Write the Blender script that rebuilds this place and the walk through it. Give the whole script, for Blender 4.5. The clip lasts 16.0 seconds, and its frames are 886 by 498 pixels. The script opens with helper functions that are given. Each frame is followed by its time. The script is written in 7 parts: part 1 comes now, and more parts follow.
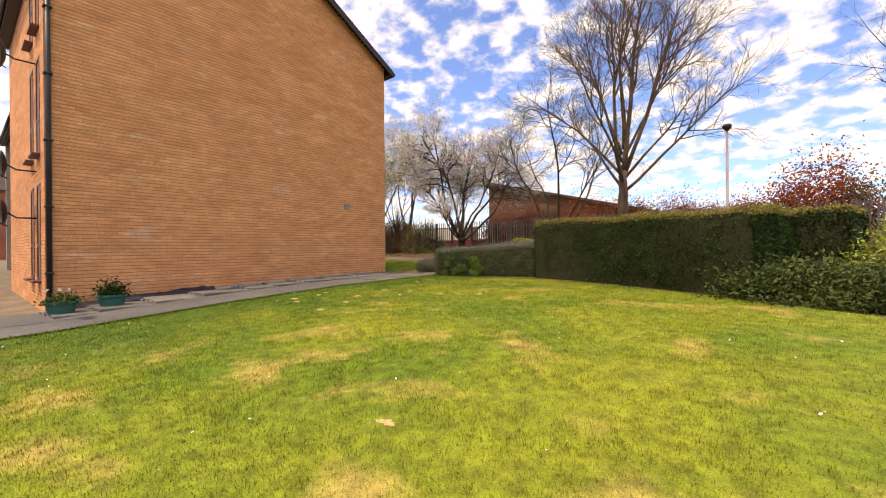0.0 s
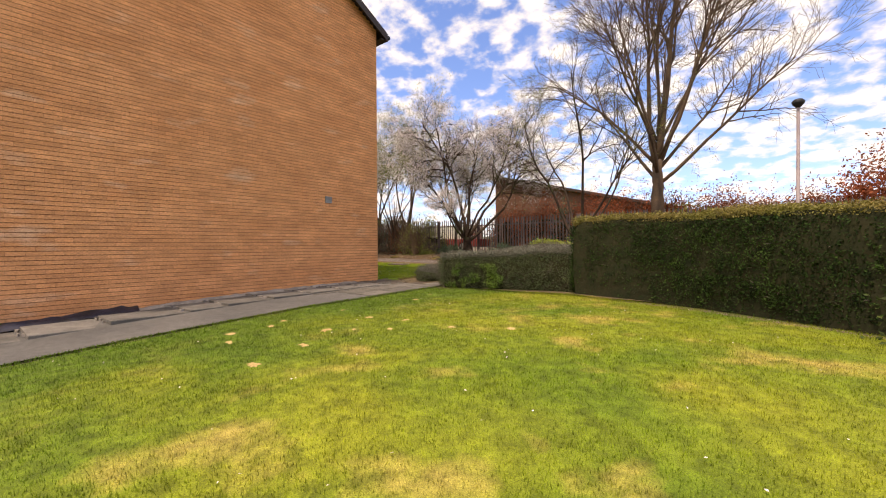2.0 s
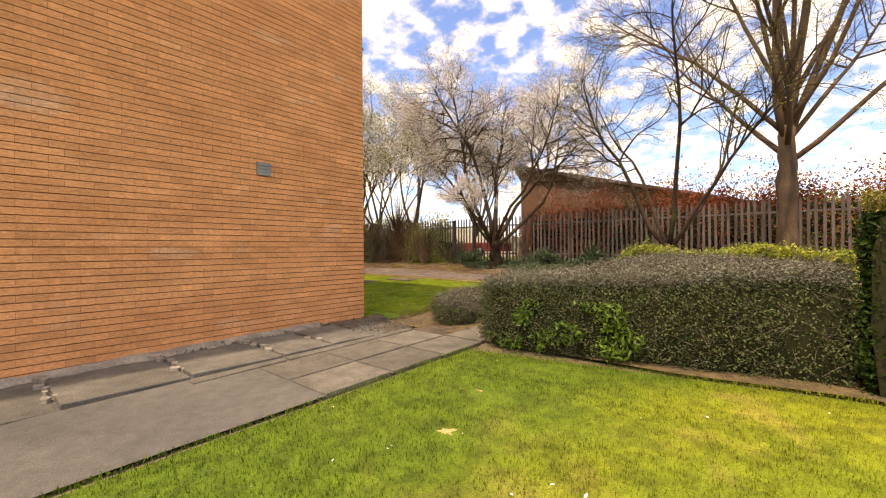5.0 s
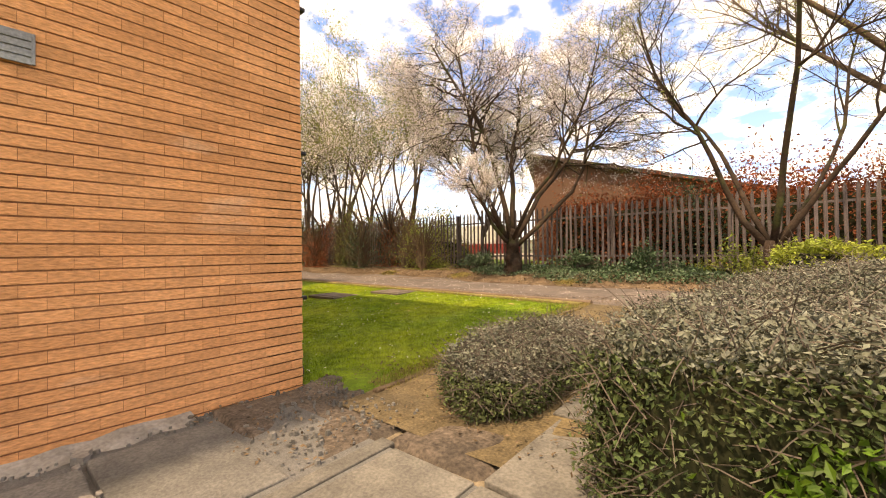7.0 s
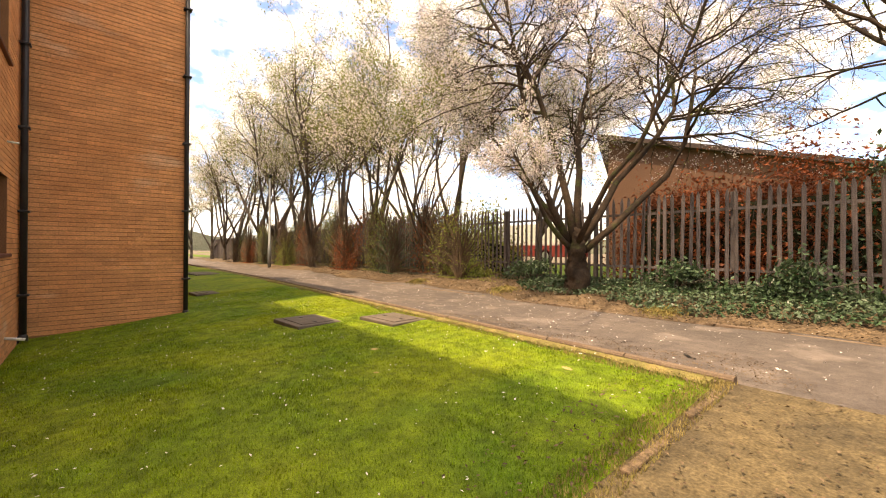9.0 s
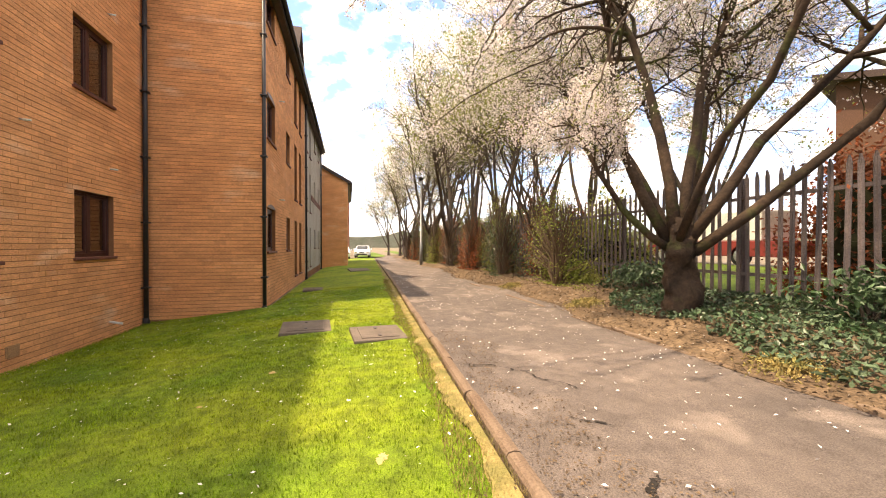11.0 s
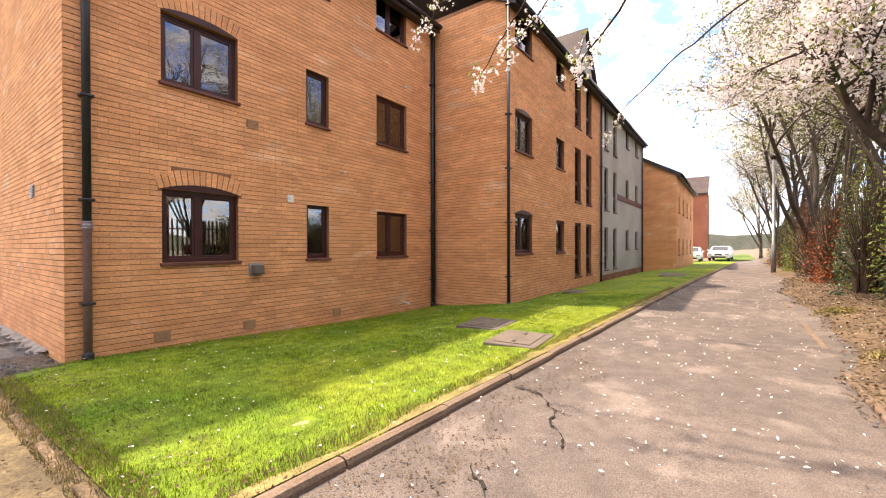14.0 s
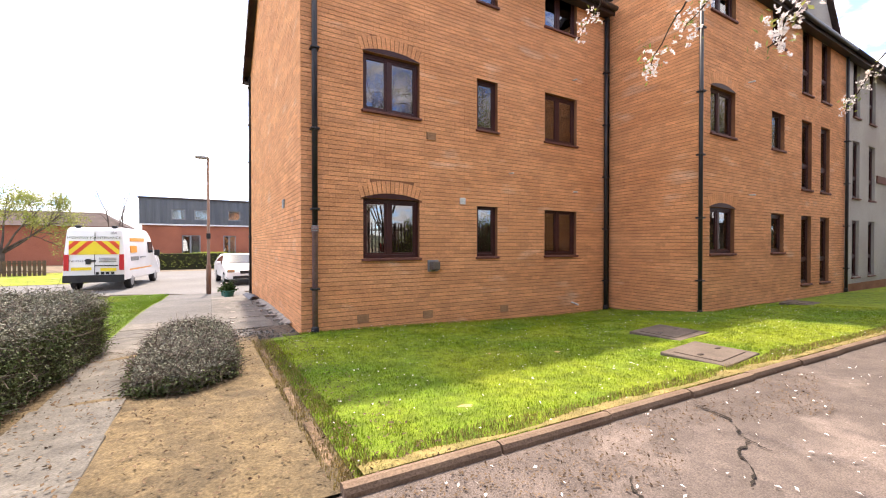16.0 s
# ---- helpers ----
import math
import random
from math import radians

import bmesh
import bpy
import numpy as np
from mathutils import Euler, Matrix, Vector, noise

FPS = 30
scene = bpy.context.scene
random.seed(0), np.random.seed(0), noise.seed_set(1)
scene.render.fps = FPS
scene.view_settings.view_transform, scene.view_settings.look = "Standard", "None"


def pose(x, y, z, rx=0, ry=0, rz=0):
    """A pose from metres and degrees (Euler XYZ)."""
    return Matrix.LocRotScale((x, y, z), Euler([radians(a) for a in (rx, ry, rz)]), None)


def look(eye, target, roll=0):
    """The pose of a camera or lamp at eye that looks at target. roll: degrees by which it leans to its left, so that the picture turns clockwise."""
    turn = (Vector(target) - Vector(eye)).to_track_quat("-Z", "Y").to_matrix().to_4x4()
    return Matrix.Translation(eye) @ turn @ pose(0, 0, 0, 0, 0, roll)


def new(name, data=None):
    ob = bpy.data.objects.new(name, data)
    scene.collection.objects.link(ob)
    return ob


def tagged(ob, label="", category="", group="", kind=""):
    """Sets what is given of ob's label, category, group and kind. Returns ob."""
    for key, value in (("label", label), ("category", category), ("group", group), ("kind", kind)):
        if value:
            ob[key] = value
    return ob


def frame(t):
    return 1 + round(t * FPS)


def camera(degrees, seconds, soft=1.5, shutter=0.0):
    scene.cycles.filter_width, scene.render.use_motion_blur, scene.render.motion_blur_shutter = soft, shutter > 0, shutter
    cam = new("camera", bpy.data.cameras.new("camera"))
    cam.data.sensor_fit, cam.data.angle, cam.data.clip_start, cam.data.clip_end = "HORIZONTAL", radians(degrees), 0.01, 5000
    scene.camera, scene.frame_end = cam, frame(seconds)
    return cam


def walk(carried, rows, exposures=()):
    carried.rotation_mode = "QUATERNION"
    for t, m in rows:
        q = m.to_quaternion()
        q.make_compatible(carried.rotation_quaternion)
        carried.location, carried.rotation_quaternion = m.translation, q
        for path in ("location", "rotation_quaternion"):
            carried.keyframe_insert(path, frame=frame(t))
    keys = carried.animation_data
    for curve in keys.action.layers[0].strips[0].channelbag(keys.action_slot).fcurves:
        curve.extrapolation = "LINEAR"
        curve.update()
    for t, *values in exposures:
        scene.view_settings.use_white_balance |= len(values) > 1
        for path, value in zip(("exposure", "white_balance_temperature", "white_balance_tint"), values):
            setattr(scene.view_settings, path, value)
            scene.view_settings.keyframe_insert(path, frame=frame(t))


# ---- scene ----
cam = camera(95.5, 16.0, 1.1)
PATH = [
    (0, (10.979, -9.994, 1.208), (9.707, -8.451, 1.203), -0.4),
    (0.5, (10.582, -9.603, 1.219), (9.317, -8.054, 1.21), -0.4),
    (1, (10.175, -9.111, 1.245), (8.907, -7.565, 1.236), -0.5),
    (1.5, (9.699, -8.598, 1.31), (8.428, -7.054, 1.297), -0.3),
    (2, (9.125, -8.006, 1.371), (7.853, -6.462, 1.354), -0.3),
    (2.5, (8.513, -7.455, 1.388), (7.243, -5.91, 1.375), -0.3),
    (3, (7.887, -6.861, 1.419), (6.615, -5.318, 1.405), -0.3),
    (3.5, (7.281, -6.254, 1.438), (6.002, -4.717, 1.43), -0.1),
    (4, (6.639, -5.614, 1.413), (5.352, -4.083, 1.416), -0.3),
    (4.2, (6.411, -5.362, 1.429), (5.118, -3.836, 1.427), -0.2),
    (6.3, (3.815, -2.635, 1.53), (2.526, -1.105, 1.536), -0.7),
    (6.5, (3.613, -2.4, 1.504), (2.322, -0.872, 1.514), -0.8),
    (7, (3.144, -1.86, 1.471), (1.86, -0.327, 1.483), -0.6),
    (7.5, (2.773, -1.231, 1.517), (1.483, 0.298, 1.521), -0.5),
    (8, (2.35, -0.532, 1.53), (1.068, 1.002, 1.539), -0.3),
    (8.5, (1.88, 0.345, 1.582), (0.534, 1.824, 1.594), 0.3),
    (9, (1.647, 0.907, 1.638), (0.134, 2.216, 1.642), 0.4),
    (9.2, (1.563, 1.165, 1.644), (-0.013, 2.396, 1.65), 0.8),
    (11.3, (1.844, 4.463, 1.736), (-0.132, 4.772, 1.722), -0.3),
    (11.5, (1.785, 4.727, 1.714), (-0.203, 4.938, 1.704), -0.4),
    (12, (1.674, 5.357, 1.724), (-0.325, 5.292, 1.715), -0.4),
    (12.5, (1.581, 5.941, 1.78), (-0.383, 5.561, 1.764), -0.3),
    (13, (1.428, 6.277, 1.768), (-0.464, 5.628, 1.755), -0.3),
    (13.5, (1.316, 6.489, 1.757), (-0.459, 5.566, 1.745), -0.2),
    (14, (1.276, 6.629, 1.784), (-0.345, 5.458, 1.769), -0.1),
    (14.5, (1.271, 6.681, 1.771), (-0.17, 5.295, 1.76), -0.1),
    (15, (1.273, 6.723, 1.763), (0.007, 5.174, 1.751), 0.0),
    (15.5, (1.278, 6.75, 1.771), (0.147, 5.101, 1.755), 0.0),
    (16, (1.284, 6.764, 1.785), (0.28, 5.035, 1.765), 0.0),
]
EXPOSURE = [(0, 0.28, 7800, 19), (3, 0.22, 7800, 19), (4, 0.35, 8200, 18), (6.3, 0.8, 9600, 16), (9.2, 1.0, 9600, 15), (11.3, 1.3, 8400, 16), (13, 1.5, 7700, 17), (16, 1.4, 6900, 18)]
walk(cam, [(t, look(eye, target, roll)) for t, eye, target, roll in PATH], EXPOSURE)

# ---- world and sun ----
SUN_TO = Vector((-0.05, -0.47, 1.0)).normalized()
world = bpy.data.worlds.new("sky")
scene.world = world
world.use_nodes = True


def sky_nodes():
    nt = world.node_tree
    n, l = nt.nodes, nt.links
    n.clear()
    out, bg = n.new("ShaderNodeOutputWorld"), n.new("ShaderNodeBackground")
    sky = n.new("ShaderNodeTexSky")
    sky.sky_type, sky.sun_disc = "NISHITA", False
    sky.sun_elevation = math.asin(SUN_TO.z)
    sky.sun_rotation = math.atan2(SUN_TO.x, SUN_TO.y)
    sky.air_density, sky.dust_density, sky.ozone_density = 1.0, 0.6, 1.5
    tc = n.new("ShaderNodeTexCoord")
    sep = n.new("ShaderNodeSeparateXYZ")
    l.new(tc.outputs["Generated"], sep.inputs[0])
    # project the direction on a flat layer of cloud
    zc = n.new("ShaderNodeMath"); zc.operation = "MAXIMUM"; zc.inputs[1].default_value = 0.0
    l.new(sep.outputs["Z"], zc.inputs[0])
    zz = n.new("ShaderNodeMath"); zz.operation = "ADD"; zz.inputs[1].default_value = 0.3
    l.new(zc.outputs[0], zz.inputs[0])
    com = n.new("ShaderNodeCombineXYZ")
    for k in ("X", "Y"):
        dv = n.new("ShaderNodeMath"); dv.operation = "DIVIDE"
        l.new(sep.outputs[k], dv.inputs[0]); l.new(zz.outputs[0], dv.inputs[1])
        l.new(dv.outputs[0], com.inputs[k])
    big = n.new("ShaderNodeTexNoise"); big.inputs["Scale"].default_value = 1.3; big.inputs["Detail"].default_value = 2.0
    small = n.new("ShaderNodeTexNoise"); small.inputs["Scale"].default_value = 11.0; small.inputs["Detail"].default_value = 6.0
    small.inputs["Roughness"].default_value = 0.52; small.inputs["Distortion"].default_value = 0.1
    l.new(com.outputs[0], big.inputs["Vector"]); l.new(com.outputs[0], small.inputs["Vector"])
    mixn = n.new("ShaderNodeMath"); mixn.operation = "MULTIPLY_ADD"; mixn.inputs[1].default_value = 0.45
    l.new(big.outputs["Fac"], mixn.inputs[0]); l.new(small.outputs["Fac"], mixn.inputs[2])
    # cloud thickens towards the sun's side
    dot = n.new("ShaderNodeVectorMath"); dot.operation = "DOT_PRODUCT"; dot.inputs[1].default_value = SUN_TO
    l.new(tc.outputs["Generated"], dot.inputs[0])
    thick = n.new("ShaderNodeMapRange"); thick.inputs[1].default_value = 0.2; thick.inputs[2].default_value = 0.95
    thick.inputs[3].default_value = 0.0; thick.inputs[4].default_value = 0.12
    l.new(dot.outputs["Value"], thick.inputs[0])
    add = n.new("ShaderNodeMath"); add.operation = "ADD"
    l.new(mixn.outputs[0], add.inputs[0]); l.new(thick.outputs[0], add.inputs[1])
    cover = n.new("ShaderNodeMapRange"); cover.interpolation_type = "SMOOTHSTEP"
    cover.inputs[1].default_value, cover.inputs[2].default_value = 0.61, 0.84
    l.new(add.outputs[0], cover.inputs[0])
    glow = n.new("ShaderNodeMapRange"); glow.inputs[1].default_value = 0.3; glow.inputs[2].default_value = 1.0
    glow.inputs[3].default_value = 6.6; glow.inputs[4].default_value = 9.0
    l.new(dot.outputs["Value"], glow.inputs[0])
    white = n.new("ShaderNodeVectorMath"); white.operation = "SCALE"; white.inputs[0].default_value = (0.97, 0.985, 1.0)
    l.new(glow.outputs[0], white.inputs["Scale"])
    mx = n.new("ShaderNodeMix"); mx.data_type = "RGBA"
    l.new(cover.outputs[0], mx.inputs[0])
    boost = n.new("ShaderNodeVectorMath"); boost.operation = "MULTIPLY"; boost.inputs[1].default_value = (0.95, 1.15, 1.6)
    l.new(sky.outputs[0], boost.inputs[0])
    l.new(boost.outputs[0], mx.inputs[6]); l.new(white.outputs[0], mx.inputs[7])
    l.new(mx.outputs[2], bg.inputs[0])
    bg.inputs[1].default_value = 0.15
    l.new(bg.outputs[0], out.inputs[0])


sky_nodes()
sun = new("sun", bpy.data.lights.new("sun", "SUN"))
sun.data.energy, sun.data.angle, sun.data.color = 3.4, radians(1.2), (1.0, 0.9, 0.76)
sun.matrix_world = look(SUN_TO * 50, (0, 0, 0))


# ---- materials ----
def mat(name, c1, c2, scale=3.0, rough=0.85, bump=0.3, bscale=60.0, vary=0.0, fine=0.25, metal=0.0, spot=None, spot_scale=2.0,
        spot_at=(0.56, 0.66), subsurface=0.0, spec=0.3, stretch=None, mid=0.0, mid_scale=9.0, shade_green=None):
    """A surface with wide stains (c1 to c2), fine grain, relief and, with vary, a tone of its own for each piece."""
    m = bpy.data.materials.new(name)
    m.use_nodes = True
    nt = m.node_tree
    n, l = nt.nodes, nt.links
    p = n["Principled BSDF"]
    p.inputs["Roughness"].default_value, p.inputs["Metallic"].default_value = rough, metal
    p.inputs["Specular IOR Level"].default_value = spec
    src = n.new("ShaderNodeNewGeometry").outputs["Position"]
    if stretch:
        mp = n.new("ShaderNodeMapping"); mp.inputs["Scale"].default_value = stretch
        l.new(src, mp.inputs[0]); src = mp.outputs[0]
    a = n.new("ShaderNodeTexNoise"); a.inputs["Scale"].default_value = scale; a.inputs["Detail"].default_value = 5
    b = n.new("ShaderNodeTexNoise"); b.inputs["Scale"].default_value = bscale; b.inputs["Detail"].default_value = 4
    l.new(src, a.inputs["Vector"]); l.new(src, b.inputs["Vector"])
    ra = n.new("ShaderNodeMapRange"); ra.inputs[1].default_value, ra.inputs[2].default_value = 0.35, 0.65
    l.new(a.outputs["Fac"], ra.inputs[0])
    mx = n.new("ShaderNodeMix"); mx.data_type = "RGBA"
    mx.inputs[6].default_value, mx.inputs[7].default_value = (*c1, 1), (*c2, 1)
    l.new(ra.outputs[0], mx.inputs[0])
    col = mx.outputs[2]
    if spot:
        s = n.new("ShaderNodeTexNoise"); s.inputs["Scale"].default_value = spot_scale; s.inputs["Detail"].default_value = 4
        l.new(src, s.inputs["Vector"])
        rs = n.new("ShaderNodeMapRange"); rs.inputs[1].default_value, rs.inputs[2].default_value = spot_at
        l.new(s.outputs["Fac"], rs.inputs[0])
        ms = n.new("ShaderNodeMix"); ms.data_type = "RGBA"; ms.inputs[7].default_value = (*spot, 1)
        l.new(rs.outputs[0], ms.inputs[0]); l.new(col, ms.inputs[6])
        col = ms.outputs[2]
    if shade_green:
        # darker, greener turf westward: grass tone plus the gable side's shade in the colour
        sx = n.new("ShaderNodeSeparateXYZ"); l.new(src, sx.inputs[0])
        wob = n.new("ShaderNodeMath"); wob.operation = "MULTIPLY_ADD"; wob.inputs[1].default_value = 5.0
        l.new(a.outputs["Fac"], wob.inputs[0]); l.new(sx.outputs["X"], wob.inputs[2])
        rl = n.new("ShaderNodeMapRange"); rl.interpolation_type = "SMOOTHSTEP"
        rl.inputs[1].default_value, rl.inputs[2].default_value, rl.inputs[3].default_value, rl.inputs[4].default_value = shade_green[0], shade_green[1], 0.85, 0.0
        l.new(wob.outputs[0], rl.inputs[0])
        ml = n.new("ShaderNodeMix"); ml.data_type = "RGBA"; ml.inputs[7].default_value = (*shade_green[2], 1)
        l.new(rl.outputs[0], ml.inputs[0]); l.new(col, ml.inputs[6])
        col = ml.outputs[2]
    val = n.new("ShaderNodeMapRange"); val.inputs[1].default_value, val.inputs[2].default_value = 0.3, 0.7
    val.inputs[3].default_value, val.inputs[4].default_value = 1 - fine, 1 + fine
    l.new(b.outputs["Fac"], val.inputs[0])
    fac = val.outputs[0]
    if mid:
        md = n.new("ShaderNodeTexNoise"); md.inputs["Scale"].default_value = mid_scale; md.inputs["Detail"].default_value = 3
        md.inputs["Roughness"].default_value = 0.7
        l.new(src, md.inputs["Vector"])
        rm = n.new("ShaderNodeMapRange"); rm.inputs[1].default_value, rm.inputs[2].default_value = 0.33, 0.67
        rm.inputs[3].default_value, rm.inputs[4].default_value = 1 - mid, 1 + mid
        l.new(md.outputs["Fac"], rm.inputs[0])
        mm = n.new("ShaderNodeMath"); mm.operation = "MULTIPLY"
        l.new(fac, mm.inputs[0]); l.new(rm.outputs[0], mm.inputs[1]); fac = mm.outputs[0]
    if vary:
        g, o = n.new("ShaderNodeNewGeometry"), n.new("ShaderNodeObjectInfo")
        ad = n.new("ShaderNodeMath"); ad.operation = "ADD"
        l.new(g.outputs["Random Per Island"], ad.inputs[0]); l.new(o.outputs["Random"], ad.inputs[1])
        fr = n.new("ShaderNodeMath"); fr.operation = "FRACT"; l.new(ad.outputs[0], fr.inputs[0])
        rv = n.new("ShaderNodeMapRange"); rv.inputs[3].default_value, rv.inputs[4].default_value = 1 - vary, 1 + vary
        l.new(fr.outputs[0], rv.inputs[0])
        mu = n.new("ShaderNodeMath"); mu.operation = "MULTIPLY"
        l.new(fac, mu.inputs[0]); l.new(rv.outputs[0], mu.inputs[1]); fac = mu.outputs[0]
    sc = n.new("ShaderNodeVectorMath"); sc.operation = "SCALE"
    l.new(col, sc.inputs[0]); l.new(fac, sc.inputs["Scale"])
    l.new(sc.outputs[0], p.inputs["Base Color"])
    if bump:
        bp = n.new("ShaderNodeBump"); bp.inputs["Strength"].default_value = bump; bp.inputs["Distance"].default_value = 0.01
        l.new(b.outputs["Fac"], bp.inputs["Height"]); l.new(bp.outputs[0], p.inputs["Normal"])
    if subsurface:
        tr = n.new("ShaderNodeBsdfTranslucent"); l.new(sc.outputs[0], tr.inputs[0])
        ms = n.new("ShaderNodeMixShader"); ms.inputs[0].default_value = subsurface
        l.new(p.outputs[0], ms.inputs[1]); l.new(tr.outputs[0], ms.inputs[2])
        l.new(ms.outputs[0], n["Material Output"].inputs[0])
    return m


def glass_mat():
    m = bpy.data.materials.new("window glass")
    m.use_nodes = True
    n, l = m.node_tree.nodes, m.node_tree.links
    n.clear()
    out, mx = n.new("ShaderNodeOutputMaterial"), n.new("ShaderNodeMixShader")
    tr, gl, fr = n.new("ShaderNodeBsdfTransparent"), n.new("ShaderNodeBsdfGlossy"), n.new("ShaderNodeFresnel")
    tr.inputs[0].default_value, gl.inputs["Roughness"].default_value = (0.75, 0.8, 0.78, 1), 0.01
    fr.inputs[0].default_value = 2.7
    l.new(fr.outputs[0], mx.inputs[0]); l.new(tr.outputs[0], mx.inputs[1]); l.new(gl.outputs[0], mx.inputs[2])
    l.new(mx.outputs[0], out.inputs[0])
    return m


BRICK = mat("brick", (0.70, 0.335, 0.155), (0.60, 0.27, 0.118), 0.7, 0.9, 0.7, 26, vary=0.1, fine=0.2, stretch=(1, 1, 3.2), mid=0.1, mid_scale=1.6, spot=(0.70, 0.42, 0.26), spot_scale=0.9, spot_at=(0.6, 0.74))
BRICK_S = mat("soldier brick", (0.44, 0.19, 0.085), (0.66, 0.32, 0.145), 2.5, 0.9, 0.5, 45, vary=0.3, fine=0.12)
MORTAR = mat("mortar", (0.20, 0.085, 0.042), (0.30, 0.145, 0.072), 1.2, 0.95, 0.4, 80)
RENDER = mat("grey render", (0.40, 0.375, 0.33), (0.33, 0.30, 0.26), 0.6, 0.95, 0.5, 90)
FRAME = mat("brown window paint", (0.055, 0.016, 0.013), (0.04, 0.012, 0.01), 4, 0.4, 0.05, 90)
SILL = mat("sill tile", (0.15, 0.055, 0.04), (0.11, 0.04, 0.03), 4, 0.6, 0.2, 70)
GLASS = glass_mat()
# rooms seem unlit because their surfaces are coloured dark grey
DARK = mat("unlit room grey", (0.10, 0.10, 0.095), (0.07, 0.07, 0.07), 1, 0.9, 0)
CURTAIN = mat("curtain", (0.75, 0.73, 0.72), (0.6, 0.58, 0.58), 3, 0.9, 0.1, stretch=(14, 14, 0.4))
PIPE = mat("black pipe", (0.018, 0.018, 0.022), (0.03, 0.028, 0.03), 3, 0.4, 0.1)
PIPE_RED = mat("faded maroon pipe", (0.27, 0.17, 0.17), (0.2, 0.12, 0.12), 3, 0.5, 0.1)
TILE = mat("roof tile", (0.075, 0.05, 0.045), (0.05, 0.035, 0.03), 1.2, 0.85, 0.3, 40, vary=0.2)
BARGE = mat("dark fascia", (0.03, 0.022, 0.02), (0.045, 0.03, 0.026), 3, 0.5, 0.1)
WHITE = mat("white plastic", (0.7, 0.69, 0.66), (0.6, 0.59, 0.56), 5, 0.5, 0.05)
VENT = mat("tan vent", (0.36, 0.2, 0.1), (0.3, 0.16, 0.08), 5, 0.7, 0.1)
GREYMETAL = mat("grey metal", (0.28, 0.29, 0.29), (0.2, 0.2, 0.2), 5, 0.45, 0.1, metal=0.3)
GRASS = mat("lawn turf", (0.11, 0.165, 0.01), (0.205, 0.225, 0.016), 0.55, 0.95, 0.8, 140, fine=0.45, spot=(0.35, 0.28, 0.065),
            spot_scale=1.3, spot_at=(0.54, 0.7), mid=0.36, mid_scale=7.0, shade_green=(5.8, 9.2, (0.07, 0.125, 0.01)))
# lawn turf again for the north side, with shade put into its tone
GRASS_N = mat("shaded-side turf", (0.095, 0.165, 0.01), (0.19, 0.235, 0.016), 0.8, 0.95, 0.8, 140, fine=0.45, mid=0.36, mid_scale=7.0)
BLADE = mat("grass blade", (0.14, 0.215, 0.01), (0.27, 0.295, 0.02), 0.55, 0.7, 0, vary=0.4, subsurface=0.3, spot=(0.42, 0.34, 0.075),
            spot_scale=1.3, spot_at=(0.54, 0.7), mid=0.36, mid_scale=7.0, shade_green=(5.8, 9.2, (0.085, 0.16, 0.012)))
BLADE_N = mat("north grass blade", (0.125, 0.22, 0.012), (0.245, 0.31, 0.018), 0.8, 0.7, 0, vary=0.4, subsurface=0.3, mid=0.36, mid_scale=7.0)
WORN = mat("worn sandy turf", (0.50, 0.37, 0.17), (0.42, 0.28, 0.12), 4, 0.95, 0.8, 70, fine=0.25)
PATHSLAB = mat("worn grey concrete slab", (0.10, 0.093, 0.082), (0.15, 0.138, 0.12), 1.5, 0.9, 0.7, 60, vary=0.12, fine=0.25, mid=0.18, mid_scale=6.0)
STRAW = mat("dry grass", (0.33, 0.25, 0.095), (0.19, 0.17, 0.055), 5, 0.95, 0.5, 90, vary=0.25, mid=0.25)
SOIL = mat("bare soil", (0.13, 0.10, 0.068), (0.21, 0.165, 0.11), 1.6, 0.95, 0.9, 50, fine=0.3)
SAND = mat("sandy soil", (0.148, 0.108, 0.056), (0.085, 0.064, 0.037), 2.2, 0.95, 0.8, 60, fine=0.35, mid=0.3)
LITTER = mat("leaf litter", (0.095, 0.063, 0.038), (0.165, 0.112, 0.068), 2.4, 0.95, 1.0, 40, fine=0.45, mid=0.3, mid_scale=8.0)
ASPHALT = mat("worn asphalt", (0.15, 0.12, 0.104), (0.108, 0.088, 0.078), 0.7, 0.9, 0.9, 120, fine=0.4, spot=(0.205, 0.165, 0.142), spot_scale=1.6, mid=0.18, mid_scale=5.0)
ROAD = mat("road asphalt", (0.16, 0.155, 0.15), (0.13, 0.125, 0.12), 0.4, 0.9, 0.5, 90)
CRACK = mat("crack", (0.02, 0.017, 0.015), (0.03, 0.025, 0.02), 3, 1.0, 0)
KERB = mat("kerb concrete", (0.15, 0.10, 0.07), (0.21, 0.15, 0.105), 2.5, 0.95, 0.7, 70)
SLAB = mat("concrete slab", (0.10, 0.096, 0.088), (0.16, 0.15, 0.137), 2.2, 0.9, 0.7, 60, vary=0.14, fine=0.25, mid=0.18, mid_scale=6.0)
PATHGREY = mat("grey asphalt path", (0.09, 0.088, 0.086), (0.125, 0.12, 0.114), 0.9, 0.9, 0.6, 110, mid=0.15)
BROKEN = mat("broken mortar", (0.32, 0.29, 0.26), (0.2, 0.18, 0.16), 5, 0.95, 0.9, 40)
IRON = mat("rusty iron cover", (0.10, 0.078, 0.062), (0.15, 0.118, 0.095), 4, 0.8, 0.6, 70)
# near-black core colour carries the shade deep inside the hedges
HEDGE_IN = mat("dark hedge inside", (0.018, 0.022, 0.008), (0.03, 0.028, 0.012), 5, 1.0, 0.5, 30)
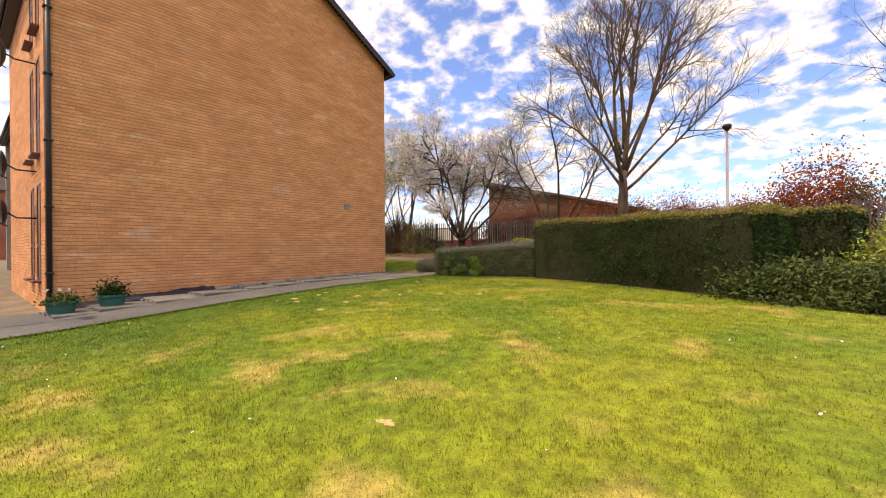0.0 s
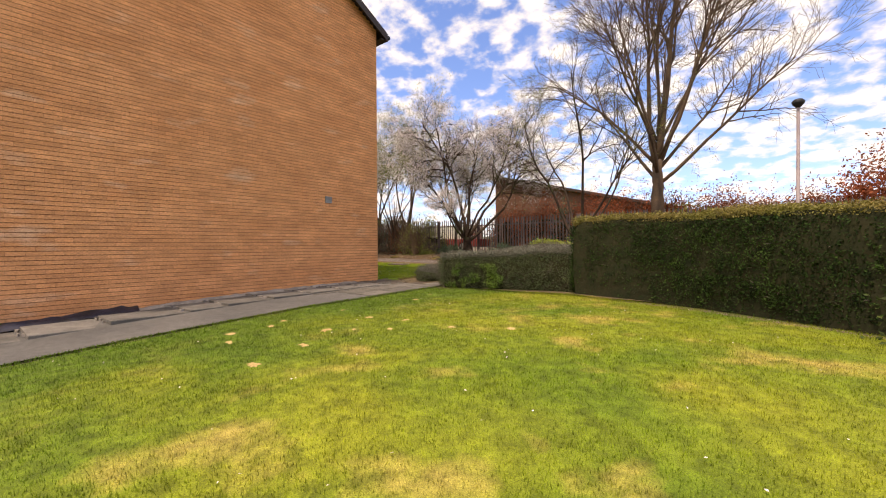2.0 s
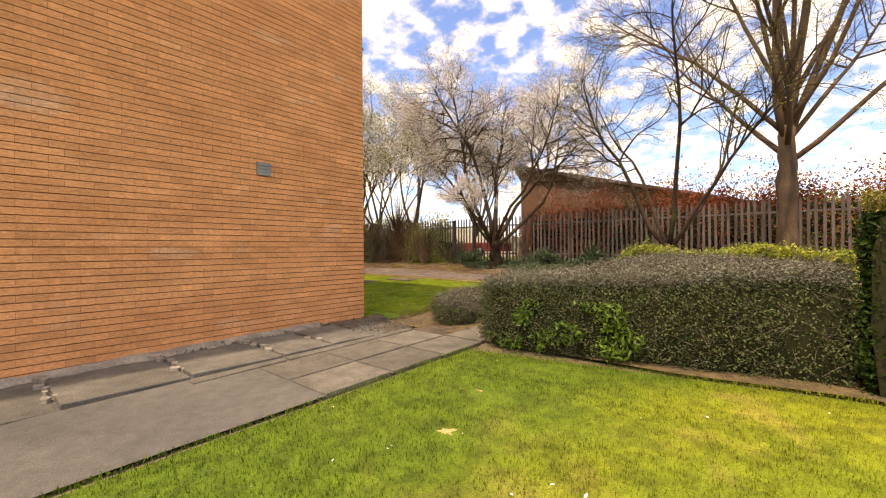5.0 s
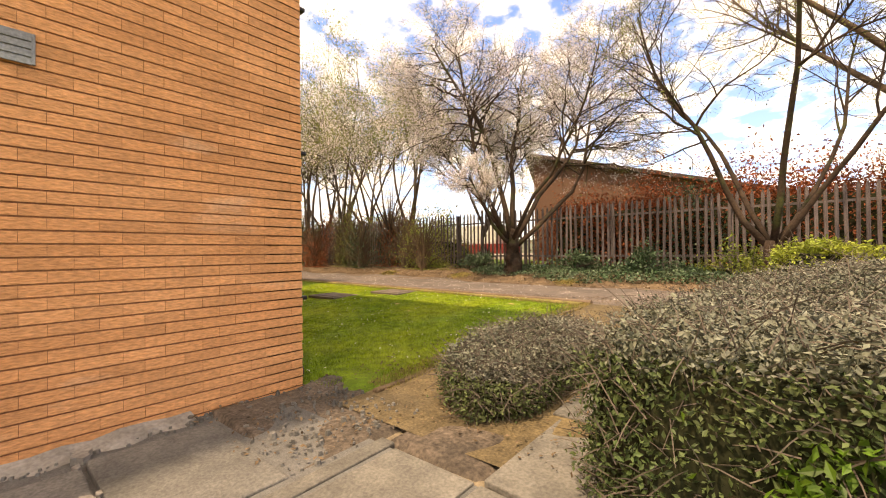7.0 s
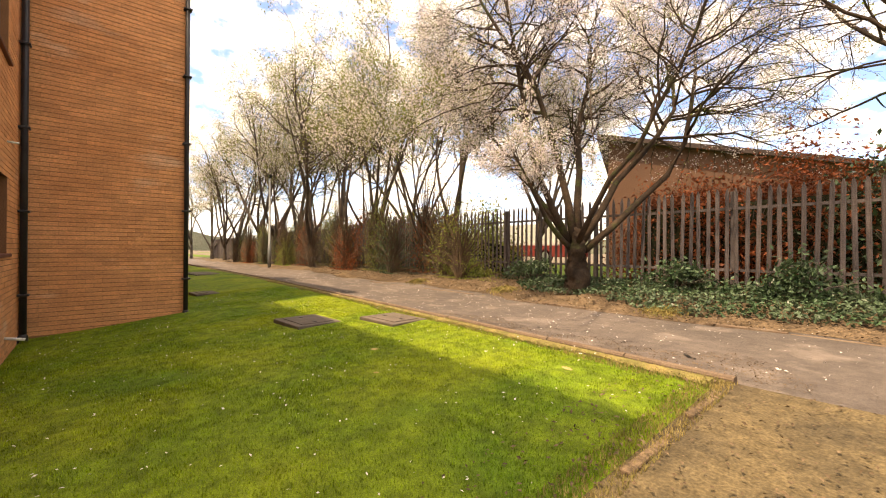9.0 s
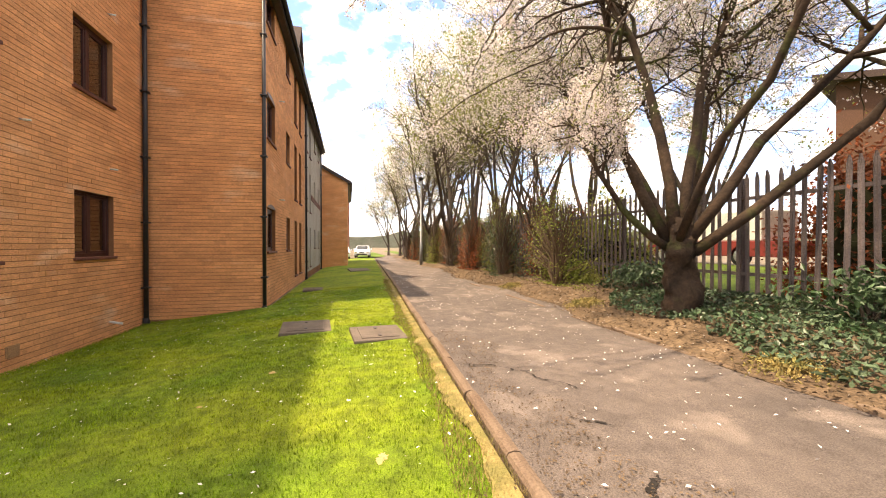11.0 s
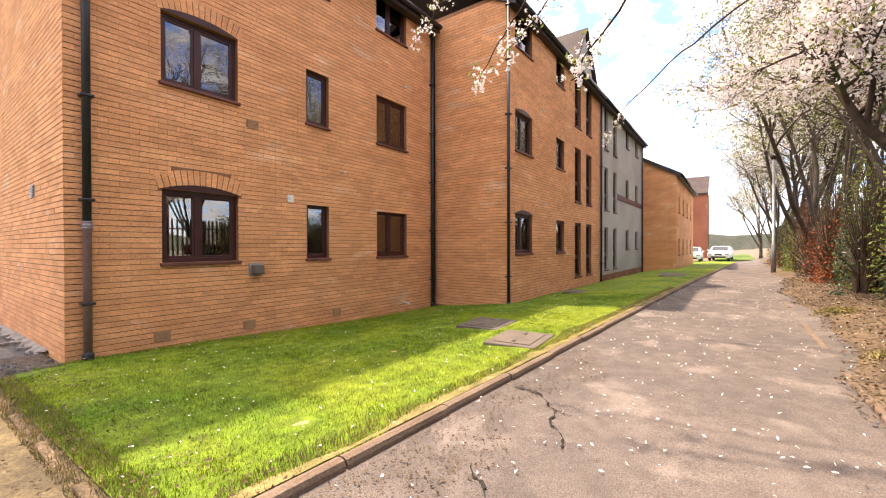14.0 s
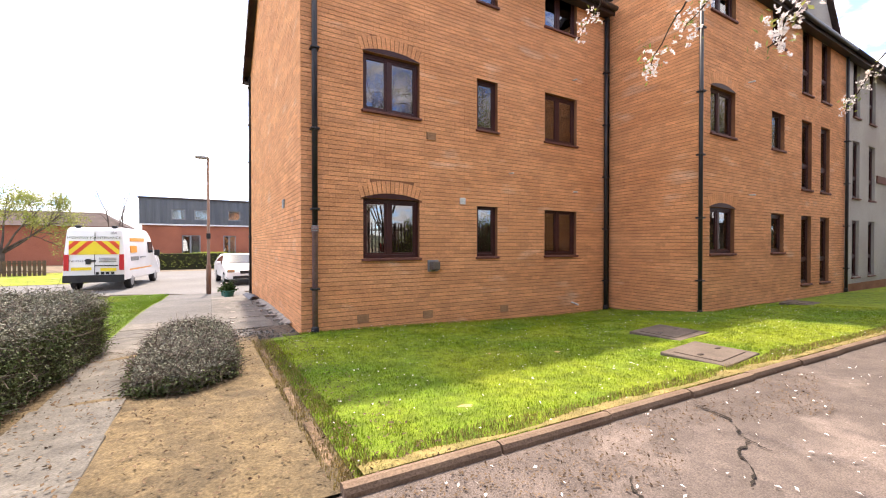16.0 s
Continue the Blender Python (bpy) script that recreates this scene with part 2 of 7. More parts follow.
# side leaves darkened to hold the hedge front's shade; top is paler new growth
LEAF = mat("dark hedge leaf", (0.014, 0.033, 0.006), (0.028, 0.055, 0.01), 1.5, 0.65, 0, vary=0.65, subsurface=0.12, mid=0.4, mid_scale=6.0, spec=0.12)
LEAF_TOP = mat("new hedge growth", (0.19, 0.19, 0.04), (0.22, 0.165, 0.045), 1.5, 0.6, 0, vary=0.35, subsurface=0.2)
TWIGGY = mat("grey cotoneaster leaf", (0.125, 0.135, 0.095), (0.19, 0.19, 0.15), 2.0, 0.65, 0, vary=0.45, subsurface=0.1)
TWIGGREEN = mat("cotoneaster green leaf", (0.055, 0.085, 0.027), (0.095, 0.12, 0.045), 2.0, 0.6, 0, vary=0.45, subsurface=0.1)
TWIG = mat("twig wood", (0.13, 0.105, 0.085), (0.075, 0.06, 0.05), 4, 0.9, 0)
YELLOWLEAF = mat("yellow green leaf", (0.34, 0.36, 0.05), (0.24, 0.30, 0.05), 1.5, 0.6, 0, vary=0.35, subsurface=0.3)
YOUNG = mat("young leaf", (0.20, 0.26, 0.05), (0.29, 0.29, 0.08), 1.5, 0.6, 0, vary=0.35, subsurface=0.4)
JUNIPER = mat("juniper", (0.04, 0.065, 0.014), (0.075, 0.10, 0.022), 1.5, 0.7, 0, vary=0.4, subsurface=0.15)
COPPER = mat("beech leaf", (0.32, 0.085, 0.03), (0.20, 0.062, 0.028), 1.0, 0.6, 0, vary=0.5, subsurface=0.25)
BLOSSOM = mat("cherry blossom", (0.78, 0.68, 0.68), (0.82, 0.77, 0.74), 1.0, 0.8, 0, vary=0.15, subsurface=0.45)
PETAL = mat("fallen petal", (0.75, 0.68, 0.66), (0.7, 0.66, 0.6), 1.0, 0.8, 0)
IVY = mat("ivy leaf", (0.035, 0.075, 0.03), (0.09, 0.13, 0.075), 2.0, 0.35, 0, vary=0.5)
BARK = mat("cherry bark", (0.062, 0.038, 0.024), (0.028, 0.018, 0.012), 3.0, 0.9, 1.0, 26, spot=(0.045, 0.05, 0.016), spot_scale=2.2, mid=0.35, mid_scale=12.0)
DIRT = mat("trodden dark dirt", (0.07, 0.055, 0.043), (0.13, 0.10, 0.077), 3.0, 0.95, 1.0, 45, fine=0.4, mid=0.35, mid_scale=14.0)
GREENLEAF = mat("fresh green privet leaf", (0.06, 0.13, 0.014), (0.10, 0.17, 0.02), 2.0, 0.45, 0, vary=0.45, subsurface=0.25)
BARK_L = mat("grey bark", (0.12, 0.092, 0.072), (0.065, 0.05, 0.04), 3.0, 0.9, 0.8, 30)
BARK_W = mat("warm bark", (0.14, 0.092, 0.056), (0.08, 0.056, 0.04), 2.0, 0.9, 0.8, 30)
FENCE = mat("weathered palisade", (0.10, 0.082, 0.08), (0.15, 0.118, 0.112), 1.5, 0.7, 0.3, 50, vary=0.25)
GREENPOT = mat("green plastic", (0.02, 0.11, 0.085), (0.03, 0.13, 0.10), 4, 0.5, 0.05)
TARP = mat("blue black sheet", (0.025, 0.028, 0.05), (0.015, 0.015, 0.02), 4, 0.45, 0.4, 30)
LAMPPOST = mat("lilac grey post", (0.30, 0.25, 0.26), (0.22, 0.18, 0.19), 2, 0.5, 0.1)
RUSTPOST = mat("brown lamp post", (0.20, 0.12, 0.085), (0.15, 0.09, 0.065), 2, 0.6, 0.1)
HALLBRICK = mat("far brown brick", (0.17, 0.09, 0.06), (0.13, 0.07, 0.05), 0.4, 0.95, 0.2)
REDBRICK = mat("far red brick", (0.36, 0.13, 0.075), (0.28, 0.10, 0.06), 0.6, 0.95, 0.2, 30, fine=0.3)
CLAD = mat("dark cladding", (0.09, 0.10, 0.11), (0.13, 0.14, 0.15), 0.6, 0.6, 0.2, stretch=(6, 6, 0.3))
PAINT = mat("white car paint", (0.78, 0.78, 0.78), (0.72, 0.72, 0.72), 1, 0.25, 0, fine=0.02, spec=0.5)
TYRE = mat("tyre", (0.015, 0.015, 0.015), (0.025, 0.025, 0.025), 6, 0.85, 0.2)
RED = mat("red plastic", (0.5, 0.02, 0.02), (0.42, 0.02, 0.02), 3, 0.35, 0, fine=0.05)
REDORANGE = mat("orange red chevron", (0.62, 0.075, 0.02), (0.55, 0.06, 0.02), 3, 0.4, 0, fine=0.05)
YELLOW = mat("yellow chevron", (0.75, 0.60, 0.03), (0.7, 0.55, 0.03), 3, 0.4, 0, fine=0.05)
ORANGE = mat("orange lettering", (0.75, 0.33, 0.05), (0.7, 0.3, 0.05), 3, 0.4, 0, fine=0.05)
BLACK = mat("black plastic", (0.015, 0.015, 0.016), (0.025, 0.025, 0.025), 3, 0.5, 0.05)
FADEDRED = mat("faded red paint", (0.24, 0.035, 0.03), (0.18, 0.03, 0.028), 2, 0.7, 0.1)
DARKGLASS = mat("tinted glass", (0.02, 0.025, 0.03), (0.03, 0.035, 0.04), 1, 0.08, 0, fine=0.02, spec=0.6)
CHROME = mat("chrome", (0.6, 0.6, 0.6), (0.5, 0.5, 0.5), 4, 0.2, 0, metal=1.0)
# distance haze is mixed into this pale foliage colour
FARTREE = mat("haze-paled foliage", (0.17, 0.185, 0.13), (0.23, 0.23, 0.17), 0.3, 1.0, 0.5, 3)


# ---- building helpers ----
def thing(name, at=(0, 0, 0), label="", category="", group="", kind=""):
    ob = new(name)
    ob.location = at
    ob.empty_display_size = 0.1
    return tagged(ob, label, category, group, kind)


def mesh(name, verts, faces, material, parent=None, label="", kind="", smooth=False):
    me = bpy.data.meshes.new(name)
    me.from_pydata(verts, [], faces)
    me.materials.append(material)
    if smooth:
        me.shade_smooth()
    ob = new(name, me)
    if parent:
        ob.parent = parent
        if parent.parent is None:
            ob.matrix_parent_inverse = Matrix.Translation(-parent.location)
    return tagged(ob, label, kind=kind)


def part(name, bm, material, parent=None, label="", kind="", smooth=False):
    me = bpy.data.meshes.new(name)
    bm.to_mesh(me)
    bm.free()
    ob = mesh(name, [], [], material, parent, label, kind)
    old = ob.data
    me.materials.append(material)
    if smooth:
        me.shade_smooth()
    ob.data = me
    bpy.data.meshes.remove(old)
    me.name = name
    return ob


def add_box(bm, lo, hi, bevel=0.0, m=None):
    lo, hi = Vector(lo), Vector(hi)
    r = bmesh.ops.create_cube(bm, size=1.0)
    vs = r["verts"]
    bmesh.ops.scale(bm, vec=hi - lo, verts=vs)
    bmesh.ops.translate(bm, vec=(lo + hi) / 2, verts=vs)
    if bevel:
        es = list({e for v in vs for e in v.link_edges})
        vs = list({v for f in bmesh.ops.bevel(bm, geom=es, offset=bevel, segments=2, affect="EDGES", profile=0.5)["faces"] for v in f.verts} | {v for v in vs if v.is_valid})
    if m:
        bmesh.ops.transform(bm, matrix=m, verts=vs)
    return vs


def box(name, lo, hi, material, parent=None, bevel=0.0, label="", kind=""):
    bm = bmesh.new()
    add_box(bm, lo, hi, bevel)
    return part(name, bm, material, parent, label, kind)


def tube(points, radii, sides=8, cap=True):
    """Vertices and faces of a tapering tube along points."""
    pts = [Vector(p) for p in points]
    vs, fs = [], []
    ref = Vector((0.31, 0.52, 0.79))
    for i, p in enumerate(pts):
        d = (pts[min(i + 1, len(pts) - 1)] - pts[max(i - 1, 0)]).normalized()
        a = d.cross(ref)
        if a.length < 0.05:
            a = d.cross(Vector((1, 0, 0)))
        a.normalize()
        b = d.cross(a)
        for k in range(sides):
            t = 2 * math.pi * k / sides
            vs.append(p + (a * math.cos(t) + b * math.sin(t)) * radii[i])
    for i in range(len(pts) - 1):
        for k in range(sides):
            j = (k + 1) % sides
            fs.append((i * sides + k, i * sides + j, (i + 1) * sides + j, (i + 1) * sides + k))
    if cap:
        fs.append(tuple(range(sides))[::-1])
        fs.append(tuple((len(pts) - 1) * sides + k for k in range(sides)))
    return vs, fs


def tubes(list_of):
    vs, fs = [], []
    for v, f in list_of:
        o = len(vs)
        vs += v
        fs += [tuple(i + o for i in q) for q in f]
    return vs, fs


def pole(name, points, radii, material, parent=None, sides=10, label=""):
    v, f = tube(points, radii, sides)
    return mesh(name, v, f, material, parent, label, smooth=True)


def cards(points, size, rng, up=0.0, aspect=1.0, normals=None, spread=1.0):
    """Many small folded leaf cards; rng is a numpy generator."""
    p = np.asarray(points, float)
    n = len(p)
    d = rng.normal(size=(n, 3)) * spread
    if normals is not None:
        d += normals
    d[:, 2] += up
    d /= np.linalg.norm(d, axis=1)[:, None] + 1e-9
    a = np.cross(d, rng.normal(size=(n, 3)))
    a /= np.linalg.norm(a, axis=1)[:, None] + 1e-9
    b = np.cross(d, a)
    s = (size * (0.6 + 0.8 * rng.random(n)))[:, None]
    v = np.empty((n, 4, 3))
    v[:, 0], v[:, 2] = p - a * s * aspect, p + a * s * aspect
    v[:, 1], v[:, 3] = p + b * s * 0.55 + d * s * 0.15, p - b * s * 0.55 + d * s * 0.15
    i = np.arange(n)[:, None] * 4
    f = np.concatenate([np.hstack([i, i + 1, i + 2]), np.hstack([i, i + 2, i + 3])])
    return v.reshape(-1, 3), f


def fast_mesh(name, v, f, material, parent=None, label="", kind="", category="", smooth=False):
    """A mesh from arrays of vertices and of triangles or quads."""
    v, f = np.ascontiguousarray(v, dtype=np.float32), np.ascontiguousarray(f, dtype=np.int32)
    me = bpy.data.meshes.new(name)
    k = f.shape[1]
    me.vertices.add(len(v)); me.vertices.foreach_set("co", v.ravel())
    me.loops.add(f.size); me.loops.foreach_set("vertex_index", f.ravel())
    me.polygons.add(len(f)); me.polygons.foreach_set("loop_start", np.arange(0, f.size, k, dtype=np.int32))
    me.update(calc_edges=True)
    me.materials.append(material)
    if smooth:
        me.shade_smooth()
    else:
        me.shade_flat()
    ob = mesh(name, [], [], material, parent, label, kind)
    old = ob.data
    ob.data = me
    bpy.data.meshes.remove(old)
    return tagged(ob, category=category)


# ---- the ground's height ----
GY = [(-60, -0.15), (-11.5, -0.1), (-9.0, 0.0), (-6.5, 0.17), (-4.0, 0.29), (0.0, 0.36), (2.6, 0.46), (4.8, 0.57), (7.5, 0.6), (8.4, 0.8), (9.6, 0.92), (14, 0.95), (80, 0.6)]


def smooth(a, b, x):
    t = min(1.0, max(0.0, (x - a) / (b - a)))
    return t * t * (3 - 2 * t)


def gz(x, y):
    for (a, za), (b, zb) in zip(GY, GY[1:]):
        if y <= b:
            z = za + (zb - za) * max(0.0, (y - a) / (b - a))
            break
    else:
        z = GY[-1][1]
    # the strip by the block's back wall lies lower, and the land falls slowly to the west
    if y > -1 and y < 12:
        dip = smooth(0.2, -6.0, x) * (1 - smooth(0.0, 3.6, y)) * 0.2
        z -= dip
        z -= smooth(-8, -45, x) * 0.3 * smooth(-1, 1, y)
    return z


def kerb_y(x):
    return 4.88 - 0.045 * min(0.9, x)


def path_far_y(x):
    return 7.5 - 0.025 * x + 0.12 * math.sin(x * 0.7) + 0.06 * math.sin(x * 2.3)


def sheet(name, x0, x1, ylo, yhi, step, lift, material, label, category="", kind="structure", ystep=None, skirt=0.0, rough=0.0):
    """A draped sheet from the curve ylo(x) to yhi(x)."""
    nx = max(2, int((x1 - x0) / step))
    vs, fs, ny = [], [], None
    for i in range(nx + 1):
        x = x0 + (x1 - x0) * i / nx
        a, b = ylo(x), yhi(x)
        ny = ny or max(2, int(abs(b - a) / (ystep or step)))
        for j in range(ny + 1):
            y = a + (b - a) * j / ny
            edge = 0 < i < nx and 0 < j < ny
            h = noise.noise(Vector((x * 2.1, y * 2.1, 3.0))) * rough if edge else 0
            vs.append((x, y, gz(x, y) + lift + h - (0 if edge else skirt)))
    for i in range(nx):
        for j in range(ny):
            k = i * (ny + 1) + j
            fs.append((k, k + ny + 1, k + ny + 2, k + 1))
    ob = mesh(name, vs, fs, material, None, label, kind, smooth=True)
    return tagged(ob, category=category)


# ---- ground ----
def ground():
    xs = [-400, -200, -100, -60, -45] + [x * 0.5 for x in range(-72, 41)] + [30, 60, 120, 250, 400]
    ys = [-400, -200, -100, -70, -60, -40, -30, -20] + [y * 0.5 for y in range(-28, 31)] + [25, 40, 80, 160, 400]
    vs = [(x, y, gz(x, y) - 0.03) for x in xs for y in ys]
    w = len(ys)
    fs = [(i * w + j, (i + 1) * w + j, (i + 1) * w + j + 1, i * w + j + 1) for i in range(len(xs) - 1) for j in range(w - 1)]
    mesh("ground", vs, fs, SOIL, None, "brown earth under lawns, paths and planting beds", "structure", smooth=True)


ground()


def lawn_front_y(x):
    """North edge of the big lawn along the hedge."""
    pts = [(2.5, -0.55), (5.9, 0.0), (8.1, -0.55), (10.8, -1.8), (12.0, -2.6), (14.0, -6.0)]
    for (a, ya), (b, yb) in zip(pts, pts[1:]):
        if x <= b:
            return ya + (yb - ya) * max(0, (x - a) / (b - a))
    return pts[-1][1]


LAWN_W = 2.62
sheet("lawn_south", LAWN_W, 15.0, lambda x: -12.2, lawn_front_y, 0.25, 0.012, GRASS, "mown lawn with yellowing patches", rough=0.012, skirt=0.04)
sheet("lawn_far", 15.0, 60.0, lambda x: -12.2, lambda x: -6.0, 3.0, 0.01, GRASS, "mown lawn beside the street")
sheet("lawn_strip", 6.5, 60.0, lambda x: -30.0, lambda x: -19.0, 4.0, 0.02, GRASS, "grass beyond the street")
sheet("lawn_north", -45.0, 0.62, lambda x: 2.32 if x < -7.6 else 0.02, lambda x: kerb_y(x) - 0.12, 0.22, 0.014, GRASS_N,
      "green lawn strip along the flats, its turf toned for shade", rough=0.012, skirt=0.03)
sheet("path", -48.0, 9.0, kerb_y, path_far_y, 0.3, 0.0, ASPHALT, "worn brown asphalt footpath with fallen petals", rough=0.008)
sheet("verge", -48.0, 14.0, path_far_y, lambda x: 10.4, 0.3, 0.004, LITTER, "bank of leaf litter below the fence", rough=0.06)
sheet("bed", 0.64, 16.0, lambda x: max(-0.2, lawn_front_y(x)) if x > 2.5 else -0.1, lambda x: kerb_y(x) - 0.02, 0.25, 0.006, SAND,
      "dry sandy planting bed", rough=0.02)
sheet("pavement", 0.06, LAWN_W - 0.02, lambda x: -11.4, lambda x: -0.3, 0.3, 0.002, PATHGREY, "grey asphalt footpath beside the gable")
sheet("road", -60.0, 60.0, lambda x: -28.0, lambda x: -12.4 if x > 2.6 else -11.4, 2.0, 0.004, ROAD, "grey asphalt street")


# ---- brickwork ----
COURSE, BRICKLEN, JOINT = 0.0743, 0.225, 0.0105
PROUD = 0.006


def cut(spans, a, b):
    out = []
    for s, e in spans:
        if b <= s or a >= e:
            out.append((s, e))
        else:
            if a > s + 0.03:
                out.append((s, a))
            if b < e - 0.03:
                out.append((b, e))
    return out


def brick_faces(o, u, nrm, s, e, z0, z1, lift):
    """Five faces of one brick that lies on the wall plane."""
    w = Vector((0, 0, 1))
    a = [o + u * s + w * z0, o + u * e + w * z0, o + u * e + w * z1, o + u * s + w * z1]
    b = [p + nrm * lift for p in a]
    return a + b


BF = [(4, 5, 6, 7), (0, 1, 5, 4), (1, 2, 6, 5), (2, 3, 7, 6), (3, 0, 4, 7)]


def brick_wall(parent, o, u, nrm, width, z0, z1, openings, bands, picked, rng, top=None, start=0.0):
    """Running-bond bricks over a wall. openings: (u0, u1, z0, z1); bands: heights of soldier courses; picked(u, z): which are single objects."""
    o, u, nrm = Vector(o), Vector(u), Vector(nrm)
    vs, fs, singles = [], [], []
    sv_, sf_ = [], []
    z, row = z0, 0
    while z < z1 - 0.02:
        band = next((b for b in bands if b - 0.01 <= z < b + 0.03), None)
        h = 0.215 if band is not None else COURSE
        length = 0.075 if band is not None else BRICKLEN
        zb, zt = z + JOINT / 2, min(z + h - JOINT / 2, z1)
        lo, hi = (0.0, width) if top is None else top((zb + zt) / 2)
        spans = [(lo, hi)] if hi > lo else []
        for a, b, c, d in openings:
            if c < (zb + zt) / 2 < d:
                spans = cut(spans, a, b)
        for a, b in spans:
            x = -length * (0.5 if row % 2 and band is None else 0.0) + start
            x += math.floor((a - x) / length) * length
            while x < b:
                s, e = max(a, x + 0.0011), min(b, x + length - 0.0011)
                if e - s > 0.025:
                    lift = PROUD + rng.uniform(-0.0015, 0.002) + (0.005 if band is not None and math.sin(x * 9) > -0.3 else 0)
                    if picked and e - s > length - 0.02 and band is None and picked((s + e) / 2, (zb + zt) / 2) and len(singles) < 300:
                        singles.append((o + u * ((s + e) / 2) + Vector((0, 0, (zb + zt) / 2)), lift))
                    else:
                        tv, tf = (vs, fs) if band is None else (sv_, sf_)
                        k = len(tv)
                        tv += brick_faces(o, u, nrm, s, e, zb, zt, lift)
                        tf += [tuple(i + k for i in q) for q in BF]
                x += length
        z += h
        row += 1
    fast_mesh("brickwork", np.array([tuple(v) for v in vs]), np.array(fs), BRICK, parent, kind="stuff")
    if sv_:
        fast_mesh("soldier_course", np.array([tuple(v) for v in sv_]), np.array(sf_), BRICK_S, parent, kind="stuff")
    if singles:
        hl, hh = (BRICKLEN - 0.0022) / 2, (COURSE - JOINT) / 2
        vv = brick_faces(Vector((0, 0, 0)), u, nrm, -hl, hl, -hh, hh, PROUD)
        me = bpy.data.meshes.new("brick")
        me.from_pydata(vv, [], BF)
        me.materials.append(BRICK)
        for place, lift in singles:
            ob = new("brick", me)
            ob.parent = parent
            ob.location = place + nrm * (lift - PROUD)


def wall_core(name, parent, o, u, nrm, width, z0, z1, thick, openings, material, extra=None, label=""):
    """A thick wall with its openings cut through: cells between the openings' edges."""
    o, u, nrm = Vector(o), Vector(u), Vector(nrm)
    us = sorted({0.0, width, *[a for q in openings for a in q[:2] if 0 < a < width]})
    zs = sorted({z0, z1, *[a for q in openings for a in q[2:] if z0 < a < z1]})
    solid = {}
    for i in range(len(us) - 1):
        for j in range(len(zs) - 1):
            c, d = (us[i] + us[i + 1]) / 2, (zs[j] + zs[j + 1]) / 2
            solid[i, j] = not any(a < c < b and e < d < f for a, b, e, f in openings)
    vs, fs, idx = [], [], {}

    def vert(i, j, k):
        if (i, j, k) not in idx:
            idx[i, j, k] = len(vs)
            vs.append(o + u * us[i] + Vector((0, 0, zs[j])) - nrm * (thick * k))
        return idx[i, j, k]

    for (i, j), s in solid.items():
        if not s:
            continue
        fs.append([vert(i, j, 0), vert(i + 1, j, 0), vert(i + 1, j + 1, 0), vert(i, j + 1, 0)])
        fs.append([vert(i, j, 1), vert(i, j + 1, 1), vert(i + 1, j + 1, 1), vert(i + 1, j, 1)])
        for di, dj, p, q in ((-1, 0, (i, j), (i, j + 1)), (1, 0, (i + 1, j + 1), (i + 1, j)), (0, -1, (i + 1, j), (i, j)), (0, 1, (i, j + 1), (i + 1, j + 1))):
            if not solid.get((i + di, j + dj), False):
                fs.append([vert(*p, 0), vert(*q, 0), vert(*q, 1), vert(*p, 1)])
    if extra:
        k = len(vs)
        for c, d in extra:
            vs.append(o + u * c + Vector((0, 0, d)))
        for c, d in extra:
            vs.append(o + u * c + Vector((0, 0, d)) - nrm * thick)
        m = len(extra)
        fs.append([k + i for i in range(m)])
        fs.append([k + m + i for i in range(m)][::-1])
        for i in range(m):
            j = (i + 1) % m
            fs.append([k + i, k + m + i, k + m + j, k + j])
    return mesh(name, vs, fs, material, parent, label)


def arch_bricks(parent, o, u, nrm, u0, u1, zs, rise, depth=0.22):
    """A flat segmental arch of upright bricks over an opening, and the fillet under it."""
    o, u, nrm = Vector(o), Vector(u), Vector(nrm)
    a, b = u0 - 0.04, u1 + 0.04
    half = (b - a) / 2
    R = (half * half + rise * rise) / (2 * rise)
    ang = math.asin(half / R)
    n = int(2 * ang * R / 0.078)
    vs, fs = [], []
    for i in range(n):
        t0, t1 = (-ang + 2 * ang * (i + 0.07) / n), (-ang + 2 * ang * (i + 0.93) / n)
        q = []
        for t, r in ((t0, R), (t1, R), (t1, R + depth), (t0, R + depth)):
            q.append(o + u * ((a + b) / 2 + r * math.sin(t)) + Vector((0, 0, zs + rise - R + r * math.cos(t))))
        k = len(vs)
        vs += [p - nrm * 0.02 for p in q] + [p + nrm * 0.012 for p in q]
        fs += [tuple(x + k for x in f) for f in BF]
    fast_mesh("arch", np.array([tuple(v) for v in vs]), np.array(fs), BRICK, parent, "upright brick arch", "stuff")
    vs = []
    for i in range(n + 1):
        t = -ang + 2 * ang * i / n
        vs.append(o + u * ((a + b) / 2 + R * math.sin(t)) + Vector((0, 0, zs + rise - R + R * math.cos(t) + 0.005)) + nrm * 0.009)
    mesh("fillet", vs, [tuple(range(n + 1))], FRAME, parent)


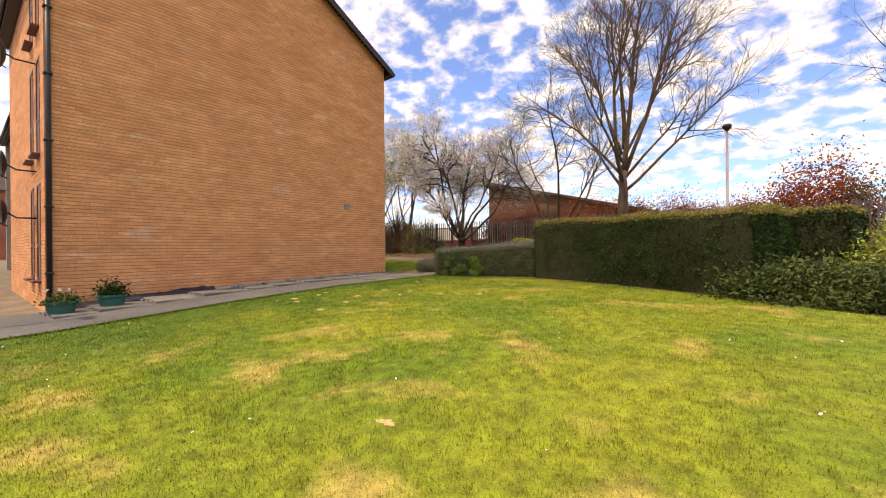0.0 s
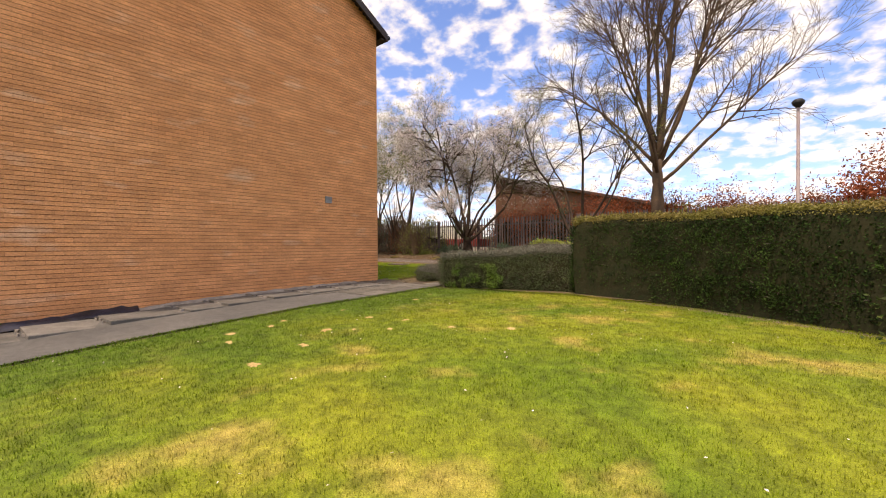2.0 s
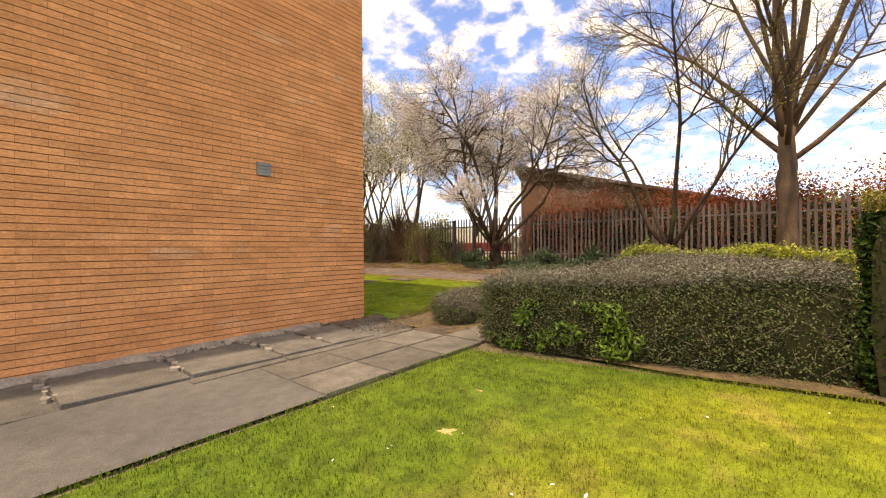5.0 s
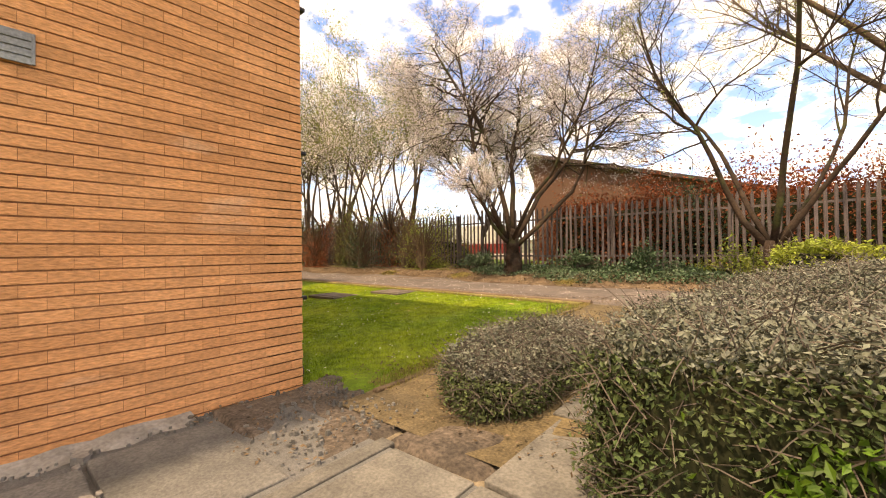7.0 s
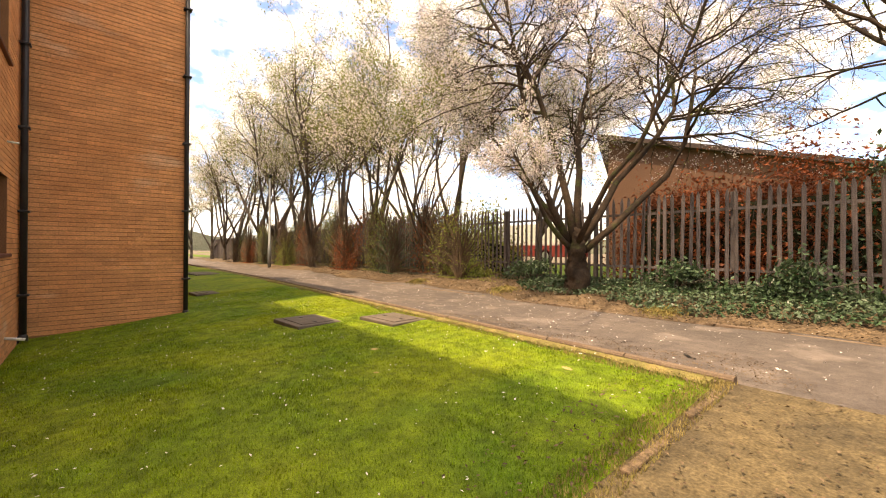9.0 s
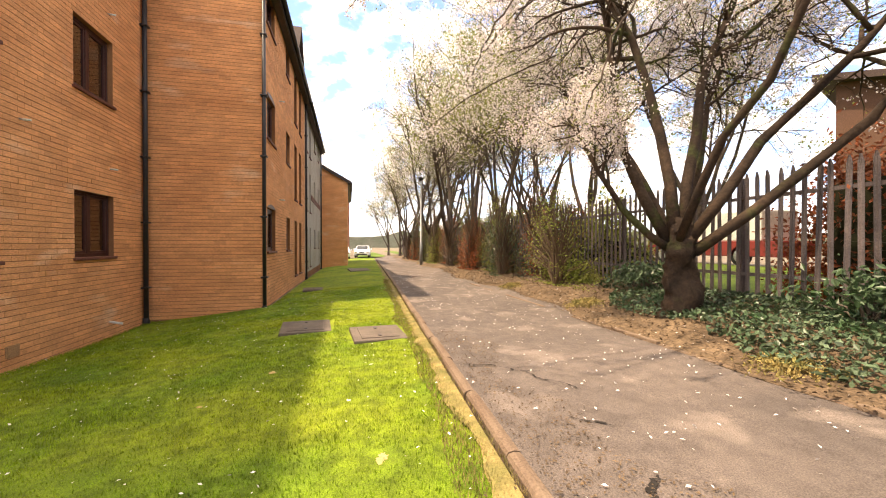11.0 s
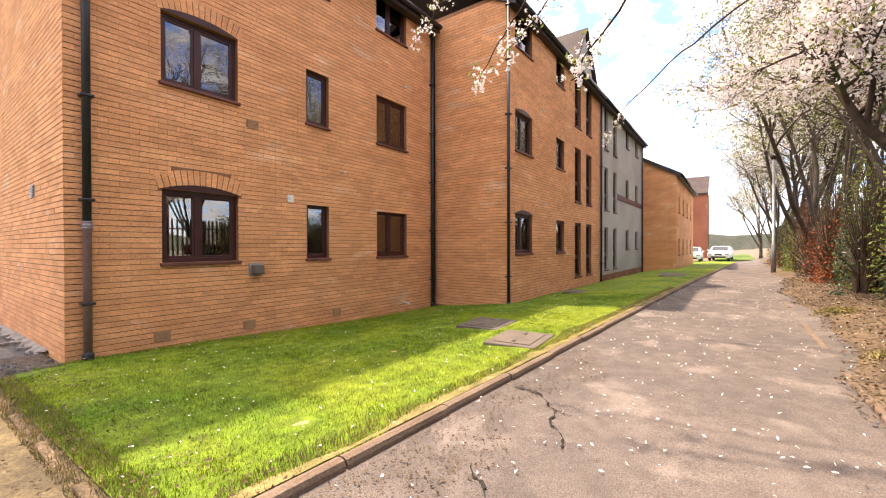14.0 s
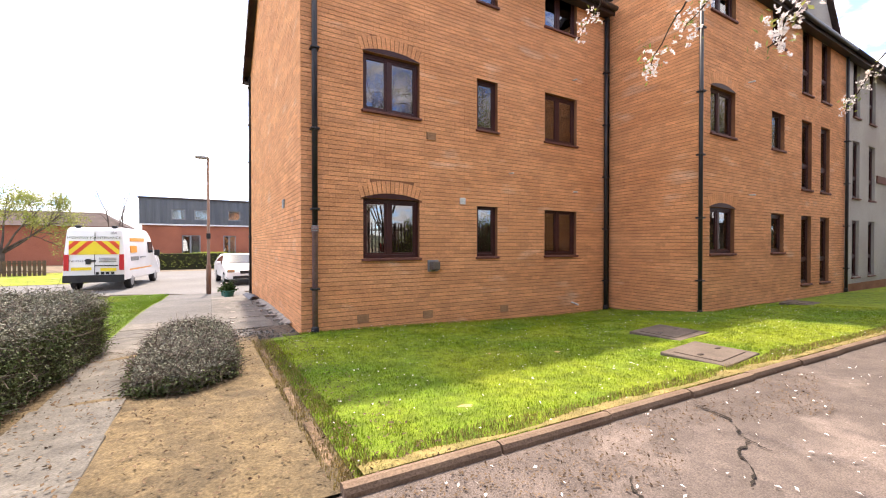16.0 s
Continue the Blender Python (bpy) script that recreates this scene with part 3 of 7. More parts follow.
def window(parent, o, u, nrm, u0, u1, z0, z1, style="two", curtain=False, fr=FRAME, sill=True, inset=0.075):
    o, u, nrm = Vector(o), Vector(u), Vector(nrm)
    w = mesh("window", [], [], fr, parent)
    m = Matrix(((u.x, -nrm.x, 0, 0), (u.y, -nrm.y, 0, 0), (0, 0, 1, 0), (0, 0, 0, 1)))
    m = Matrix.Translation(o) @ m

    def bar(bm, a, b, c, d, n0=inset, n1=inset + 0.07, bev=0.006):
        add_box(bm, (a, n0, c), (b, n1, d), bev, m)

    bm = bmesh.new()
    t = 0.06
    bar(bm, u0, u0 + t, z0, z1); bar(bm, u1 - t, u1, z0, z1)
    bar(bm, u0 + t, u1 - t, z1 - t, z1); bar(bm, u0 + t, u1 - t, z0, z0 + t)
    part("frame", bm, fr, w)
    panes = []
    if style == "two":
        c = u0 + (u1 - u0) * 0.46
        bm = bmesh.new(); bar(bm, c - 0.04, c + 0.04, z0 + t, z1 - t)
        part("mullion", bm, fr, w)
        panes = [(u0 + t, c - 0.04, z0 + t, z1 - t), (c + 0.04, u1 - t, z0 + t, z1 - t)]
    elif style == "tall":
        c = z0 + (z1 - z0) * 0.36
        bm = bmesh.new(); bar(bm, u0 + t, u1 - t, c - 0.03, c + 0.03)
        part("transom", bm, fr, w)
        panes = [(u0 + t, u1 - t, z0 + t, c - 0.03), (u0 + t, u1 - t, c + 0.03, z1 - t)]
    else:
        panes = [(u0 + t, u1 - t, z0 + t, z1 - t)]
    for a, b, c, d in panes:
        bm = bmesh.new(); bar(bm, a, b, c, d, inset + 0.03, inset + 0.036, 0)
        pane = part("pane", bm, GLASS, w)
        pane.visible_shadow = False
        # sash edge round the glass
        bm = bmesh.new(); s = 0.035
        bar(bm, a, a + s, c, d, inset + 0.012, inset + 0.05, 0.004); bar(bm, b - s, b, c, d, inset + 0.012, inset + 0.05, 0.004)
        bar(bm, a + s, b - s, c, c + s, inset + 0.012, inset + 0.05, 0.004); bar(bm, a + s, b - s, d - s, d, inset + 0.012, inset + 0.05, 0.004)
        part("sash", bm, fr, w)
    if sill:
        bm = bmesh.new(); bar(bm, u0 - 0.03, u1 + 0.03, z0 - 0.05, z0 - 0.002, -0.05, inset + 0.02, 0.01)
        part("sill", bm, SILL, w)
    if curtain:
        vs, fs = [], []
        n = 40
        c, d = (u0 + t, u1 - t) if curtain == "full" else (u0 + (u1 - u0) * 0.55, u1 - t)
        for i in range(n + 1):
            x = c + (d - c) * i / n
            y = inset + 0.16 + 0.02 * math.sin(i * 1.9)
            vs += [m @ Vector((x, y, z0 + 0.02)), m @ Vector((x, y, z1 - 0.02))]
        fs = [(2 * i, 2 * i + 2, 2 * i + 3, 2 * i + 1) for i in range(n)]
        mesh("curtain", vs, fs, CURTAIN, w, "pale hanging curtain")
    return w


def downpipe(parent, x, y, z0, z1, nrm, low=None, r=0.045):
    """A round pipe on brackets, with a shoe; its lower part may have another colour."""
    n = Vector(nrm)
    c = Vector((x, y, 0)) + n * 0.07
    split = low or z0
    p = pole("downpipe", [c + Vector((0, 0, split)), c + Vector((0, 0, z1))], [r, r], PIPE, parent, 14)
    if low:
        pole("lower_pipe", [c + Vector((0, 0, z0 + 0.12)), c + Vector((0, 0, low - 0.1)), c + Vector((0, 0, low - 0.09)), c + Vector((0, 0, low + 0.02))],
             [r, r, r * 1.25, r * 1.25], PIPE_RED, p, 14, "faded maroon lower length")
        for dz in (-0.07, -0.03, 0.01):
            pole("ring", [c + Vector((0, 0, low + dz)), c + Vector((0, 0, low + dz + 0.012))], [r * 1.35] * 2, GREYMETAL, p, 14)
    pole("shoe", [c + Vector((0, 0, z0)), c + Vector((0, 0, z0 + 0.13)), c + Vector((0, 0, z0 + 0.16))], [r * 1.5, r * 1.35, r], PIPE, p, 14)
    z = z0 + 0.75
    while z < z1:
        bm = bmesh.new()
        add_box(bm, (c.x - 0.07, c.y - 0.07, z), (c.x + 0.07, c.y + 0.07, z + 0.035), 0.01)
        part("bracket", bm, PIPE, p)
        z += 1.3


def grille(parent, o, u, nrm, uc, zc, w=0.215, h=0.14, material=VENT, slots=5, lift=0.012):
    o, u, nrm = Vector(o), Vector(u), Vector(nrm)
    m = Matrix.Translation(o) @ Matrix(((u.x, nrm.x, 0, 0), (u.y, nrm.y, 0, 0), (0, 0, 1, 0), (0, 0, 0, 1)))
    bm = bmesh.new()
    add_box(bm, (uc - w / 2, 0, zc - h / 2), (uc + w / 2, lift, zc + h / 2), 0.004, m)
    g = part("vent", bm, material, parent)
    for i in range(slots):
        z = zc - h / 2 + h * (i + 0.5) / slots
        bm = bmesh.new()
        add_box(bm, (uc - w * 0.42, lift - 0.002, z - h * 0.16 / 1), (uc + w * 0.42, lift + 0.008, z + h * 0.02), 0.002, m)
        part("louvre", bm, material, g)


# ---- the end block: its gable faces east, its back wall north ----
EAVE = 7.75
DEPTH = 8.87
RIDGE = EAVE + 0.557 * (DEPTH / 2)
A_LEN = 7.45
rng = random.Random(4)
X, Y, MX, MY = (1, 0, 0), (0, 1, 0), (-1, 0, 0), (0, -1, 0)

flats = thing("apartment_block", (-3.7, -4.4, 0.2), "three-storey block of flats in orange-brown brick with dark brown windows", "apartment building")

# gable
gable = wall_core("wall", flats, (0, -DEPTH, 0), Y, X, DEPTH, -0.3, EAVE, 0.3, [], MORTAR, [(0, EAVE), (DEPTH, EAVE), (DEPTH / 2, RIDGE)], "brick gable wall")
gable.name = "gable_wall"


def gable_top(z):
    k = max(0.0, (z - EAVE) / 0.557)
    return k, DEPTH - k


# back wall windows: u runs west from the corner
A_WIN = []
for k, (zs, h1, h2) in enumerate(((1.55, 1.06, 1.06), (4.15, 1.02, 1.04), (6.75, 0.92, 0.92))):
    A_WIN += [(1.035, 2.135, zs, zs + h1, "two", k < 2, False), (3.44, 3.97, zs, zs + h2, "one", False, "full" if k == 0 else False),
              (5.31, 6.35, zs, zs + h2 + (0.06 if k == 1 else 0), "two", False, "full" if k == 0 else ("half" if k == 1 else False))]
openA = [(a, b, c, d) for a, b, c, d, *_ in A_WIN]
backA = wall_core("back_wall", flats, (0, 0, 0), MX, Y, A_LEN, -0.3, EAVE, 0.3, openA, MORTAR)
for a, b, c, d, style, arch, cur in A_WIN:
    window(flats, (0, 0, 0), MX, Y, a, b, c, d, style, cur)
    if arch:
        arch_bricks(backA, (0, 0, 0), MX, Y, a, b, d, 0.1)
box("street_wall", (-A_LEN, -DEPTH, -0.4), (-0.3, -DEPTH + 0.3, EAVE), MORTAR, flats)
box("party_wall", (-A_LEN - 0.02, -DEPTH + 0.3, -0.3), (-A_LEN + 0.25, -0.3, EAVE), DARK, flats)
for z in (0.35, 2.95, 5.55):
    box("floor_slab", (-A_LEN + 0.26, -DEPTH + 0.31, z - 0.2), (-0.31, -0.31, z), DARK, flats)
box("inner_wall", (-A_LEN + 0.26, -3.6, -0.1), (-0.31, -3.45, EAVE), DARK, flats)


def pitched_roof(parent, x0, x1, y0, y1, eave, pitch, over=0.25, verge=0.22, drop=0.0):
    """Two tiled slopes, with courses of tiles, fascias, gutters and barge boards."""
    ym = (y0 + y1) / 2
    zr = eave + pitch * (y1 - y0) / 2
    r = mesh("roof", [], [], TILE, parent)
    n = Vector((0, -pitch, 1)).normalized()
    for side in (1, -1):
        half = (y1 - y0) / 2 + over
        rows = int(half * math.sqrt(1 + pitch * pitch) / 0.3)
        vs, fs = [], []
        for i in range(rows):
            a, b = half * i / rows, half * (i + 1.12) / rows
            k = len(vs)
            for d, lift in ((a, 0.06), (b, 0.085), (b, 0.055), (a, 0.03)):
                for x in (x0 - verge, x1 + verge):
                    vs.append((x, ym + side * d, zr - pitch * d + lift))
            fs += [(k, k + 1, k + 3, k + 2), (k + 2, k + 3, k + 5, k + 4), (k + 4, k + 5, k + 7, k + 6), (k, k + 2, k + 4, k + 6), (k + 1, k + 7, k + 5, k + 3)]
        mesh("tile_slope", vs, fs, TILE, r)
        ye = ym + side * half
        ze = zr - pitch * half
        bm = bmesh.new(); add_box(bm, (x0 - verge, min(ye, ye - side * 0.025), ze - 0.16), (x1 + verge, max(ye, ye - side * 0.025), ze + 0.03), 0.004)
        part("fascia", bm, BARGE, r)
        bm = bmesh.new(); add_box(bm, (x0 - verge + 0.02, min(ye - side * 0.03, ym + side * (y1 - y0) / 2 + side * 0.02), ze - 0.15), (x1 + verge - 0.02, max(ye - side * 0.03, ym + side * (y1 - y0) / 2 + side * 0.02), ze - 0.13))
        part("soffit", bm, BARGE, r)
        v, f = tube([(x0 - verge, ye + side * 0.06, ze - 0.03), (x1 + verge, ye + side * 0.06, ze - 0.03)], [0.06, 0.06], 10)
        mesh("gutter", v, f, PIPE, r, smooth=True)
        for x in (x0 - verge, x1 + verge):
            s = 0.03 if x > x0 else -0.03
            vs = [(x, ym, zr + 0.05), (x, ye, ze + 0.05), (x, ye, ze - 0.17), (x, ym, zr - 0.17)]
            vs += [(a + s, b, c) for a, b, c in vs]
            mesh("barge_board", vs, [(0, 1, 2, 3), (7, 6, 5, 4), (0, 4, 5, 1), (1, 5, 6, 2), (2, 6, 7, 3), (3, 7, 4, 0)], BARGE, r)
    return r


pitched_roof(flats, -A_LEN - 0.02 + 0.3, 0.0, -DEPTH, 0.0, EAVE, 0.557)
downpipe(flats, -0.2, 0.0, 0.3, EAVE - 0.1, (0, 1, 0), low=2.08)
downpipe(flats, -A_LEN + 0.12, 0.0, 0.12, EAVE - 0.1, (0, 1, 0))
downpipe(flats, 0.0, -DEPTH + 0.12, 0.0, EAVE - 0.1, (0.6, -1, 0))
O0 = (0, 0, 0)
for uc, zc in ((1.03, 0.5), (2.31, 0.47), (4.15, 0.44)):
    grille(flats, O0, MX, Y, uc, zc)
grille(flats, O0, MX, Y, 2.38, 3.86)
grille(flats, O0, MX, Y, 3.09, 2.66, 0.13, 0.13, WHITE, 3, 0.02)
grille(flats, O0, Y, X, -1.70, 2.6, 0.2, 0.17, GREYMETAL, 4, 0.025)
for uc, zc in ((6.22, 5.7), (6.25, 3.05), (4.3, 3.32)):
    pole("overflow_pipe", [(-uc, 0.0, zc), (-uc, 0.12, zc - 0.01)], [0.014, 0.014], WHITE, flats, 8)
pole("overflow_pipe", [(-6.2, 0.0, 0.42), (-6.2, 0.2, 0.38)], [0.02, 0.02], WHITE, flats, 8)
fl = mesh("boiler_flue", [], [], IRON, flats, "brown metal balanced flue cover")
box("flue_cage", (-2.5, 0.02, 1.31), (-2.33, 0.16, 1.47), IRON, fl, 0.02)
box("flue_plate", (-2.53, 0.006, 1.28), (-2.3, 0.025, 1.5), GREYMETAL, fl, 0.004)

# bricks of the end block
brick_wall(gable, (0, -DEPTH, 0), Y, X, DEPTH, 0.05, RIDGE - 0.1, [], (3.78, 6.38), lambda a, z: a > 6.6 and 0.5 < z < 2.6, rng, gable_top)
openAb = [(a - 0.0, b + 0.0, c - 0.05, d) for a, b, c, d, *_ in A_WIN]
for a, b, c, d, st, arch, cu in A_WIN:
    if arch:
        openAb.append((a - 0.05, b + 0.05, d, d + 0.22)); openAb.append((a + 0.12, b - 0.12, d + 0.2, d + 0.31))
brick_wall(backA, (0, 0, 0), MX, Y, A_LEN, 0.05, EAVE - 0.1, openAb, (3.78, 6.38), lambda a, z: a < 3.0 and 0.4 < z < 2.6, rng, start=0.1)
# reveals of the street corner: a short return seen past the downpipe
sv = thing("street_front", (-3.7, -DEPTH, 0.0), "street front of the flats with tall narrow dark windows", "wall", kind="structure")
brick_wall(sv, (0, -DEPTH, 0), MX, MY, A_LEN, -0.3, EAVE - 0.1,
           [(a, b, z, z + 2.0) for z in (0.6, 3.2, 5.8) for a, b in ((0.55, 1.1), (1.6, 2.15))], (), None, rng)
for z in (0.6, 3.2, 5.8):
    for a, b in ((0.55, 1.1), (1.6, 2.15)):
        window(sv, (0, -DEPTH - 0.09, 0), MX, MY, a, b, z, z + 2.0, "tall")

# ---- the projecting block further on ----
B0, B1, BY = -7.55, -15.75, 2.215
blockb = thing("apartment_block", (-11.5, -1.0, 0.2), "projecting brick block of flats with dark narrow windows", "apartment building")
sideB = wall_core("side_wall", blockb, (B0, 0, 0), Y, X, BY, -0.3, EAVE + 0.2, 0.3, [], MORTAR)
brick_wall(sideB, (B0, 0, 0), Y, X, BY, 0.2, EAVE + 0.1, [], (3.78, 6.38), None, rng)
B_WIN = []
for k, zs in enumerate((1.6, 4.18, 6.78)):
    h = 1.0 if k < 2 else 0.88
    B_WIN += [(0.35, 1.4, zs, zs + h, "two", k < 2), (3.2, 3.92, zs, zs + 0.96 if k < 2 else zs + 0.88, "one", False)]
    zt = (0.72, 3.3, 5.9)[k]
    B_WIN += [(4.98, 5.66, zt, zt + 1.86 if k < 2 else zt + 1.8, "tall", False), (6.28, 6.96, zt, zt + 1.86 if k < 2 else zt + 1.8, "tall", False)]
LB = B0 - B1
frontB = wall_core("front_wall", blockb, (B0, BY, 0), MX, Y, LB, -0.3, EAVE + 0.2, 0.3, [q[:4] for q in B_WIN], MORTAR)
ob = [(a, b, c - 0.05, d) for a, b, c, d, *_ in B_WIN]
for a, b, c, d, st, arch in B_WIN:
    window(blockb, (B0, BY, 0), MX, Y, a, b, c, d, st)
    if arch:
        arch_bricks(frontB, (B0, BY, 0), MX, Y, a, b, d, 0.1)
        ob.append((a - 0.05, b + 0.05, d, d + 0.22))
brick_wall(frontB, (B0, BY, 0), MX, Y, LB, 0.2, EAVE + 0.1, ob, (3.78, 6.38), None, rng)
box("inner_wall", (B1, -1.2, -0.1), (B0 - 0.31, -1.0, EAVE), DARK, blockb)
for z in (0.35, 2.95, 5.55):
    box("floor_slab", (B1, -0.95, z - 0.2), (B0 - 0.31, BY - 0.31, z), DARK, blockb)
pitched_roof(blockb, B1 + 0.2, B0, -8.0, BY, EAVE + 0.05, 0.5, 0.22, 0.05)
downpipe(blockb, B0 + 0.02, BY - 0.03, 0.28, EAVE, (0.5, 0.8, 0), r=0.04)
downpipe(blockb, B1 + 0.06, BY, 0.3, EAVE, (0, 1, 0), r=0.04)
for uc, zc in ((2.0, 5.55), (2.05, 2.95)):
    pole("overflow_pipe", [(B0 - uc, BY, zc), (B0 - uc, BY + 0.14, zc - 0.01)], [0.016, 0.016], WHITE, blockb, 8)
# dormer gable over the tall windows
dx0, dx1, dzb, dzt = B0 - 4.7, B0 - 7.3, EAVE - 0.1, EAVE + 1.75
xm = (dx0 + dx1) / 2
vs = [(dx0, BY + 0.03, dzb), (dx1, BY + 0.03, dzb), (xm, BY + 0.03, dzt), (dx0, BY - 3.0, dzb), (dx1, BY - 3.0, dzb), (xm, BY - 3.0, dzt)]
mesh("dormer_gable", vs, [(0, 1, 2), (3, 5, 4), (0, 3, 4, 1)], RENDER, blockb, "grey rendered dormer triangle")
for sx in (dx0 + 0.15, dx1 - 0.15):
    vs = [(sx, BY + 0.15, dzb - 0.02), (xm, BY + 0.15, dzt + 0.06), (xm, BY - 3.0, dzt + 0.06), (sx, BY - 3.0, dzb - 0.02)]
    vs += [(a, b, c + 0.07) for a, b, c in vs]
    mesh("dormer_slope", vs, [(0, 1, 2, 3), (7, 6, 5, 4), (0, 4, 5, 1), (1, 5, 6, 2), (2, 6, 7, 3), (3, 7, 4, 0)], TILE, blockb)

# ---- the rendered block after it ----
G1 = -24.9
blockg = thing("apartment_block", (-20.3, -1.0, 0.2), "pale grey rendered block of flats with narrow dark windows", "apartment building")
G_WIN = []
for k, zt in enumerate((0.75, 3.3, 5.9)):
    for a, b in ((0.75, 1.4), (2.3, 2.95)):
        G_WIN.append((a, b, zt, zt + 1.83, "tall"))
    for a, b in ((4.9, 5.6), (7.3, 8.0)):
        G_WIN.append((a, b, zt + 0.85, zt + 1.83, "one"))
LG = B1 - G1
wall_core("front_wall", blockg, (B1, BY - 0.02, 0), MX, Y, LG, 0.55, EAVE + 0.1, 0.3, [q[:4] for q in G_WIN], RENDER)
box("plinth", (G1, BY - 0.3, -0.3), (B1, BY, 0.55), MORTAR, blockg)
box("string_course", (G1, BY - 0.02, 3.95), (B1 - 3.1, BY + 0.008, 4.2), SILL, blockg)
for a, b, c, d, st in G_WIN:
    window(blockg, (B1, BY - 0.02, 0), MX, Y, a, b, c, d, st)
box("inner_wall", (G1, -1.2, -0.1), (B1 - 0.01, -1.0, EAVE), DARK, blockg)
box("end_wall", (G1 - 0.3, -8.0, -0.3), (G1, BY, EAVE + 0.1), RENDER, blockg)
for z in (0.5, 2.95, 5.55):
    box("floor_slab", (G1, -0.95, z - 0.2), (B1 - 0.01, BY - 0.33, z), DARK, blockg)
pitched_roof(blockg, G1, B1 + 0.1, -8.0, BY, EAVE + 0.05, 0.5, 0.22, 0.1)
downpipe(blockg, G1 + 0.2, BY, 0.2, EAVE, (0, 1, 0), r=0.04)

# ---- blocks in the distance along the path ----
blockc = thing("apartment_block", (-32, 0, 0), "distant projecting brown brick block of flats", "apartment building")
wall_core("side_wall", blockc, (-26.0, -5.0, 0), Y, X, 8.59, -0.4, 6.1, 0.3, [], BRICK, [(0, 6.1), (8.59, 6.1), (4.4, 8.5)])
C_WIN = [(a, a + 0.7, z, z + 1.0, "one") for z in (1.2, 3.8) for a in (1.0, 3.4, 6.2, 9.0)]
wall_core("front_wall", blockc, (-26.0, 3.9, 0), MX, Y, 12.0, -0.4, 6.1, 0.3, [q[:4] for q in C_WIN], BRICK)
for a, b, c, d, st in C_WIN:
    window(blockc, (-26.0, 3.9, 0), MX, Y, a, b, c, d, st)
pitched_roof(blockc, -38.0, -26.0, -5.0, 3.9, 6.1, 0.56, 0.2, 0.1)
box("inner_wall", (-38, 1.0, -0.3), (-26.4, 1.2, 6.0), DARK, blockc)
blockd = thing("apartment_block", (-62, 8, 0), "distant brick block across the end of the path", "apartment building")
D_WIN = [(a, a + 1.0, z, z + 1.1, "one") for z in (1.0, 3.6, 6.2) for a in (2.0, 5.0, 8.0, 11.0)]
wall_core("front_wall", blockd, (-60, -10, 0), Y, X, 14.0, -0.4, 8.4, 0.3, [q[:4] for q in D_WIN], REDBRICK)
for a, b, c, d, st in D_WIN:
    window(blockd, (-60, -10, 0), Y, X, a, b, c, d, st)
box("inner_wall", (-62, -10, -0.4), (-61.8, 4, 8.4), DARK, blockd)
mesh("roof", [(-59.7, -10, 8.3), (-59.7, 4, 8.3), (-64, 4, 11), (-64, -10, 11), (-59.7, -10, 8.5), (-59.7, 4, 8.5), (-64, 4, 11.2), (-64, -10, 11.2)],
     [(3, 2, 1, 0), (4, 5, 6, 7), (0, 1, 5, 4), (1, 2, 6, 5), (2, 3, 7, 6), (3, 0, 4, 7)], TILE, blockd)


# ---- kerb, slabs, covers ----
def kerb():
    k = thing("kerb", (-6, kerb_y(-6), 0.5), "worn rounded brown concrete kerb beside the path", "kerb", kind="structure")
    x, i = 0.74, 0
    while x > -40:
        n = 0.92
        a, b = Vector((x - 0.006, kerb_y(x), 0)), Vector((x - n + 0.006, kerb_y(x - n), 0))
        a.z, b.z = gz(a.x, a.y), gz(b.x, b.y)
        d = (b - a).normalized()
        s = d.cross(Vector((0, 0, 1))).normalized()
        prof = [(-0.045, -0.15), (-0.045, 0.03), (-0.033, 0.05), (0.0, 0.058), (0.033, 0.05), (0.045, 0.025), (0.045, -0.15)]
        wob = 0.008 * math.sin(i * 2.7)
        vs = [p + s * (u + wob) + Vector((0, 0, v)) for p in (a, b) for u, v in prof]
        m = len(prof)
        fs = [(j, j + 1, m + j + 1, m + j) for j in range(m - 1)] + [tuple(range(m))[::-1], tuple(range(m, 2 * m))]
        mesh("kerb_stone", vs, fs, KERB, k)
        x -= n
        i += 1
    # pieces standing in for an eroded soil edge, path's corner back to the gable
    for i in range(5):
        y0 = 0.2 + i * 0.92
        bm = bmesh.new()
        add_box(bm, (0.67, y0 + 0.006, gz(0.8, y0) - 0.1), (0.73, y0 + 0.91, gz(0.8, y0 + 0.45) + 0.015), 0.012)
        part("edge_piece", bm, LITTER, k)
    # old edging, half buried, along the bank
    for i in range(14):
        x0 = 1.6 - i * 0.92
        h = 0.022 + 0.018 * math.sin(i * 1.9)
        bm = bmesh.new()
        add_box(bm, (x0 - 0.91, 7.44, gz(x0, 7.47) - 0.1), (x0 - 0.006, 7.5, gz(x0, 7.47) + h), 0.012)
        part("edge_piece", bm, KERB, k)


kerb()


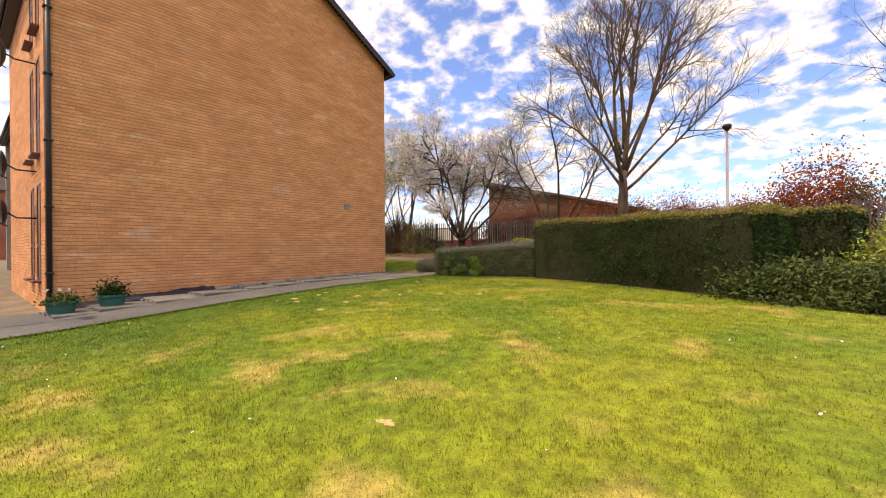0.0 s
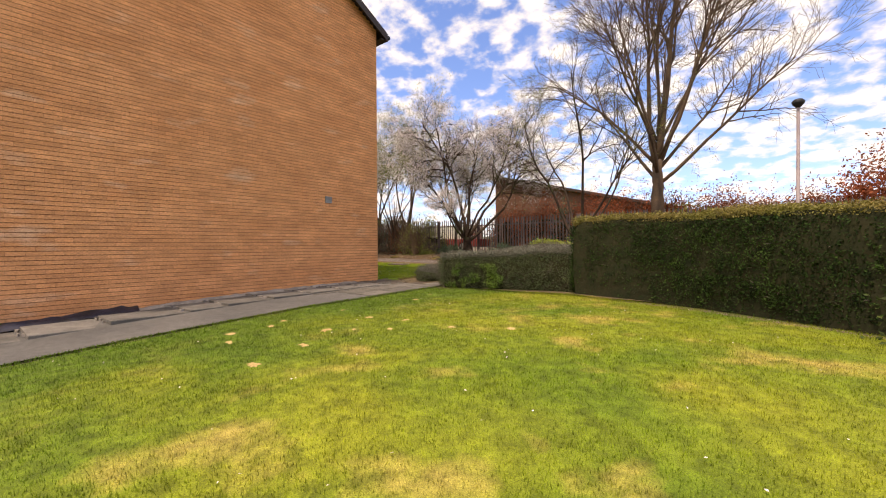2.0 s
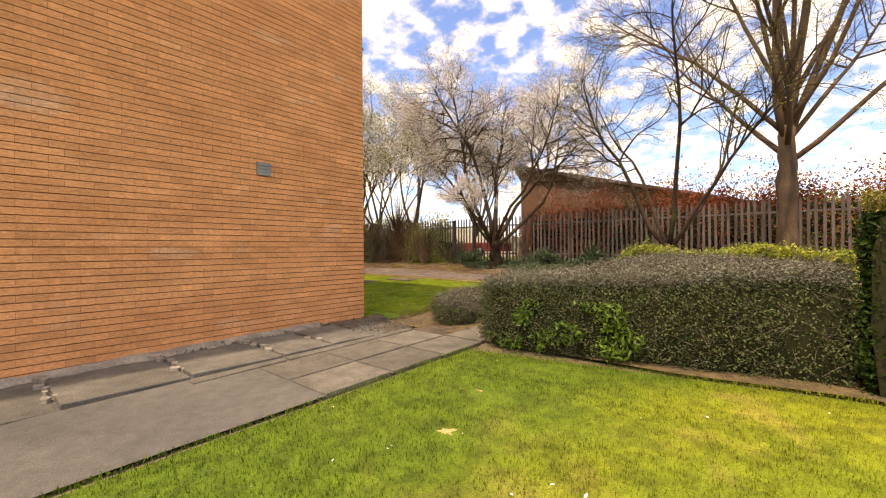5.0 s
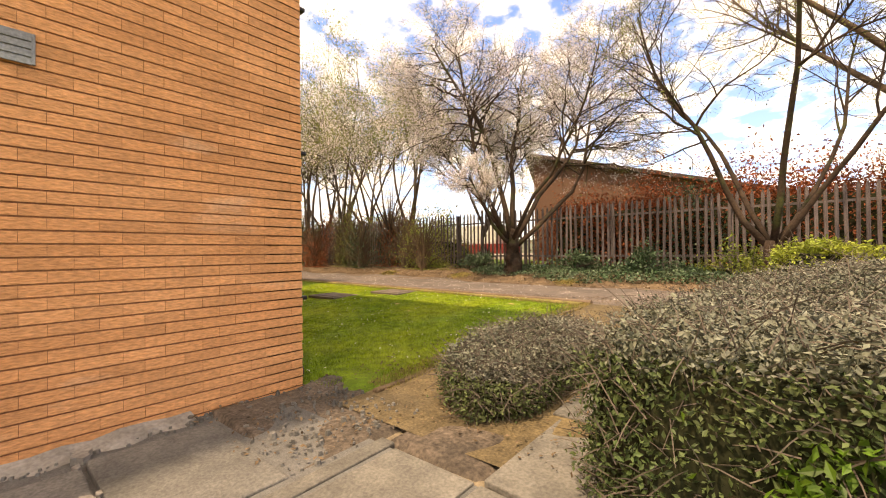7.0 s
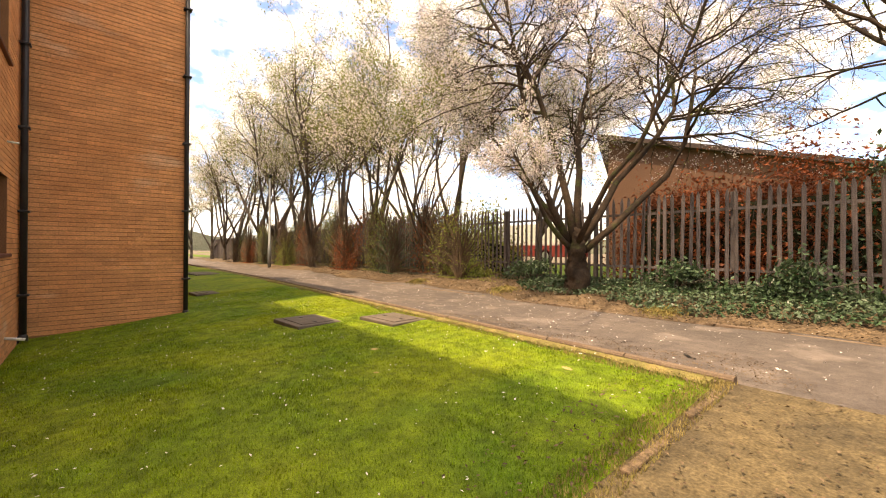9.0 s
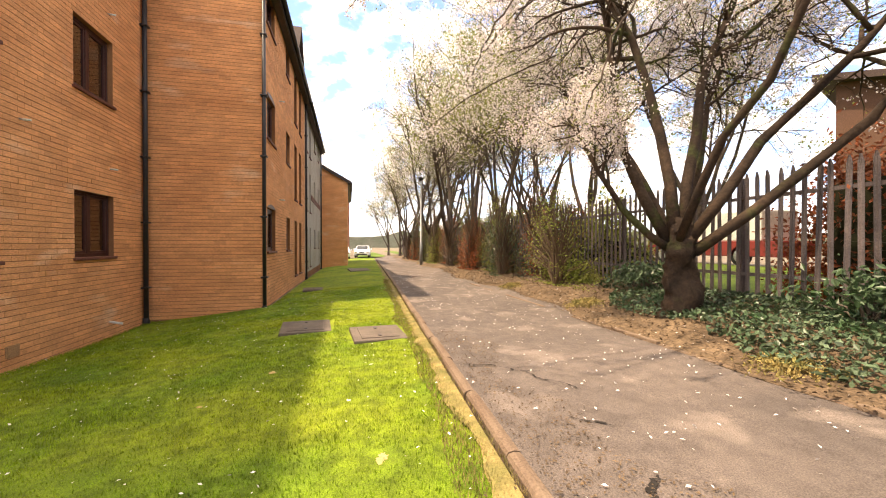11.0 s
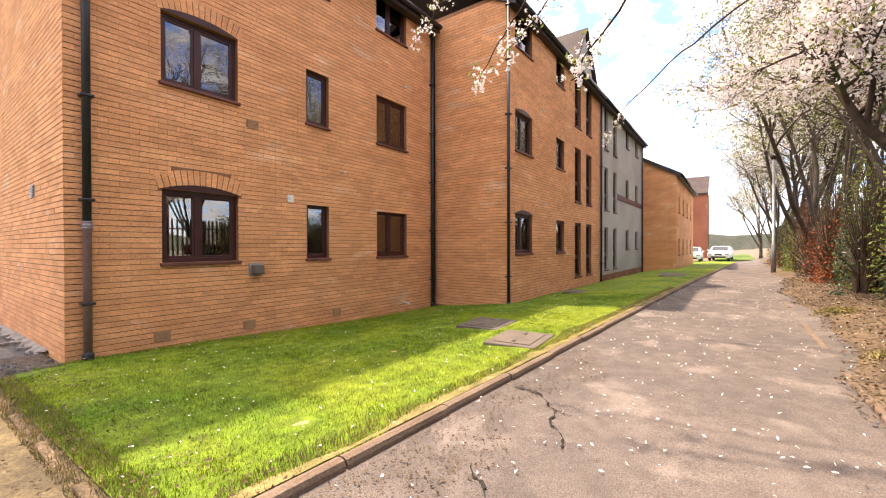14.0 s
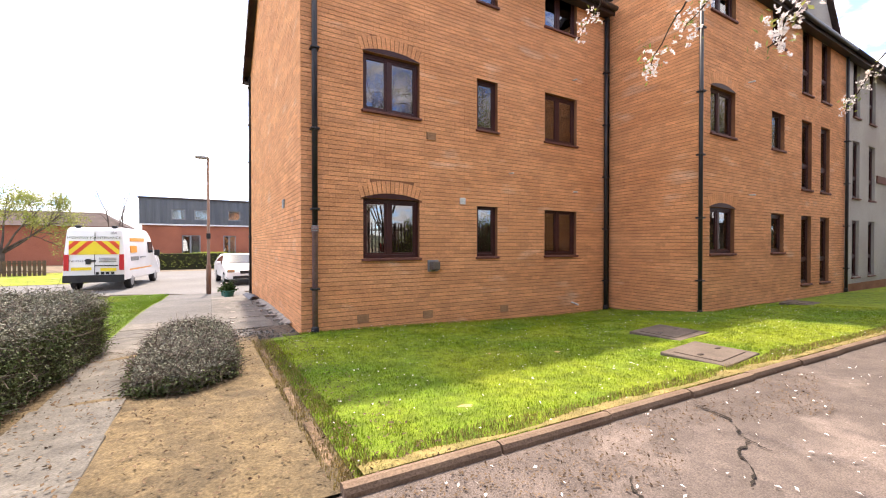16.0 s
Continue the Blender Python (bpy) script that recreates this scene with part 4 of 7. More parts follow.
def slabs():
    r = random.Random(8)
    f = thing("flagstones", (0.5, -4.5, 0.2), "cracked grey paving slabs along the foot of the gable", "paving", kind="structure")
    y = -0.8
    while y > -8.6:
        n = 0.66 if y == -0.8 else r.choice((0.62, 0.9, 0.9, 1.1))
        bm = bmesh.new()
        t = Matrix.Translation((0.79, y - n / 2, gz(0.5, y - n / 2) + 0.004)) @ Euler((r.uniform(-0.012, 0.012), r.uniform(-0.02, 0.02), r.uniform(-0.015, 0.015))).to_matrix().to_4x4()
        add_box(bm, (-0.44 - r.uniform(0, 0.06), -n / 2 + 0.012, -0.05), (0.46, n / 2 - 0.012, 0.026), 0.01, t)
        part("slab", bm, SLAB, f)
        # broken bedding showing at the edges
        vs, fs = [], []
        for k in range(r.randint(8, 18)):
            cx, cy = r.choice((r.uniform(0.1, 0.2), r.uniform(0.1, 1.0))), y - n + r.uniform(-0.05, 0.05)
            s = r.uniform(0.015, 0.06)
            o = len(vs)
            z = gz(cx, cy) + 0.035
            q = [(cx + s * math.cos(a) * r.uniform(0.6, 1.6), cy + s * math.sin(a) * r.uniform(0.5, 1.0)) for a in (0, 1.2, 2.5, 3.8, 5.1)]
            vs += [(px, py, z + 0.008) for px, py in q] + [(px, py, z - 0.03) for px, py in q]
            fs += [tuple(o + i for i in range(5))] + [(o + i, o + 5 + i, o + 5 + (i + 1) % 5, o + (i + 1) % 5) for i in range(5)]
        mesh("rubble", vs, fs, BROKEN, f, kind="stuff")
        y -= n
    # mortar fillet against the wall
    vs = []
    for i in range(60):
        y = -0.85 - i * 0.13
        lump = 0.5 + 0.9 * noise.noise(Vector((y * 6.0, 2.0, 0.0))) + 0.5 * noise.noise(Vector((y * 19.0, 5.0, 0.0)))
        vs += [(0.006, y, gz(0, y) + 0.03 + 0.04 * lump), (0.06 + 0.09 * lump * r.random(), y, gz(0, y) + 0.02 + 0.02 * lump), (0.14 + 0.12 * r.random(), y, gz(0, y) - 0.015)]
    fs = [q for i in range(59) for q in ((3 * i, 3 * i + 1, 3 * i + 4, 3 * i + 3), (3 * i + 1, 3 * i + 2, 3 * i + 5, 3 * i + 4))]
    mesh("mortar_fillet", vs, fs, BROKEN, f)
    # large concrete slabs where the path passes between the shrubs
    g = thing("path_slabs", (2.0, 1.5, 0.4), "large worn concrete path slabs between the shrubs", "paving", kind="structure")
    for x0, x1, y0, y1 in ((1.46, 2.02, -0.98, -0.29), (2.04, 2.62, -0.98, -0.29), (1.46, 2.02, -1.72, -1.0), (2.04, 2.6, -1.72, -1.0), (1.46, 2.02, -2.46, -1.74), (2.04, 2.6, -2.46, -1.74),
                           (1.31, 1.43, -1.2, -0.25), (1.31, 1.43, -2.12, -1.22), (1.31, 1.43, -3.04, -2.14),
                           (2.04, 2.6, -0.27, 0.6), (1.98, 2.55, 0.62, 1.5), (1.93, 2.5, 1.52, 2.4), (1.9, 2.52, 2.42, 3.3), (1.88, 2.55, 3.32, 4.2), (1.86, 2.6, 4.22, 4.86)):
        bm = bmesh.new()
        t = Matrix.Translation(((x0 + x1) / 2, (y0 + y1) / 2, gz(1, (y0 + y1) / 2) - 0.006)) @ Euler((0.02 + r.uniform(-0.008, 0.008), r.uniform(-0.01, 0.01), 0)).to_matrix().to_4x4()
        add_box(bm, (-(x1 - x0) / 2 + 0.006, -(y1 - y0) / 2 + 0.006, -0.06), ((x1 - x0) / 2 - 0.006, (y1 - y0) / 2 - 0.006, 0.022), 0.008, t)
        part("slab", bm, PATHSLAB, g)


slabs()


def cover(x0, x1, y0, y1, label, tilt=0.0):
    zc = max(gz(x, y) for x in (x0, x1) for y in (y0, y1)) - 0.012
    c = thing("manhole_cover", ((x0 + x1) / 2, (y0 + y1) / 2, zc), label, "manhole cover", "covers in the grass")
    t = Matrix.Translation(((x0 + x1) / 2, (y0 + y1) / 2, zc)) @ Euler((tilt, 0.01, 0.08)).to_matrix().to_4x4()
    w, h = (x1 - x0) / 2, (y1 - y0) / 2
    bm = bmesh.new()
    add_box(bm, (-w, -h, -0.12), (w, h, 0.035), 0.012, t)
    part("concrete_surround", bm, IRON, c)
    bm = bmesh.new()
    add_box(bm, (-w + 0.1, -h + 0.1, 0.03), (w - 0.1, h - 0.1, 0.045), 0.004, t)
    lid = part("lid", bm, IRON, c)
    for sx in (-1, 1):
        bm = bmesh.new()
        add_box(bm, (sx * (w - 0.2) - 0.04, -0.02, 0.043), (sx * (w - 0.2) + 0.04, 0.02, 0.052), 0.003, t)
        part("key_slot", bm, BARGE, lid)


cover(-4.85, -4.0, 3.05, 3.75, "square rusty manhole cover in the grass")
cover(-3.95, -3.12, 4.05, 4.72, "square iron manhole cover near the kerb")
cover(-10.4, -9.7, 2.75, 3.3, "small dark manhole cover by the flats")
cover(-19.5, -17.5, 4.0, 5.0, "long flat concrete cover in the grass")

# cracks in the asphalt
r = random.Random(2)
for line in (((-1.9, 5.06), (-1.86, 5.17), (-1.82, 5.36), (-1.58, 5.55), (-1.52, 5.75)), ((-1.56, 5.58), (-1.36, 5.62), (-1.18, 5.77), (-1.0, 5.84)),
             ((-0.6, 5.47), (-0.52, 5.51), (-0.48, 5.61), (-0.36, 5.68)), ((0.3, 5.35), (0.2, 5.42), (0.12, 5.55))):
    pts = []
    for (a, b), (c, d) in zip(line, line[1:]):
        for i in range(8):
            t = i / 8
            pts.append((a + (c - a) * t + r.uniform(-0.015, 0.015), b + (d - b) * t + r.uniform(-0.015, 0.015)))
    vs = []
    for i, (x, y) in enumerate(pts):
        w = 0.012 * math.sin(math.pi * (i + 0.5) / len(pts)) * r.uniform(0.5, 1.3) + 0.002
        vs += [(x - w, y - w, gz(x, y) + 0.011), (x + w, y + w, gz(x, y) + 0.011)]
    tagged(mesh("path_crack", vs, [(2 * i, 2 * i + 1, 2 * i + 3, 2 * i + 2) for i in range(len(pts) - 1)], CRACK, None, "dark crack in the asphalt path", "structure"))


# ---- grass, petals, daisies ----
def blades(name, n, inside, x0, x1, y0, y1, h, material, label, seed, weight=None, lean=0.6):
    g = np.random.default_rng(seed)
    p = np.column_stack([g.uniform(x0, x1, n), g.uniform(y0, y1, n)])
    keep = np.array([inside(a, b) for a, b in p])
    if weight:
        keep &= g.random(n) < np.array([weight(a, b) for a, b in p])
    p = p[keep]
    n = len(p)
    z = np.array([gz(a, b) for a, b in p]) + 0.008
    ang = g.uniform(0, 2 * math.pi, n)
    hh = h * g.uniform(0.5, 1.3, n)
    w = 0.0022 + 0.002 * g.random(n)
    dx, dy = np.cos(ang) * w, np.sin(ang) * w
    t = g.uniform(0, 2 * math.pi, n)
    ln = hh * lean * g.random(n)
    v = np.empty((n, 3, 3))
    v[:, 0] = np.column_stack([p[:, 0] - dx, p[:, 1] - dy, z])
    v[:, 1] = np.column_stack([p[:, 0] + dx, p[:, 1] + dy, z])
    v[:, 2] = np.column_stack([p[:, 0] + np.cos(t) * ln, p[:, 1] + np.sin(t) * ln, z + hh])
    fast_mesh(name, v.reshape(-1, 3), np.arange(3 * n).reshape(-1, 3), material, None, label, "stuff", "grass")


BARE = [(3.60, -3.92, 0.13), (4.43, -4.06, 0.12), (5.03, -3.89, 0.10), (4.53, -4.87, 0.12), (4.84, -4.66, 0.09), (6.54, -3.50, 0.11), (4.93, -5.45, 0.14), (3.59, -5.70, 0.16), (4.02, -5.90, 0.12), (5.15, -6.13, 0.16), (5.86, -3.88, 0.10), (3.54, -1.65, 0.12), (3.77, -2.34, 0.12), (3.48, -4.90, 0.10), (3.64, -5.17, 0.10), (5.23, -4.39, 0.08), (9.00, -8.20, 0.12), (-0.40, 4.20, 0.15), (-1.60, 2.90, 0.10), (-2.30, 3.30, 0.10)]


def in_south(x, y):
    return LAWN_W < x and y < lawn_front_y(x) - 0.03 and not any((x - a) ** 2 + (y - b) ** 2 * 1.6 < (c * 0.8) ** 2 for a, b, c in BARE)


def in_north(x, y):
    return (0.04 if x > -7.5 else 2.35) < y < kerb_y(x) - 0.1 and not (-4.9 < x < -3.95 and 3.0 < y < 3.8) and not (-4.0 < x < -3.07 and 4.0 < y < 4.77) and not (x > 0.3 and y < 0.5) \
        and not any((x - a) ** 2 + (y - b) ** 2 * 1.6 < (c * 0.8) ** 2 for a, b, c in BARE)


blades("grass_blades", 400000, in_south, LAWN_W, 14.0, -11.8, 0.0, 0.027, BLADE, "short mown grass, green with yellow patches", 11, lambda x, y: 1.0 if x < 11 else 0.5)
blades("grass_blades", 280000, in_north, -10.0, 0.62, 0.0, 5.3, 0.024, BLADE_N, "green grass beside the flats", 12, lambda x, y: (1.0 if x > -6 else 0.5) * (0.3 + 0.7 * smooth(0.15, 0.55, kerb_y(x) - y)))
blades("dry_grass", 70000, lambda x, y: kerb_y(x) - 0.42 * (0.4 + 0.6 * noise.noise(Vector((x, y, 0))) ** 2 + 0.3) < y < kerb_y(x) - 0.03, -12, 0.7, 4.2, 5.6, 0.035, STRAW,
       "straw-coloured dry grass along the kerb", 13)
blades("dry_grass", 7000, lambda x, y: abs(x - 0.62) < 0.14, 0.45, 0.8, 0.3, 4.8, 0.035, STRAW, "straw-coloured dry grass along the bed edge", 14)


def dry_verge():
    xs = [0.6 - 0.12 * i for i in range(230)]
    vs, fs = [], []
    for x in xs:
        w = 0.11 + 0.08 * noise.noise(Vector((x * 1.1, 0, 0))) + 0.09 * noise.noise(Vector((x * 4.3, 4, 0)))
        b = kerb_y(x) - 0.08
        for y in (b - w, b - w * 0.5, b):
            vs.append((x, y, gz(x, y) + (0.012 if y == b - w else 0.03)))
    fs = [q for i in range(len(xs) - 1) for q in ((3 * i, 3 * i + 1, 3 * i + 4, 3 * i + 3), (3 * i + 1, 3 * i + 2, 3 * i + 5, 3 * i + 4))]
    mesh("dry_verge", vs, fs, STRAW, None, "strip of dead straw-coloured turf along the kerb", "structure", smooth=True)


dry_verge()


def patches():
    rr = random.Random(5)
    for i, (x, y, s) in enumerate(BARE):
        vs = [(x, y, gz(x, y) + 0.026)]
        n = 44
        turn, thin = rr.uniform(0, math.pi), rr.uniform(0.45, 0.8)
        for k in range(n):
            a = 2 * math.pi * k / n
            u = Vector((math.cos(a), math.sin(a), i * 3.1))
            d = s * (0.72 + 0.5 * noise.noise(u * 1.6) + 0.35 * noise.noise(u * 4.5) + rr.uniform(-0.12, 0.12)) * (thin + (1 - thin) * abs(math.cos(a - turn)))
            px, py = x + d * math.cos(a), y + d * 0.8 * math.sin(a)
            vs.append((px, py, gz(px, py) + 0.006))
        mesh("worn_patch", vs, [(0, 1 + k, 1 + (k + 1) % n) for k in range(n)], WORN, None, "bare sandy patch worn in the lawn", "structure", smooth=True)


patches()


def scatter(name, n, area, inside, size, material, label, seed, lift=0.03, category="petals"):
    g = np.random.default_rng(seed)
    p = np.column_stack([g.uniform(area[0], area[1], n), g.uniform(area[2], area[3], n)])
    p = p[np.array([inside(a, b) for a, b in p])]
    z = np.array([gz(a, b) for a, b in p]) + lift
    v, f = cards(np.column_stack([p, z]), size, g, up=3.0)
    fast_mesh(name, v, f, material, None, label, "stuff", category)


scatter("daisies", 900, (-9, 0.6, 0.1, 5.2), in_north, 0.011, PETAL, "white daisies and petals scattered in the grass", 21, 0.045)
scatter("daisies", 260, (2.7, 12, -11, 0), in_south, 0.011, PETAL, "few white daisies in the mown lawn", 22, 0.035)
scatter("petals", 1500, (-16, 3.0, 5.0, 8.6), lambda x, y: y > kerb_y(x), 0.013, PETAL, "fallen cherry petals on the path", 23, 0.016)
scatter("gravel", 5000, (-3.5, 1.2, 4.95, 5.9), lambda x, y: kerb_y(x) + 0.08 < y < 5.2 + 0.7 * noise.noise(Vector((x, 1, 0))) + 0.3, 0.009, LITTER, "loose grit on the worn path edge", 24, 0.012, "gravel")
scatter("leaf_litter", 16000, (-16, 4.0, 7.3, 9.9), lambda x, y: y > path_far_y(x) - 0.12, 0.022, LITTER, "dead leaves on the bank", 25, 0.04, "leaves")
scatter("leaf_litter", 2600, (0.05, 2.6, -0.9, 4.8), lambda x, y: (y < 0 and x < 1.28) or y > 0, 0.014, LITTER, "dead leaves and grit on bare ground", 26, 0.03, "leaves")
sheet("dirt", 0.02, 1.3, lambda x: -0.8, lambda x: 0.22 + 0.12 * math.sin(x * 5), 0.06, 0.0, DIRT, "dark trodden dirt with rubble at the corner of the gable", rough=0.05, skirt=0.05)
sheet("dirt", 1.3, 2.03, lambda x: -0.26, lambda x: 0.3, 0.06, 0.004, DIRT, "dark trodden dirt beside the small bush", rough=0.04, skirt=0.05)


def rubble():
    """Lumps of broken mortar, brick and stone strewn over the dirt by the corner."""
    rr = random.Random(77)
    vs, fs = [], []
    for _ in range(420):
        x, y = rr.uniform(0.06, 1.28), rr.uniform(-0.8, 0.15)
        if rr.random() < 0.35:
            x, y = rr.uniform(0.04, 0.2), rr.uniform(-3.0, -0.5)
        q, h = rr.uniform(0.005, 0.02) * (1.8 if rr.random() < 0.08 else 1), rr.uniform(0.4, 0.9)
        o, z = len(vs), gz(x, y) + 0.012
        ring = [(x + q * math.cos(t + 0.4) * rr.uniform(0.7, 1.3), y + q * math.sin(t + 0.4) * rr.uniform(0.7, 1.3)) for t in (0, 1.26, 2.5, 3.8, 5.0)]
        vs += [(u, v, z - 0.02) for u, v in ring] + [(x + (u - x) * 0.6, y + (v - y) * 0.6, z + q * h) for u, v in ring]
        fs += [(o + 5, o + 6, o + 7, o + 8, o + 9)] + [(o + i, o + (i + 1) % 5, o + 5 + (i + 1) % 5, o + 5 + i) for i in range(5)]
    tagged(mesh("rubble", vs, fs, SLAB, None, "broken mortar and stones strewn on the dirt", "stuff"), category="rubble")


rubble()
STRAWHEAP = [(-0.9, 7.75), (-4.4, 8.0), (-7.6, 7.95)]
for i, (x, y) in enumerate(STRAWHEAP):
    g = np.random.default_rng(60 + i)
    p = np.column_stack([g.normal(x, 0.16, 700), g.normal(y, 0.12, 700), np.zeros(700)])
    p[:, 2] = [gz(a, b) + 0.02 + 0.07 * g.random() * math.exp(-((a - x) ** 2 + (b - y) ** 2) * 18) for a, b in p[:, :2]]
    v, f = cards(p, 0.016, g, aspect=2.2)
    fast_mesh("dry_clippings", v, f, STRAW, None, "heap of orange-brown dry clippings on the bank", "stuff", "clippings")


# ---- hedges and shrubs ----
def hedge_core(corners, z_top, inset=0.06, base=None):
    """A closed block over a polygon, with rounded shoulders."""
    pts = [Vector((x, y, 0)) for x, y in corners]
    c = sum(pts, Vector()) / len(pts)
    rings = []
    for k, (dz, sh) in enumerate(((0.0, 0.05), (0.35, 0.0), (0.75, 0.01), (0.92, 0.06), (1.0, 0.2))):
        rings.append([(p + (c - p).normalized() * (sh + inset), dz) for p in pts])
    vs, n = [], len(pts)
    for ring in rings:
        for p, dz in ring:
            zb = gz(p.x, p.y) - 0.02
            vs.append((p.x, p.y, zb + (z_top(p.x, p.y) - 0.05 - zb) * dz))
    fs = [(k * n + i, k * n + (i + 1) % n, (k + 1) * n + (i + 1) % n, (k + 1) * n + i) for k in range(len(rings) - 1) for i in range(n)]
    fs.append(tuple((len(rings) - 1) * n + i for i in range(n)))
    return vs, fs


def inside_poly(x, y, poly):
    r, j = False, len(poly) - 1
    for i in range(len(poly)):
        (xi, yi), (xj, yj) = poly[i], poly[j]
        if (yi > y) != (yj > y) and x < (xj - xi) * (y - yi) / (yj - yi) + xi:
            r = not r
        j = i
    return r


def hedge(name, corners, z_top, n_side, n_top, leaf, leaf_top, size, label, category, seed, fuzz=0.05, twigs=0, twig_len=0.22, shoulder=0.16, round_end=None):
    g = np.random.default_rng(seed)
    h = thing(name, (corners[0][0], corners[0][1], gz(*corners[0])), label, category)
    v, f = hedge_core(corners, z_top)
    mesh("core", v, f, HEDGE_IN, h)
    pts = [Vector((x, y, 0)) for x, y in corners]
    c = sum(pts, Vector()) / len(pts)
    lens = [(pts[(i + 1) % len(pts)] - pts[i]).length for i in range(len(pts))]
    total = sum(lens)
    P, N, T, TN = [], [], [], []
    for i, L in enumerate(lens):
        a, b = pts[i], pts[(i + 1) % len(pts)]
        d = (b - a).normalized()
        nrm = Vector((d.y, -d.x, 0))
        if nrm.dot(a - c) < 0:
            nrm = -nrm
        for _ in range(int(n_side * L / total)):
            t, s = g.random(), g.random()
            p = a + (b - a) * t
            zb, zt = gz(p.x, p.y), z_top(p.x, p.y)
            z = zb + (zt - zb) * s
            lump = 0.05 * noise.noise(Vector((p.x * 2.2, p.y * 2.2, z * 2.2))) + 0.03 * noise.noise(Vector((p.x * 7, p.y * 7, z * 7)))
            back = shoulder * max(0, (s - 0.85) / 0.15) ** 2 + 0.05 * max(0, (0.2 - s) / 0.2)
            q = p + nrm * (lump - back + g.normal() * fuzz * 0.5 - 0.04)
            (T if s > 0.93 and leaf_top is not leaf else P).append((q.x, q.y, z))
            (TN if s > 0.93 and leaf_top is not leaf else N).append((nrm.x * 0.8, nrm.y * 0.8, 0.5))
    xs, ys = [p.x for p in pts], [p.y for p in pts]
    k = 0
    while k < n_top:
        x, y = g.uniform(min(xs), max(xs)), g.uniform(min(ys), max(ys))
        if not inside_poly(x, y, corners):
            k += 0.2
            continue
        z = z_top(x, y) + 0.05 * noise.noise(Vector((x * 2.2, y * 2.2, 5))) + 0.03 * noise.noise(Vector((x * 8, y * 8, 2))) + g.normal() * fuzz * 0.5 - 0.02
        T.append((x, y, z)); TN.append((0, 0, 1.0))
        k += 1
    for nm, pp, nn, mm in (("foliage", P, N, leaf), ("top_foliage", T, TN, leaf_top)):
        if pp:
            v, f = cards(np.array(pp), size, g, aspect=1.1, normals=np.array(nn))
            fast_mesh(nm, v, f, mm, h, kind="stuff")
    if twigs:
        out = []
        src = (P + T)
        for k in g.integers(0, len(src), twigs):
            p = Vector(src[k])
            d = Vector((g.normal(), g.normal(), 0.25 + g.normal() * 0.5)).normalized()
            q = p + d * twig_len * g.uniform(0.4, 1.0)
            out.append(tube([p - d * 0.05, (p + q) / 2 + Vector((0, 0, 0.01)), q], [0.003, 0.0025, 0.001], 3, False))
        v, f = tubes(out)
        fast_mesh("twig_tangle", np.array([tuple(a) for a in v]), np.array(f), TWIG, h, kind="stuff")
    return h


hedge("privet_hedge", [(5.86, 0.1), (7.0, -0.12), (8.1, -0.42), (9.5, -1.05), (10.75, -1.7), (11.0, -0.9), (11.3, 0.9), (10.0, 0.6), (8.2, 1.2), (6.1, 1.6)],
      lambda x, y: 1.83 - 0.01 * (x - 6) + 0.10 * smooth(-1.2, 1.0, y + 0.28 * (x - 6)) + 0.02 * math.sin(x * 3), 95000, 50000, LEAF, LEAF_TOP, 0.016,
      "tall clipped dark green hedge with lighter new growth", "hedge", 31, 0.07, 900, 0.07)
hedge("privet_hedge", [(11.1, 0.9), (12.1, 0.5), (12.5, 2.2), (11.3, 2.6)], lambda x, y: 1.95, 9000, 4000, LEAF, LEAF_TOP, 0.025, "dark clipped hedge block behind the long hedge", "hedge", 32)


def low_top(x, y):
    edge = min(x - 2.35, 1.4) / 1.4
    return 0.98 + 0.24 * max(0, min(1, edge)) ** 0.6 - 0.05 * math.sin(x * 2 + y) + 0.02 * y - 0.06 * smooth(3.0, 3.6, y)


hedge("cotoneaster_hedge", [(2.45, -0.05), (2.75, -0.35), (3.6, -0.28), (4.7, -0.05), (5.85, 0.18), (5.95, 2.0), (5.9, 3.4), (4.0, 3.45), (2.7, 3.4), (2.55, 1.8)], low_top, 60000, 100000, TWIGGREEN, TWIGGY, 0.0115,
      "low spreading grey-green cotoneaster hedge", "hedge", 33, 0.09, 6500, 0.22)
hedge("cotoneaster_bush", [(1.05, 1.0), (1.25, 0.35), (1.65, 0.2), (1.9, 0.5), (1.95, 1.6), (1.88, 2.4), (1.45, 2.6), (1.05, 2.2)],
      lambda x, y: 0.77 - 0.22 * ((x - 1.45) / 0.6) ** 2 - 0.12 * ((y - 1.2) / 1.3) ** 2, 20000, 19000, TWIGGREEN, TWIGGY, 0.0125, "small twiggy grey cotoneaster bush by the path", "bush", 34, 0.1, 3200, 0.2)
g = np.random.default_rng(347)
pp = np.column_stack([g.uniform(2.9, 4.4, 2600), np.zeros(2600), g.uniform(0.38, 0.95, 2600)])
pp[:, 1] = -0.36 + 0.13 * (pp[:, 0] - 2.9) + g.normal(size=2600) * 0.05
pp = pp[np.array([noise.noise(Vector((a * 3.0, c * 4.0, 0.0))) > 0.02 + 0.5 * (c - 0.6) for a, b, c in pp])]
v, f = cards(pp, 0.02, g, aspect=1.3, normals=np.tile([0, -0.7, 0.6], (len(pp), 1)))
fast_mesh("green_privet_shoots", v, f, GREENLEAF, None, "fresh green privet leaves pushing through the low hedge", "stuff", "leaves")
hedge("golden_privet", [(3.05, 3.65), (4.5, 3.6), (6.2, 3.6), (6.2, 4.5), (4.5, 4.6), (3.1, 4.5)], lambda x, y: 1.42 + 0.06 * math.sin(x * 4), 11000, 8000, YELLOWLEAF, YELLOWLEAF, 0.024,
      "yellow-green privet hedge in sunlight", "hedge", 35, 0.09, 1200)


